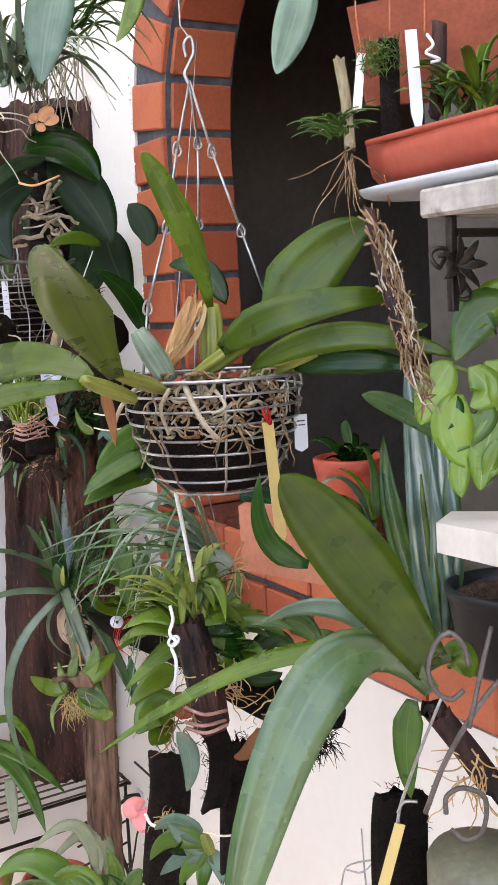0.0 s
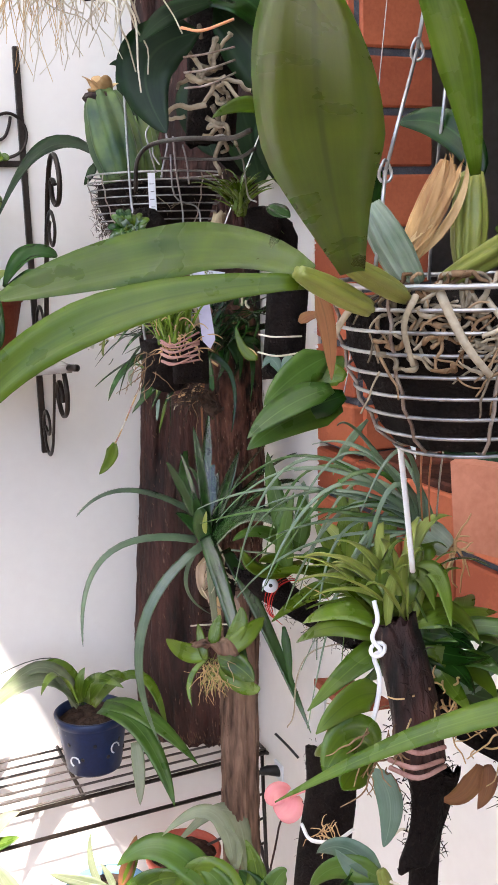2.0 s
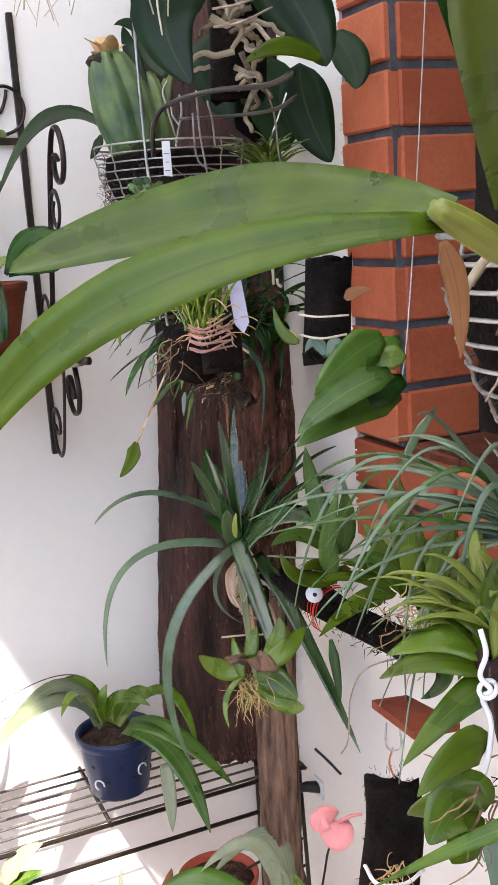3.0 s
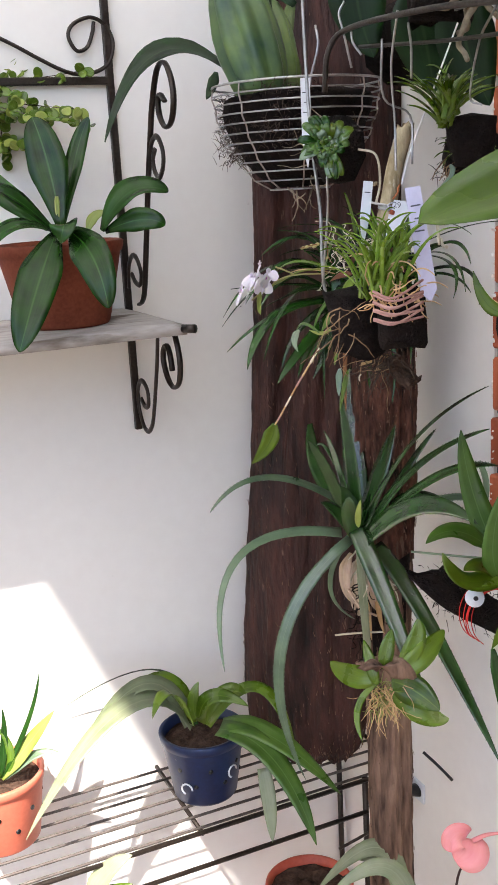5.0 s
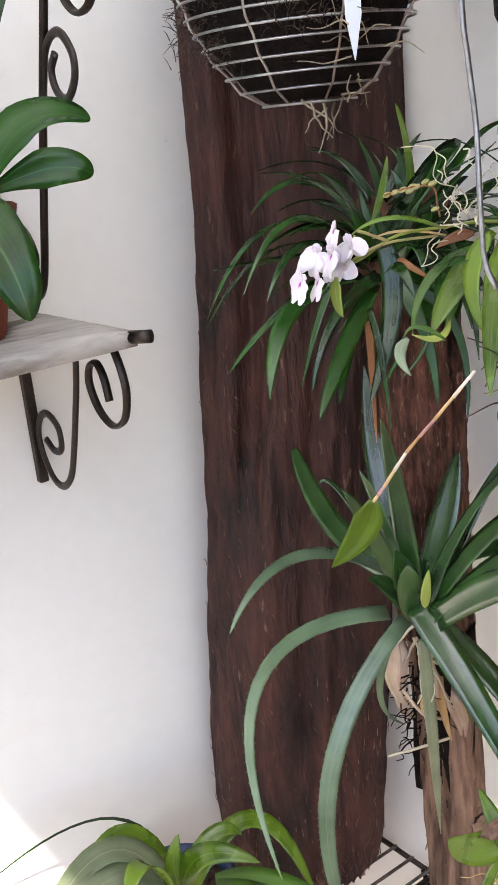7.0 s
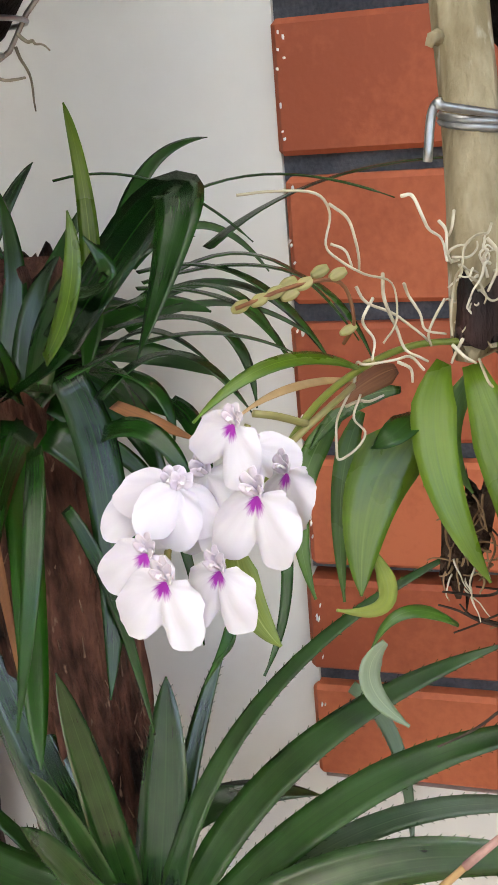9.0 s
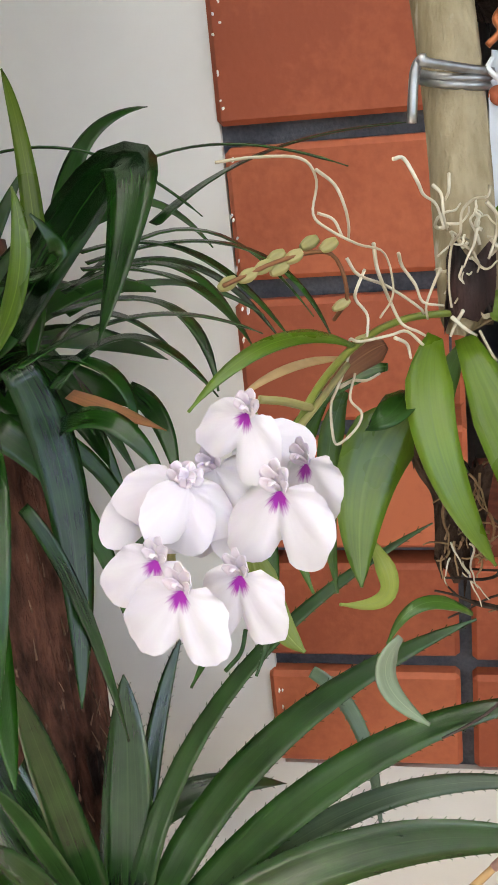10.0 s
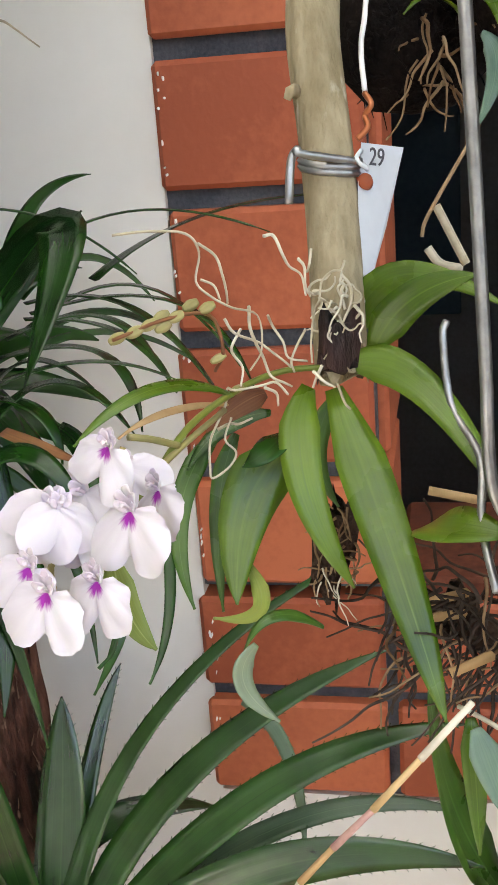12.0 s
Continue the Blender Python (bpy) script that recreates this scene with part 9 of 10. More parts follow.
leaf(low, (-0.185, -0.109, 0.531), (-0.186, -0.099, 0.575), (-0.203, -0.085, 0.605), 0.0446, (-0.41, -0.89, 0.19), DEEP, "lance")
leaf(low, (-0.443, 0.008, 0.515), (-0.463, 0.030, 0.575), (-0.484, 0.049, 0.620), 0.0446, (-0.41, -0.89, 0.19), PALELIME, "lance")
leaf(low, (-0.132, 0.069, 0.479), (-0.141, 0.098, 0.570), (-0.219, 0.124, 0.519), 0.0272, (-0.28, -0.55, 0.79), PALELIME, "lance")
leaf(low, (-0.129, 0.067, 0.479), (-0.132, 0.086, 0.542), (-0.175, 0.112, 0.558), 0.0215, (-0.28, -0.55, 0.79), PALELIME, "lance")
leaf(low, (-0.469, 0.249, 0.515), (-0.444, 0.247, 0.548), (-0.413, 0.236, 0.568), 0.0286, (-0.28, -0.55, 0.79), PALELIME, "lance")
leaf(low, (-0.472, 0.251, 0.515), (-0.442, 0.238, 0.524), (-0.418, 0.229, 0.533), 0.0215, (-0.28, -0.55, 0.79), FRESH, "lance")

# ---- beside the arch: plaster pier with a shelf, a clay trough and hanging mounts ----
sh2 = thing("white_shelf", (-0.232, -0.860, 1.455), "short white shelf board on an iron bracket, greyed in colour for shade", "shelf")
# the white board takes the greyed wood: its shade is put into the colour
part("board", box(-0.2323, -1.12, 1.4555, -0.002, -0.8605, 1.4742, 0.002), SHELFWOOD, sh2, "", False)
part("cleat", box(-0.1923, -0.9125, 1.4295, -0.002, -0.9005, 1.4545, 0.0015), WHITEPAINT, sh2, "white painted batten under the board", False)
br2 = thing("scroll_bracket", (-0.208, -0.879, 1.401), "black iron bracket with scrolls under the white shelf", "bracket")
BX, BY, BZ = -0.2205, -0.8787, 1.4234
part("upright", box(BX - 0.003, BY - 0.003, BZ - 0.030, BX + 0.003, BY + 0.003, 1.4555, 0.0008), IRON, br2, "", False)
part("crossbar", box(BX, BY - 0.003, BZ + 0.018, -0.002, BY + 0.003, BZ + 0.024, 0.0008), IRON, br2, "", False)
for dx, dz, r, way in ((-0.011, 0.004, 0.009, 1), (0.012, 0.003, 0.009, -1), (0.009, -0.018, 0.008, -1)):
    pts = [(BX + dx + way * r * (1 - 0.045 * i) * math.cos(0.5 * i), BY - 0.002 * math.sin(i), BZ + dz + r * (1 - 0.045 * i) * math.sin(0.5 * i)) for i in range(17)]
    part("scroll", tube(pts, 0.0016, 6), IRON, br2)
for a in range(7):
    d = Vector((math.cos(0.9 * a), -0.3, math.sin(0.9 * a)))
    part("iron_leaf", leaf_shape(Vector((BX, BY - 0.004, BZ)), Vector((BX, BY - 0.007, BZ)) + d * 0.010, Vector((BX, BY - 0.006, BZ)) + d * 0.020, 0.0075, (0, -1, 0.2), "lance", 0.3, 0.001), IRON, br2)
tr = thing("clay_trough", (-0.189, -0.806, 1.474), "long red clay trough standing on the white shelf", "planter")
def trough(a, b, w, h, mat, parent, name):
    """A long tub from a to b with flared, rounded sides."""
    a, b = Vector(a), Vector(b)
    d = (b - a).normalized()
    sd = d.cross(Vector((0, 0, 1))).normalized()
    verts, prof = [], [(-1, 1.0), (-0.96, 0.6), (-0.85, 0.25), (-0.6, 0.05), (0, 0.0), (0.6, 0.05), (0.85, 0.25), (0.96, 0.6), (1, 1.0), (0.9, 1.0), (0.82, 0.5), (0, 0.3), (-0.82, 0.5), (-0.9, 1.0)]
    n = 10
    for i in range(n + 1):
        v = i / n
        k = min(1.0, 0.80 + 0.20 * math.sin(math.pi * min(1, max(0, v))) ** 0.35)
        for u, z in prof:
            verts.append(a + (b - a) * v + sd * (u * w * k) + Vector((0, 0, h * z)))
    m = len(prof)
    faces = [(i * m + k, i * m + (k + 1) % m, (i + 1) * m + (k + 1) % m, (i + 1) * m + k) for i in range(n) for k in range(m)]
    faces += [tuple(range(m))[::-1], tuple(n * m + k for k in range(m))]
    part(name, Shape().add(verts, faces), mat, parent)
trough((-0.1886, -0.7915, 1.4833), (-0.1886, -1.0655, 1.4833), 0.0397, 0.0305, REDCLAY, tr, "trough_body")
part("rim_band", tube([Vector((-0.2272, -0.8015, 1.5135)), Vector((-0.2272, -1.0655, 1.5135))], 0.0022, 8), REDCLAY, tr, "rolled rim of the trough")
dish = thing("white_dish", (-0.189, -0.806, 1.474), "shallow white dish under the clay trough", "dish")
trough((-0.1886, -0.7835, 1.4750), (-0.1886, -1.0655, 1.4750), 0.0429, 0.0081, TAG, dish, "dish_body")
bp = thing("clay_plate", (-0.179, -0.742, 1.483), "terracotta back plate standing in the trough", "clay plate")
q = [Vector(p) for p in ((-0.1831, -0.7277, 1.6280), (-0.1791, -0.7420, 1.5517), (-0.1266, -0.8390, 1.5437), (-0.0948, -0.8430, 1.6351))]
n2 = Vector((0.003, 0.0015, 0))
part("plate_body", Shape().add([p - n2 for p in q] + [p + n2 for p in q], [(0, 1, 2, 3), (7, 6, 5, 4)] + [(i, i + 4, (i + 1) % 4 + 4, (i + 1) % 4) for i in range(4)]), TERRACOTTA, bp, "", False)
ms = thing("hanging_sticks", (-0.2005, -0.7977, 1.5906), "small orchids on sticks hung from copper wires", "orchid")
rough_log([(-0.2292, -0.7842, 1.5135), (-0.2276, -0.7794, 1.5461), (-0.2284, -0.7738, 1.5763)], 0.0041, "stick", BRANCH, ms, 121, 10)
rough_log([(-0.2093, -0.8056, 1.5048), (-0.2053, -0.8024, 1.5429), (-0.2013, -0.7977, 1.5850)], 0.0072, "stick", FIBRE, ms, 122, 12)
rough_log([(-0.1735, -0.8136, 1.5326), (-0.1680, -0.8120, 1.5628), (-0.1632, -0.8088, 1.5986)], 0.0053, "stick", BARK, ms, 123, 12)
part("moss", fuzz(Shape(), (-0.2125, -0.8024, 1.5731), (0.0127, 0.0103, 0.0111), 320, 0.008, 0.0005, 124, 0.0), MIDGREEN, ms)
tuft(ms, (-0.2347, -0.7786, 1.5262), 46, 0.0318, 0.0026, MIDGREEN, 125, (-0.2, 0, 0.3), 0.3, "blade", 0.006)
roots(ms, (-0.2292, -0.7850, 1.5079), (0.004, 0.004, 0.006), 14, 0.0437, 0.0008, ROOTBROWN, 126, (0, 0, -1.4), 0.3)
for pts in ([(-0.1878, -0.7881, 1.6947), (-0.1974, -0.7953, 1.6145), (-0.2005, -0.7977, 1.5906)], [(-0.1608, -0.7945, 1.6963), (-0.1703, -0.8016, 1.6153), (-0.1735, -0.8040, 1.5914)], [(-0.2029, -0.7699, 1.6987), (-0.2133, -0.7762, 1.6184), (-0.2141, -0.7818, 1.5819)], [(-0.2180, -0.8040, 1.5151), (-0.2180, -0.8080, 1.4913), (-0.2172, -0.8120, 1.4690)], [(-0.2101, -0.8152, 1.5016), (-0.2117, -0.8175, 1.4817)]):
    line(ms, pts, 0.0006, COPPER, "wire")
part("white_tie", tube(smoothline([(-0.1775, -0.8112, 1.5890), (-0.1775, -0.8175, 1.5803), (-0.1823, -0.8152, 1.5747), (-0.1743, -0.8207, 1.5699), (-0.1791, -0.8160, 1.5684)], 5), 0.0012, 6), PLASTICWHITE, ms)
tag((-0.2220, -0.7921, 1.5771), (-0.2292, -0.7937, 1.5358), 0.0064, (-0.5, -0.8, 0), WHITEPAINT, "greyish wooden label on a hanging stick", 0, 0.05)
tag((-0.1950, -0.8144, 1.5898), (-0.1990, -0.8247, 1.5127), 0.0087, (-0.5, -0.8, 0), TAG, "long pointed white plastic label with a dark stud", 0, 0.25)
tfr = thing("trough_plant", (-0.1489, -0.8271, 1.5374), "leafy green plant growing in the clay trough", "foliage plant")
tuft(tfr, (-0.1513, -0.8350, 1.5358), 30, 0.0596, 0.0087, FRESH, 127, (-0.2, 0, 0.7), 0.4, "lance", 0.012)
tuft(tfr, (-0.1719, -0.8231, 1.5350), 14, 0.0318, 0.0056, MIDGREEN, 128, (-0.2, 0, 0.8), 0.3, "lance", 0.008)
rs = thing("root_stick", (-0.235, -0.813, 1.467), "stick wrapped in a net of dry brown roots", "roots")
rough_log([(-0.232, -0.853, 1.355), (-0.239, -0.843, 1.392), (-0.237, -0.827, 1.427), (-0.234, -0.811, 1.465)], 0.0054, "stick", BARK, rs, 131, 12)
rnd = random.Random(132)
for k in range(120):
    a = Vector((-0.237, -0.815, 1.466)).lerp(Vector((-0.235, -0.857, 1.355)), rnd.uniform(0, 0.9))
    d = (Vector((-0.235, -0.857, 1.355)) - Vector((-0.237, -0.815, 1.466))).normalized()
    o = Vector([rnd.uniform(-0.009, 0.009) for _ in range(3)])
    pts = [a + o, a + d * 0.014 + Vector([rnd.uniform(-0.007, 0.007) for _ in range(3)]), a + d * 0.03 + Vector([rnd.uniform(-0.007, 0.007) for _ in range(3)]), a + d * 0.04 - o]
    part("root", tube(smoothline(pts, 3), 0.0008, 5, 0.0005), ROOTBROWN if k % 4 else ROOTPALE, rs)
ws = thing("white_ledge", (-0.202, -0.867, 1.232), "white painted board end of a plant bench", "bench")
q = [Vector(p) for p in ((-0.207, -0.839, 1.242), (-0.246, -0.977, 1.259), (-0.096, -0.835, 1.233), (-0.117, -0.754, 1.224))]
part("board", Shape().add(q + [p - Vector((0, 0, 0.022)) for p in q], [(0, 1, 2, 3), (7, 6, 5, 4)] + [(i, i + 4, (i + 1) % 4 + 4, (i + 1) % 4) for i in range(4)]), WHITEPAINT, ws, "", False)
bkt = pot("black_bucket", (-0.061, -0.763, 1.078), 0.055, 0.075, BLACKPLASTIC, "black plastic bucket under the white bench end", 0)
po = thing("heart_leaf_vine", (-0.183, -0.862, 1.333), "vine with bright green heart-shaped leaves", "vine")
leaf(po, (-0.197, -0.850, 1.358), (-0.210, -0.845, 1.339), (-0.221, -0.842, 1.315), 0.0270, (-0.50, -0.85, 0.14), BRIGHT, "oval")
leaf(po, (-0.188, -0.856, 1.353), (-0.179, -0.864, 1.337), (-0.190, -0.859, 1.326), 0.0246, (-0.50, -0.85, 0.14), BRIGHT, "oval")
leaf(po, (-0.177, -0.862, 1.357), (-0.166, -0.872, 1.332), (-0.179, -0.868, 1.309), 0.0278, (-0.50, -0.85, 0.14), BRIGHT, "oval")
leaf(po, (-0.193, -0.856, 1.334), (-0.203, -0.854, 1.311), (-0.194, -0.863, 1.283), 0.0301, (-0.50, -0.85, 0.14), BRIGHT, "oval")
leaf(po, (-0.184, -0.863, 1.326), (-0.185, -0.864, 1.314), (-0.205, -0.855, 1.295), 0.0198, (-0.50, -0.85, 0.14), MIDGREEN, "oval")
leaf(po, (-0.175, -0.869, 1.317), (-0.184, -0.867, 1.294), (-0.191, -0.868, 1.267), 0.0238, (-0.50, -0.85, 0.14), BRIGHT, "oval")
leaf(po, (-0.198, -0.859, 1.295), (-0.202, -0.859, 1.279), (-0.202, -0.862, 1.263), 0.0159, (-0.50, -0.85, 0.14), BRIGHT, "oval")
leaf(po, (-0.160, -0.867, 1.387), (-0.177, -0.857, 1.388), (-0.196, -0.851, 1.358), 0.0357, (-0.50, -0.85, 0.14), MIDGREEN, "oval")
leaf(po, (-0.157, -0.865, 1.411), (-0.172, -0.858, 1.396), (-0.185, -0.854, 1.377), 0.0238, (-0.50, -0.85, 0.14), BRIGHT, "oval")
leaf(po, (-0.203, -0.850, 1.335), (-0.201, -0.853, 1.323), (-0.210, -0.850, 1.311), 0.0159, (-0.50, -0.85, 0.14), DEEP, "oval")
leaf(po, (-0.170, -0.875, 1.301), (-0.178, -0.872, 1.290), (-0.187, -0.869, 1.274), 0.0198, (-0.50, -0.85, 0.14), BRIGHT, "oval")
line(po, [(-0.156, -0.851, 1.355), (-0.178, -0.851, 1.349), (-0.191, -0.842, 1.353), (-0.200, -0.840, 1.334)], 0.0014, LIME, "stem")
line(po, [(-0.163, -0.847, 1.355), (-0.181, -0.854, 1.317), (-0.192, -0.852, 1.285)], 0.0014, LIME, "stem")
se = thing("sword_plant", (-0.080, -0.692, 1.089), "tall sword-shaped leaves, silvery reflections painted into the colour", "foliage plant")
leaf(se, (-0.092, -0.707, 1.096), (-0.092, -0.689, 1.213), (-0.090, -0.669, 1.350), 0.0380, (-0.50, -0.85, 0.14), SWORD, "lance", 0.45)
leaf(se, (-0.088, -0.709, 1.096), (-0.077, -0.698, 1.212), (-0.074, -0.687, 1.294), 0.0300, (-0.50, -0.85, 0.14), SWORD, "lance", 0.45)
leaf(se, (-0.094, -0.705, 1.101), (-0.099, -0.688, 1.188), (-0.090, -0.681, 1.264), 0.0256, (-0.50, -0.85, 0.14), FRESH, "lance", 0.45)
leaf(se, (-0.100, -0.701, 1.107), (-0.116, -0.677, 1.200), (-0.115, -0.664, 1.281), 0.0236, (-0.50, -0.85, 0.14), MIDGREEN, "lance", 0.45)
leaf(se, (-0.083, -0.712, 1.101), (-0.072, -0.703, 1.197), (-0.066, -0.695, 1.268), 0.0205, (-0.50, -0.85, 0.14), MIDGREEN, "lance", 0.45)
gp = thing("great_leaf_orchid", (-0.196, -0.819, 1.117), "orchid with very long broad arching green leaves", "orchid")
leaf(gp, (-0.208, -0.832, 1.130), (-0.292, -0.862, 1.227), (-0.383, -0.912, 1.309), 0.0500, (-0.50, -0.85, 0.14), OLIVE, "paddle", 0.25)
leaf(gp, (-0.215, -0.829, 1.127), (-0.293, -0.758, 1.138), (-0.404, -0.648, 1.052), 0.0189, (-0.33, -0.57, 0.75), FRESH, "strap")
leaf(gp, (-0.211, -0.833, 1.114), (-0.296, -0.820, 1.143), (-0.392, -0.834, 0.985), 0.0480, (-0.50, -0.85, 0.14), SAGE, "tongue")
leaf(gp, (-0.200, -0.796, 1.093), (-0.208, -0.797, 1.058), (-0.210, -0.803, 1.017), 0.0247, (-0.50, -0.85, 0.14), MIDGREEN, "lance")
leaf(gp, (-0.193, -0.796, 1.119), (-0.241, -0.761, 1.166), (-0.288, -0.723, 1.155), 0.0194, (-0.50, -0.85, 0.14), GREYBROM, "lance")
leaf(gp, (-0.354, -0.892, 1.248), (-0.384, -0.894, 1.271), (-0.388, -0.898, 1.309), 0.0145, (-0.50, -0.85, 0.14), DEEP, "lance")
leaf(gp, (-0.178, -0.805, 1.122), (-0.166, -0.811, 1.126), (-0.173, -0.832, 1.115), 0.0264, (-0.50, -0.85, 0.14), OLIVE, "tongue")
rough_log([(-0.152, -0.836, 1.019), (-0.167, -0.822, 1.051), (-0.186, -0.806, 1.085)], 0.0115, "stem", BARK, gp, 141, 14)
roots(gp, (-0.168, -0.835, 1.042), (0.02, 0.012, 0.016), 26, 0.04, 0.0008, STRAW, 142, (-0.2, -0.2, -0.4))
ir = thing("iron_hook", (-0.222, -0.869, 1.146), "dark bent iron hook and stand rods", "hook")
part("ring", tube(smoothline([(-0.225, -0.889, 1.153), (-0.227, -0.886, 1.168), (-0.234, -0.880, 1.176), (-0.243, -0.876, 1.169), (-0.249, -0.875, 1.152), (-0.246, -0.879, 1.137), (-0.238, -0.885, 1.131), (-0.230, -0.889, 1.137)], 6), 0.0019, 8), RUSTIRON, ir)
line(ir, [(-0.203, -0.903, 1.148), (-0.222, -0.895, 1.126), (-0.240, -0.880, 1.086), (-0.250, -0.868, 1.045)], 0.0019, RUSTIRON, "rod")
line(ir, [(-0.209, -0.895, 1.179), (-0.220, -0.894, 1.145), (-0.230, -0.893, 1.111)], 0.0018, RUSTIRON, "rod")
line(ir, [(-0.238, -0.876, 1.044), (-0.236, -0.875, 1.056), (-0.225, -0.880, 1.061), (-0.213, -0.889, 1.053), (-0.217, -0.890, 1.031), (-0.228, -0.884, 1.025), (-0.236, -0.879, 1.033)], 0.0019, RUSTIRON, "scroll")
line(ir, [(-0.218, -0.852, 1.117), (-0.230, -0.840, 1.075), (-0.240, -0.829, 1.034), (-0.245, -0.829, 1.016)], 0.0013, WIRE, "wire")
line(ir, [(-0.230, -0.835, 1.034), (-0.239, -0.830, 1.034), (-0.243, -0.828, 1.026)], 0.0013, WIRE, "wire")
tag((-0.246, -0.834, 1.021), (-0.266, -0.831, 0.964), 0.0083, (-0.5, -0.8, 0), YTAG, "yellowish pointed label on a wire hook", 0, 0.1)
sl4 = fern_slab("fern_slab", [(-0.203, -0.785, 1.009), (-0.208, -0.787, 0.978), (-0.215, -0.794, 0.902)], 0.0208, 0.5, -30, 43, "black tree-fern slab hanging from a wire hook")
# a jar-shaped turning added in place of the worn green-grey table top
jar = thing("table_top_stand_in", (-0.185, -0.850, 0.958), "round stand-in for a dull green-grey table top at the bench edge", "jar")
part("jar_body", lathe([(0, -0.08), (0.035, -0.08), (0.04, -0.07), (0.04, 0.0), (0.036, 0.006), (0.0, 0.008)], 30, (-0.182, -0.848, 0.979)), OLIVETOP, jar)
wb = thing("wire_bits", (-0.113, -0.597, 0.826), "bent galvanised wire hanging at the wall", "hanger wire")
line(wb, [(-0.132, -0.588, 0.811), (-0.125, -0.590, 0.830), (-0.102, -0.602, 0.834), (-0.113, -0.598, 0.823), (-0.127, -0.589, 0.827)], 0.001, WIRE, "wire")
line(wb, [(0.004, -0.440, 0.784), (-0.002, -0.447, 0.767), (-0.110, -0.599, 0.826), (-0.111, -0.603, 0.797)], 0.001, WIRE, "wire")

# ---- on the sill ----
sp2 = pot("sill_pot", (0.012, -0.437, 1.1045), 0.042, 0.118, REDCLAY, "red clay pot standing on the brick sill", 0, 0.005, 0.7)
spl = thing("sill_plant", (0.012, -0.437, 1.22), "dark leafy plant in the red clay pot", "foliage plant")
tuft(spl, (0.012, -0.437, 1.21), 12, 0.06, 0.012, DEEP, 151, (-0.2, 0, 0.7), 0.3, "lance", 0.01)
spp = thing("spider_plant", (-0.107, -0.598, 1.214), "spider plant with narrow striped leaves at the arch", "foliage plant")
leaf(spp, (-0.103, -0.627, 1.195), (-0.122, -0.609, 1.234), (-0.146, -0.597, 1.225), 0.0119, (-0.18, -0.30, 0.94), GREYBROM, "blade")
leaf(spp, (-0.103, -0.627, 1.192), (-0.128, -0.608, 1.218), (-0.150, -0.597, 1.206), 0.0108, (-0.18, -0.30, 0.94), FRESH, "blade")
leaf(spp, (-0.103, -0.627, 1.190), (-0.123, -0.613, 1.204), (-0.143, -0.604, 1.187), 0.0108, (-0.18, -0.30, 0.94), GREYBROM, "blade")
leaf(spp, (-0.100, -0.628, 1.195), (-0.108, -0.618, 1.228), (-0.125, -0.606, 1.245), 0.0108, (-0.18, -0.30, 0.94), FRESH, "blade")
leaf(spp, (-0.101, -0.629, 1.187), (-0.117, -0.619, 1.191), (-0.134, -0.613, 1.168), 0.0108, (-0.18, -0.30, 0.94), GREYBROM, "blade")
leaf(spp, (-0.100, -0.628, 1.198), (-0.097, -0.622, 1.243), (-0.104, -0.615, 1.265), 0.0108, (-0.18, -0.30, 0.94), MIDGREEN, "blade")
ct = thing("leaning_tile", (-0.179, -0.548, 1.138), "flat salmon terracotta tile leaning on the sill", "clay tile")
q = [Vector(p) for p in ((-0.160, -0.476, 1.197), (-0.175, -0.504, 1.136), (-0.139, -0.625, 1.136), (-0.128, -0.616, 1.205))]
n2 = Vector((0.005, 0.002, 0.001))
part("tile_body", Shape().add([p - n2 for p in q] + [p + n2 for p in q], [(0, 1, 2, 3), (7, 6, 5, 4)] + [(i, i + 4, (i + 1) % 4 + 4, (i + 1) % 4) for i in range(4)]), PEACH, ct, "", False)
mx = thing("mixed_mount", (-0.219, -0.652, 1.047), "black fern mount with dark-leaved orchids below the sill", "orchid")
rough_log([(-0.229, -0.575, 1.050), (-0.205, -0.605, 1.030), (-0.185, -0.641, 1.021)], 0.0299, "mount_body", FIBRE, mx, 161, 22, 0.9, 0, 0.4)
part("hanging_fibre", fuzz(Shape(), (-0.196, -0.637, 1.003), (0.022, 0.016, 0.012), 420, 0.016, 0.0006, 166, 0.9), FIBRE, mx)
part("bristles", fuzz(Shape(), (-0.193, -0.628, 1.004), (0.03, 0.02, 0.014), 160, 0.010, 0.0005, 162), FIBRE, mx)
roots(mx, (-0.208, -0.635, 1.046), (0.03, 0.016, 0.01), 30, 0.04, 0.0008, STRAW, 163, (0, -0.2, -0.2))
leaf(mx, (-0.235, -0.603, 1.073), (-0.210, -0.614, 1.098), (-0.193, -0.629, 1.065), 0.0209, (-0.50, -0.85, 0.14), DEEP, "lance")
leaf(mx, (-0.238, -0.600, 1.084), (-0.224, -0.607, 1.088), (-0.209, -0.614, 1.103), 0.0157, (-0.50, -0.85, 0.14), DEEP, "lance")
leaf(mx, (-0.240, -0.601, 1.068), (-0.223, -0.612, 1.062), (-0.209, -0.620, 1.066), 0.0188, (-0.50, -0.85, 0.14), DEEP, "lance")
leaf(mx, (-0.236, -0.604, 1.063), (-0.230, -0.606, 1.078), (-0.211, -0.615, 1.087), 0.0157, (-0.50, -0.85, 0.14), GREYLEAF, "lance")
leaf(mx, (-0.233, -0.614, 1.016), (-0.244, -0.610, 0.996), (-0.258, -0.603, 0.991), 0.0157, (-0.50, -0.85, 0.14), BROWNLEAF, "lance")
leaf(mx, (-0.228, -0.616, 1.016), (-0.230, -0.618, 1.000), (-0.237, -0.617, 0.985), 0.0136, (-0.50, -0.85, 0.14), BROWNLEAF, "lance")
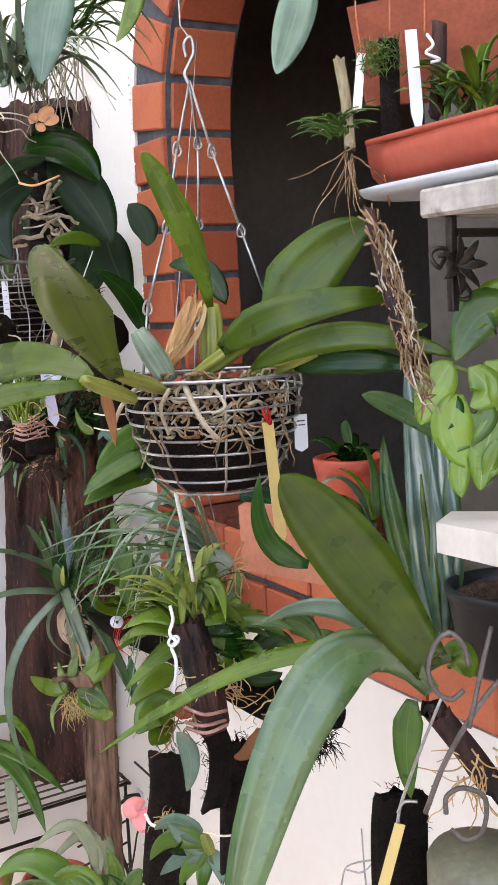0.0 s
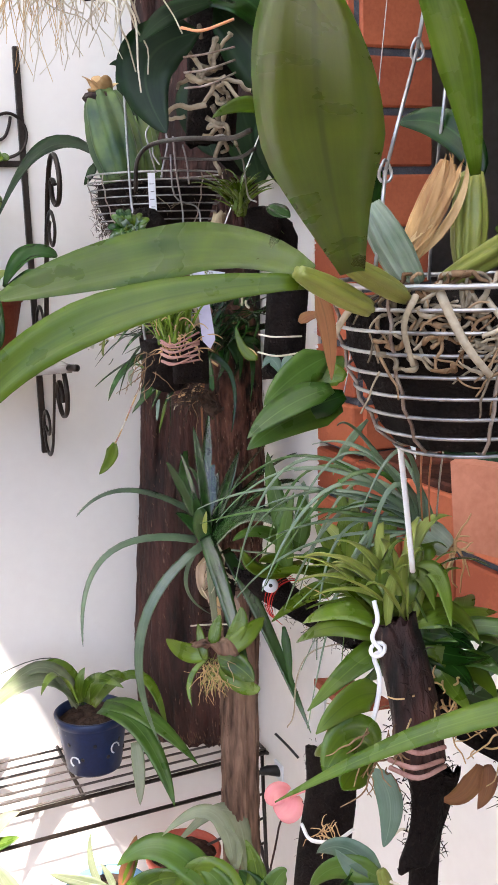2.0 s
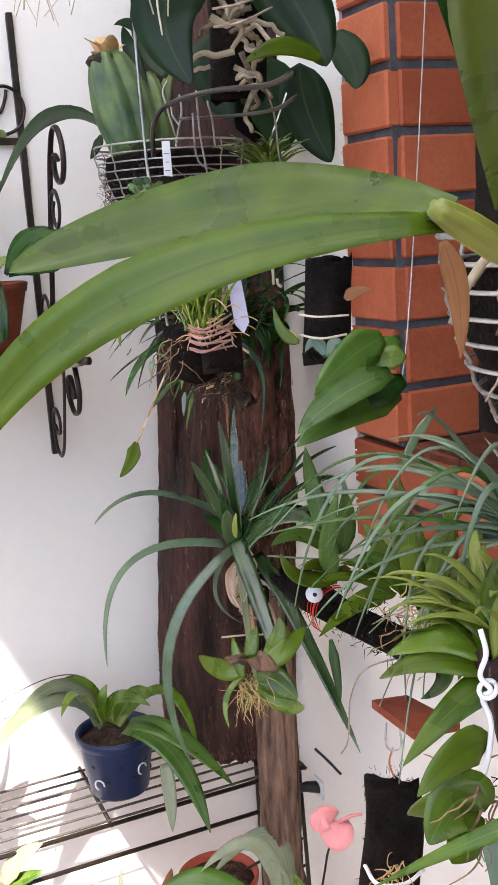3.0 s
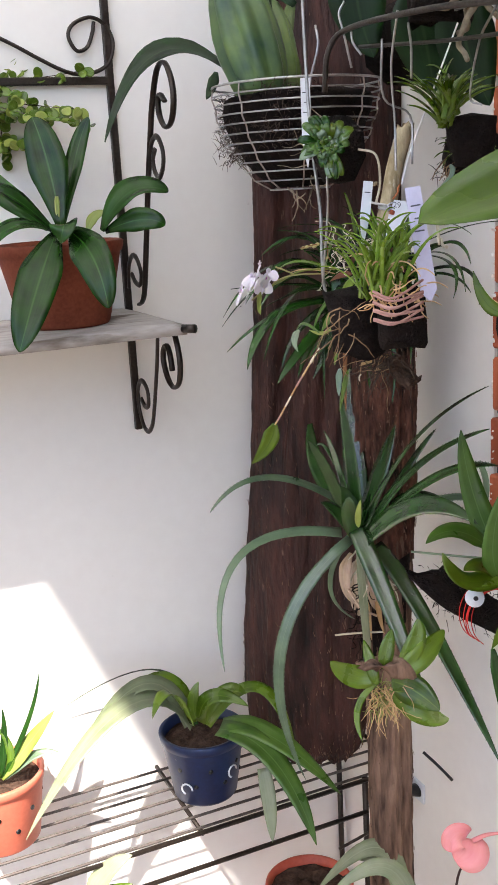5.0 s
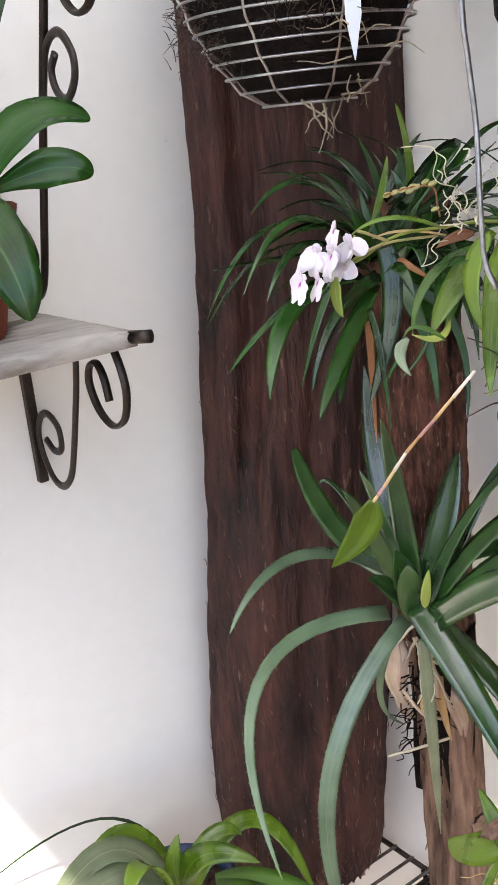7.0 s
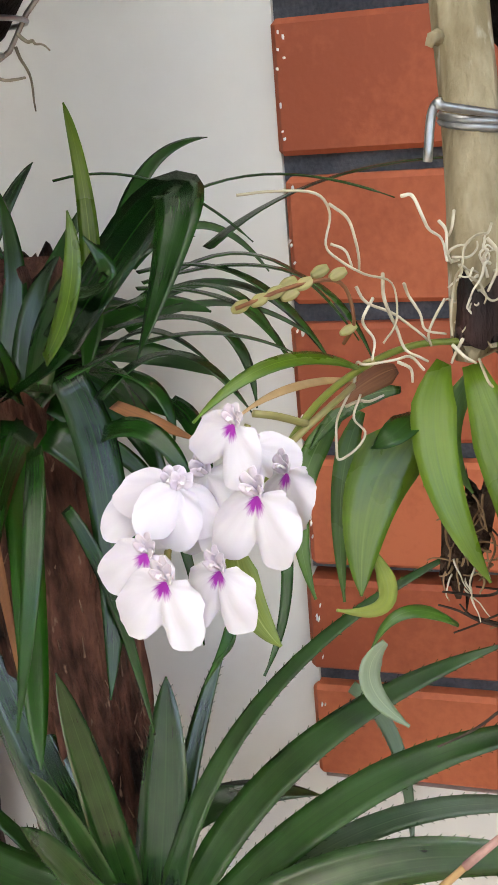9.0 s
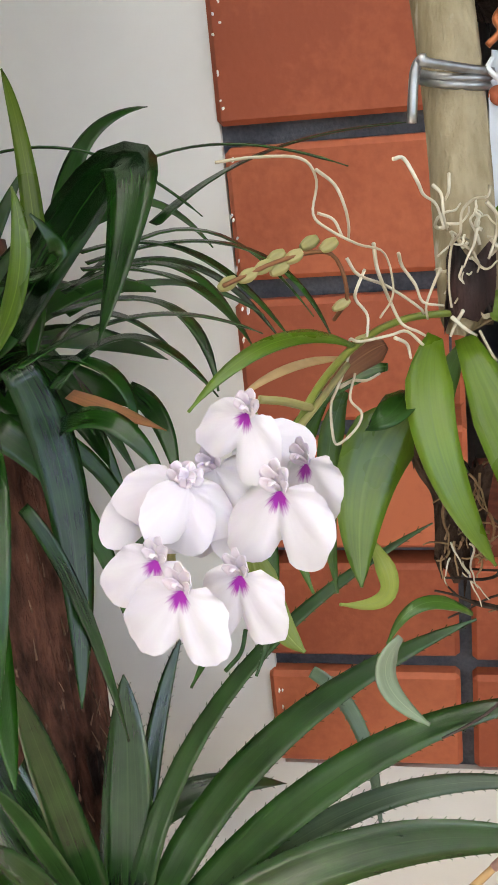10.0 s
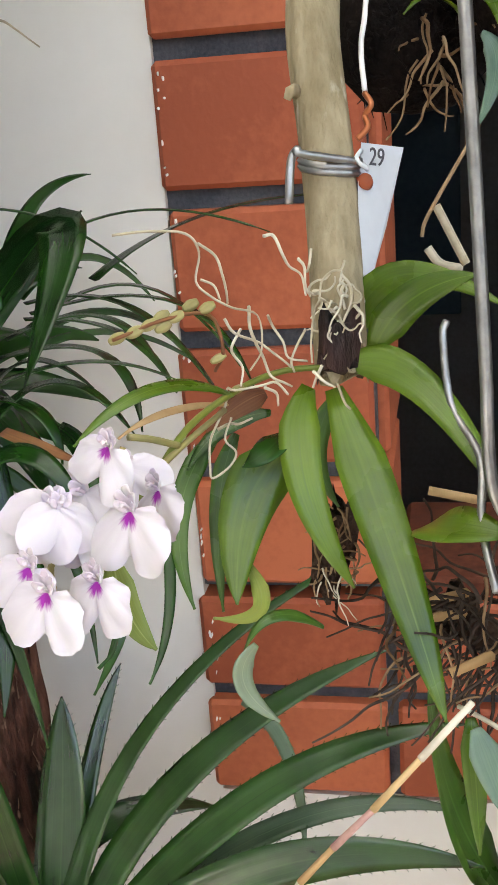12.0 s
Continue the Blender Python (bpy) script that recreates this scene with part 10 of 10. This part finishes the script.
leaf(mx, (-0.203, -0.616, 1.113), (-0.186, -0.627, 1.107), (-0.175, -0.637, 1.085), 0.0241, (-0.50, -0.85, 0.14), MIDGREEN, "lance")
leaf(mx, (-0.178, -0.633, 1.101), (-0.166, -0.642, 1.085), (-0.165, -0.647, 1.058), 0.0209, (-0.50, -0.85, 0.14), MIDGREEN, "lance")

ff = thing("fern_fronds", (-0.183, -0.552, 0.734), "bright green fern fronds rising beside the fern slabs", "fern")
line(ff, [(-0.183, -0.552, 0.734), (-0.1, -0.42, 0.5), (-0.1, -0.42, -0.002)], 0.003, BARK, "stem")
for b, m, t in (((-0.192, -0.547, 0.735), (-0.226, -0.531, 0.781), (-0.261, -0.529, 0.817)), ((-0.183, -0.552, 0.734), (-0.147, -0.561, 0.776), (-0.112, -0.586, 0.796)), ((-0.183, -0.552, 0.734), (-0.194, -0.560, 0.774), (-0.220, -0.562, 0.812)), ((-0.173, -0.557, 0.734), (-0.131, -0.574, 0.753), (-0.092, -0.603, 0.762))):
    st = smoothline([b, m, t], 12)
    part("frond_stem", tube(st, 0.0009, 5, 0.0004), FRESH, ff)
    for k, p in enumerate(st[4:]):
        d = (st[-1] - st[-4]).normalized()
        sd = d.cross(Vector((0.4, 0.5, 0.7))).normalized()
        for u in (-1, 1):
            q = 0.017 * (1 - k / len(st))
            leaf(ff, p, p + sd * (u * q * 0.5) + d * q * 0.1, p + sd * (u * q) + d * q * 0.35, 0.006, (-0.4, -0.6, 0.7), FRESH, "lance", name="leaflet")

# ---- bricks of the arch, its jambs and its sill ----
rnd = random.Random(4)
GAP = 0.0048
made = {}
def brick(key, a, at, rot=None):
    """A brick of the size a about its own centre, laid at a place; alike ones share a mesh."""
    if key not in made:
        made[key] = [box(-a[0] / 2, -a[1] / 2, -a[2] / 2, a[0] / 2, a[1] / 2, a[2] / 2, 0.0025).mesh("brick", BRICK, (0, 0, 0), False) for _ in (0,)]
    ob = new("brick", made[key][0])
    ob.parent = wall_east
    ob.location = Vector(at) + Vector((rnd.uniform(-0.0012, 0.0012), 0, 0))
    ob.rotation_euler = (rot if rot is not None else rnd.uniform(-0.006, 0.006), 0, rnd.uniform(-0.008, 0.008))
    return ob
for z0, z1 in zip(JOINTS[2:], JOINTS[3:]):
    zc, hh = (z0 + z1) / 2, z1 - z0 - 2 * GAP
    for side, ya in ((1, OPEN_N),):
        brick(("face", round(hh, 3)), (0.020, BAND - 0.006, hh), (0.006, ya + side * (BAND / 2 + 0.003 + rnd.uniform(-0.002, 0.002)), zc))
        brick(("reveal", round(hh, 3)), (0.098, 0.012, hh), (0.060, ya + side * 0.006, zc))
for z0, z1 in zip(JOINTS[0:2], JOINTS[1:3]):
    zc, hh = (z0 + z1) / 2, z1 - z0 - 2 * GAP
    for i in range(8):
        y = IN_N + 0.006 - 0.054 - i * 0.1085
        if y > IN_S - 0.02:
            brick(("sill", round(hh, 3)), (0.022, 0.1085 - 1.3 * GAP, hh), (0.006, y, zc))
# the sill top bricks take SILLTOP, shade from the plants painted in
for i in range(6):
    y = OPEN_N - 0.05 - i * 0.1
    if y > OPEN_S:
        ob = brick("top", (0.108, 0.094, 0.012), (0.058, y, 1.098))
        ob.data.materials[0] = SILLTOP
N_V = 12
for i in range(N_V):
    a = math.pi * (i + 0.5) / N_V
    c = Vector((0.006, ARCH_C + (ARCH_R + BAND / 2 + 0.003) * math.cos(a), ARCH_Z + (ARCH_R + BAND / 2 + 0.003) * math.sin(a)))
    brick("arch_face", (0.020, BAND - 0.006, 0.066), c, a)
    c = Vector((0.060, ARCH_C + (ARCH_R + 0.006) * math.cos(a), ARCH_Z + (ARCH_R + 0.006) * math.sin(a)))
    brick("arch_reveal", (0.098, 0.012, 0.064), c, a)

# flaked white paint left along the brick edge
chip_rnd = random.Random(77)
flakes = Shape()
for k in range(80):
    y, z = IN_N - 0.0022 + chip_rnd.uniform(-0.0045, 0.0015) * chip_rnd.random(), chip_rnd.uniform(1.0, 1.78)
    if min(abs(z - j) for j in JOINTS) < 0.006:
        continue
    w, h, n = chip_rnd.uniform(0.0002, 0.0006), chip_rnd.uniform(0.0005, 0.0020), 6
    rim = [(y + w * math.cos(6.283 * i / n) * chip_rnd.uniform(0.6, 1.2), z + h * math.sin(6.283 * i / n) * chip_rnd.uniform(0.6, 1.2)) for i in range(n)]
    flakes.add([(-0.0066, a, b) for a, b in rim] + [(-0.0035, a, b) for a, b in rim], [tuple(range(n)), tuple(range(n, 2 * n))[::-1]] + [(i, n + i, n + (i + 1) % n, (i + 1) % n) for i in range(n)])
tagged(part("paint_flakes", flakes, CHIP, wall_east, "", False), "flaked white paint along the brick edge", kind="stuff")
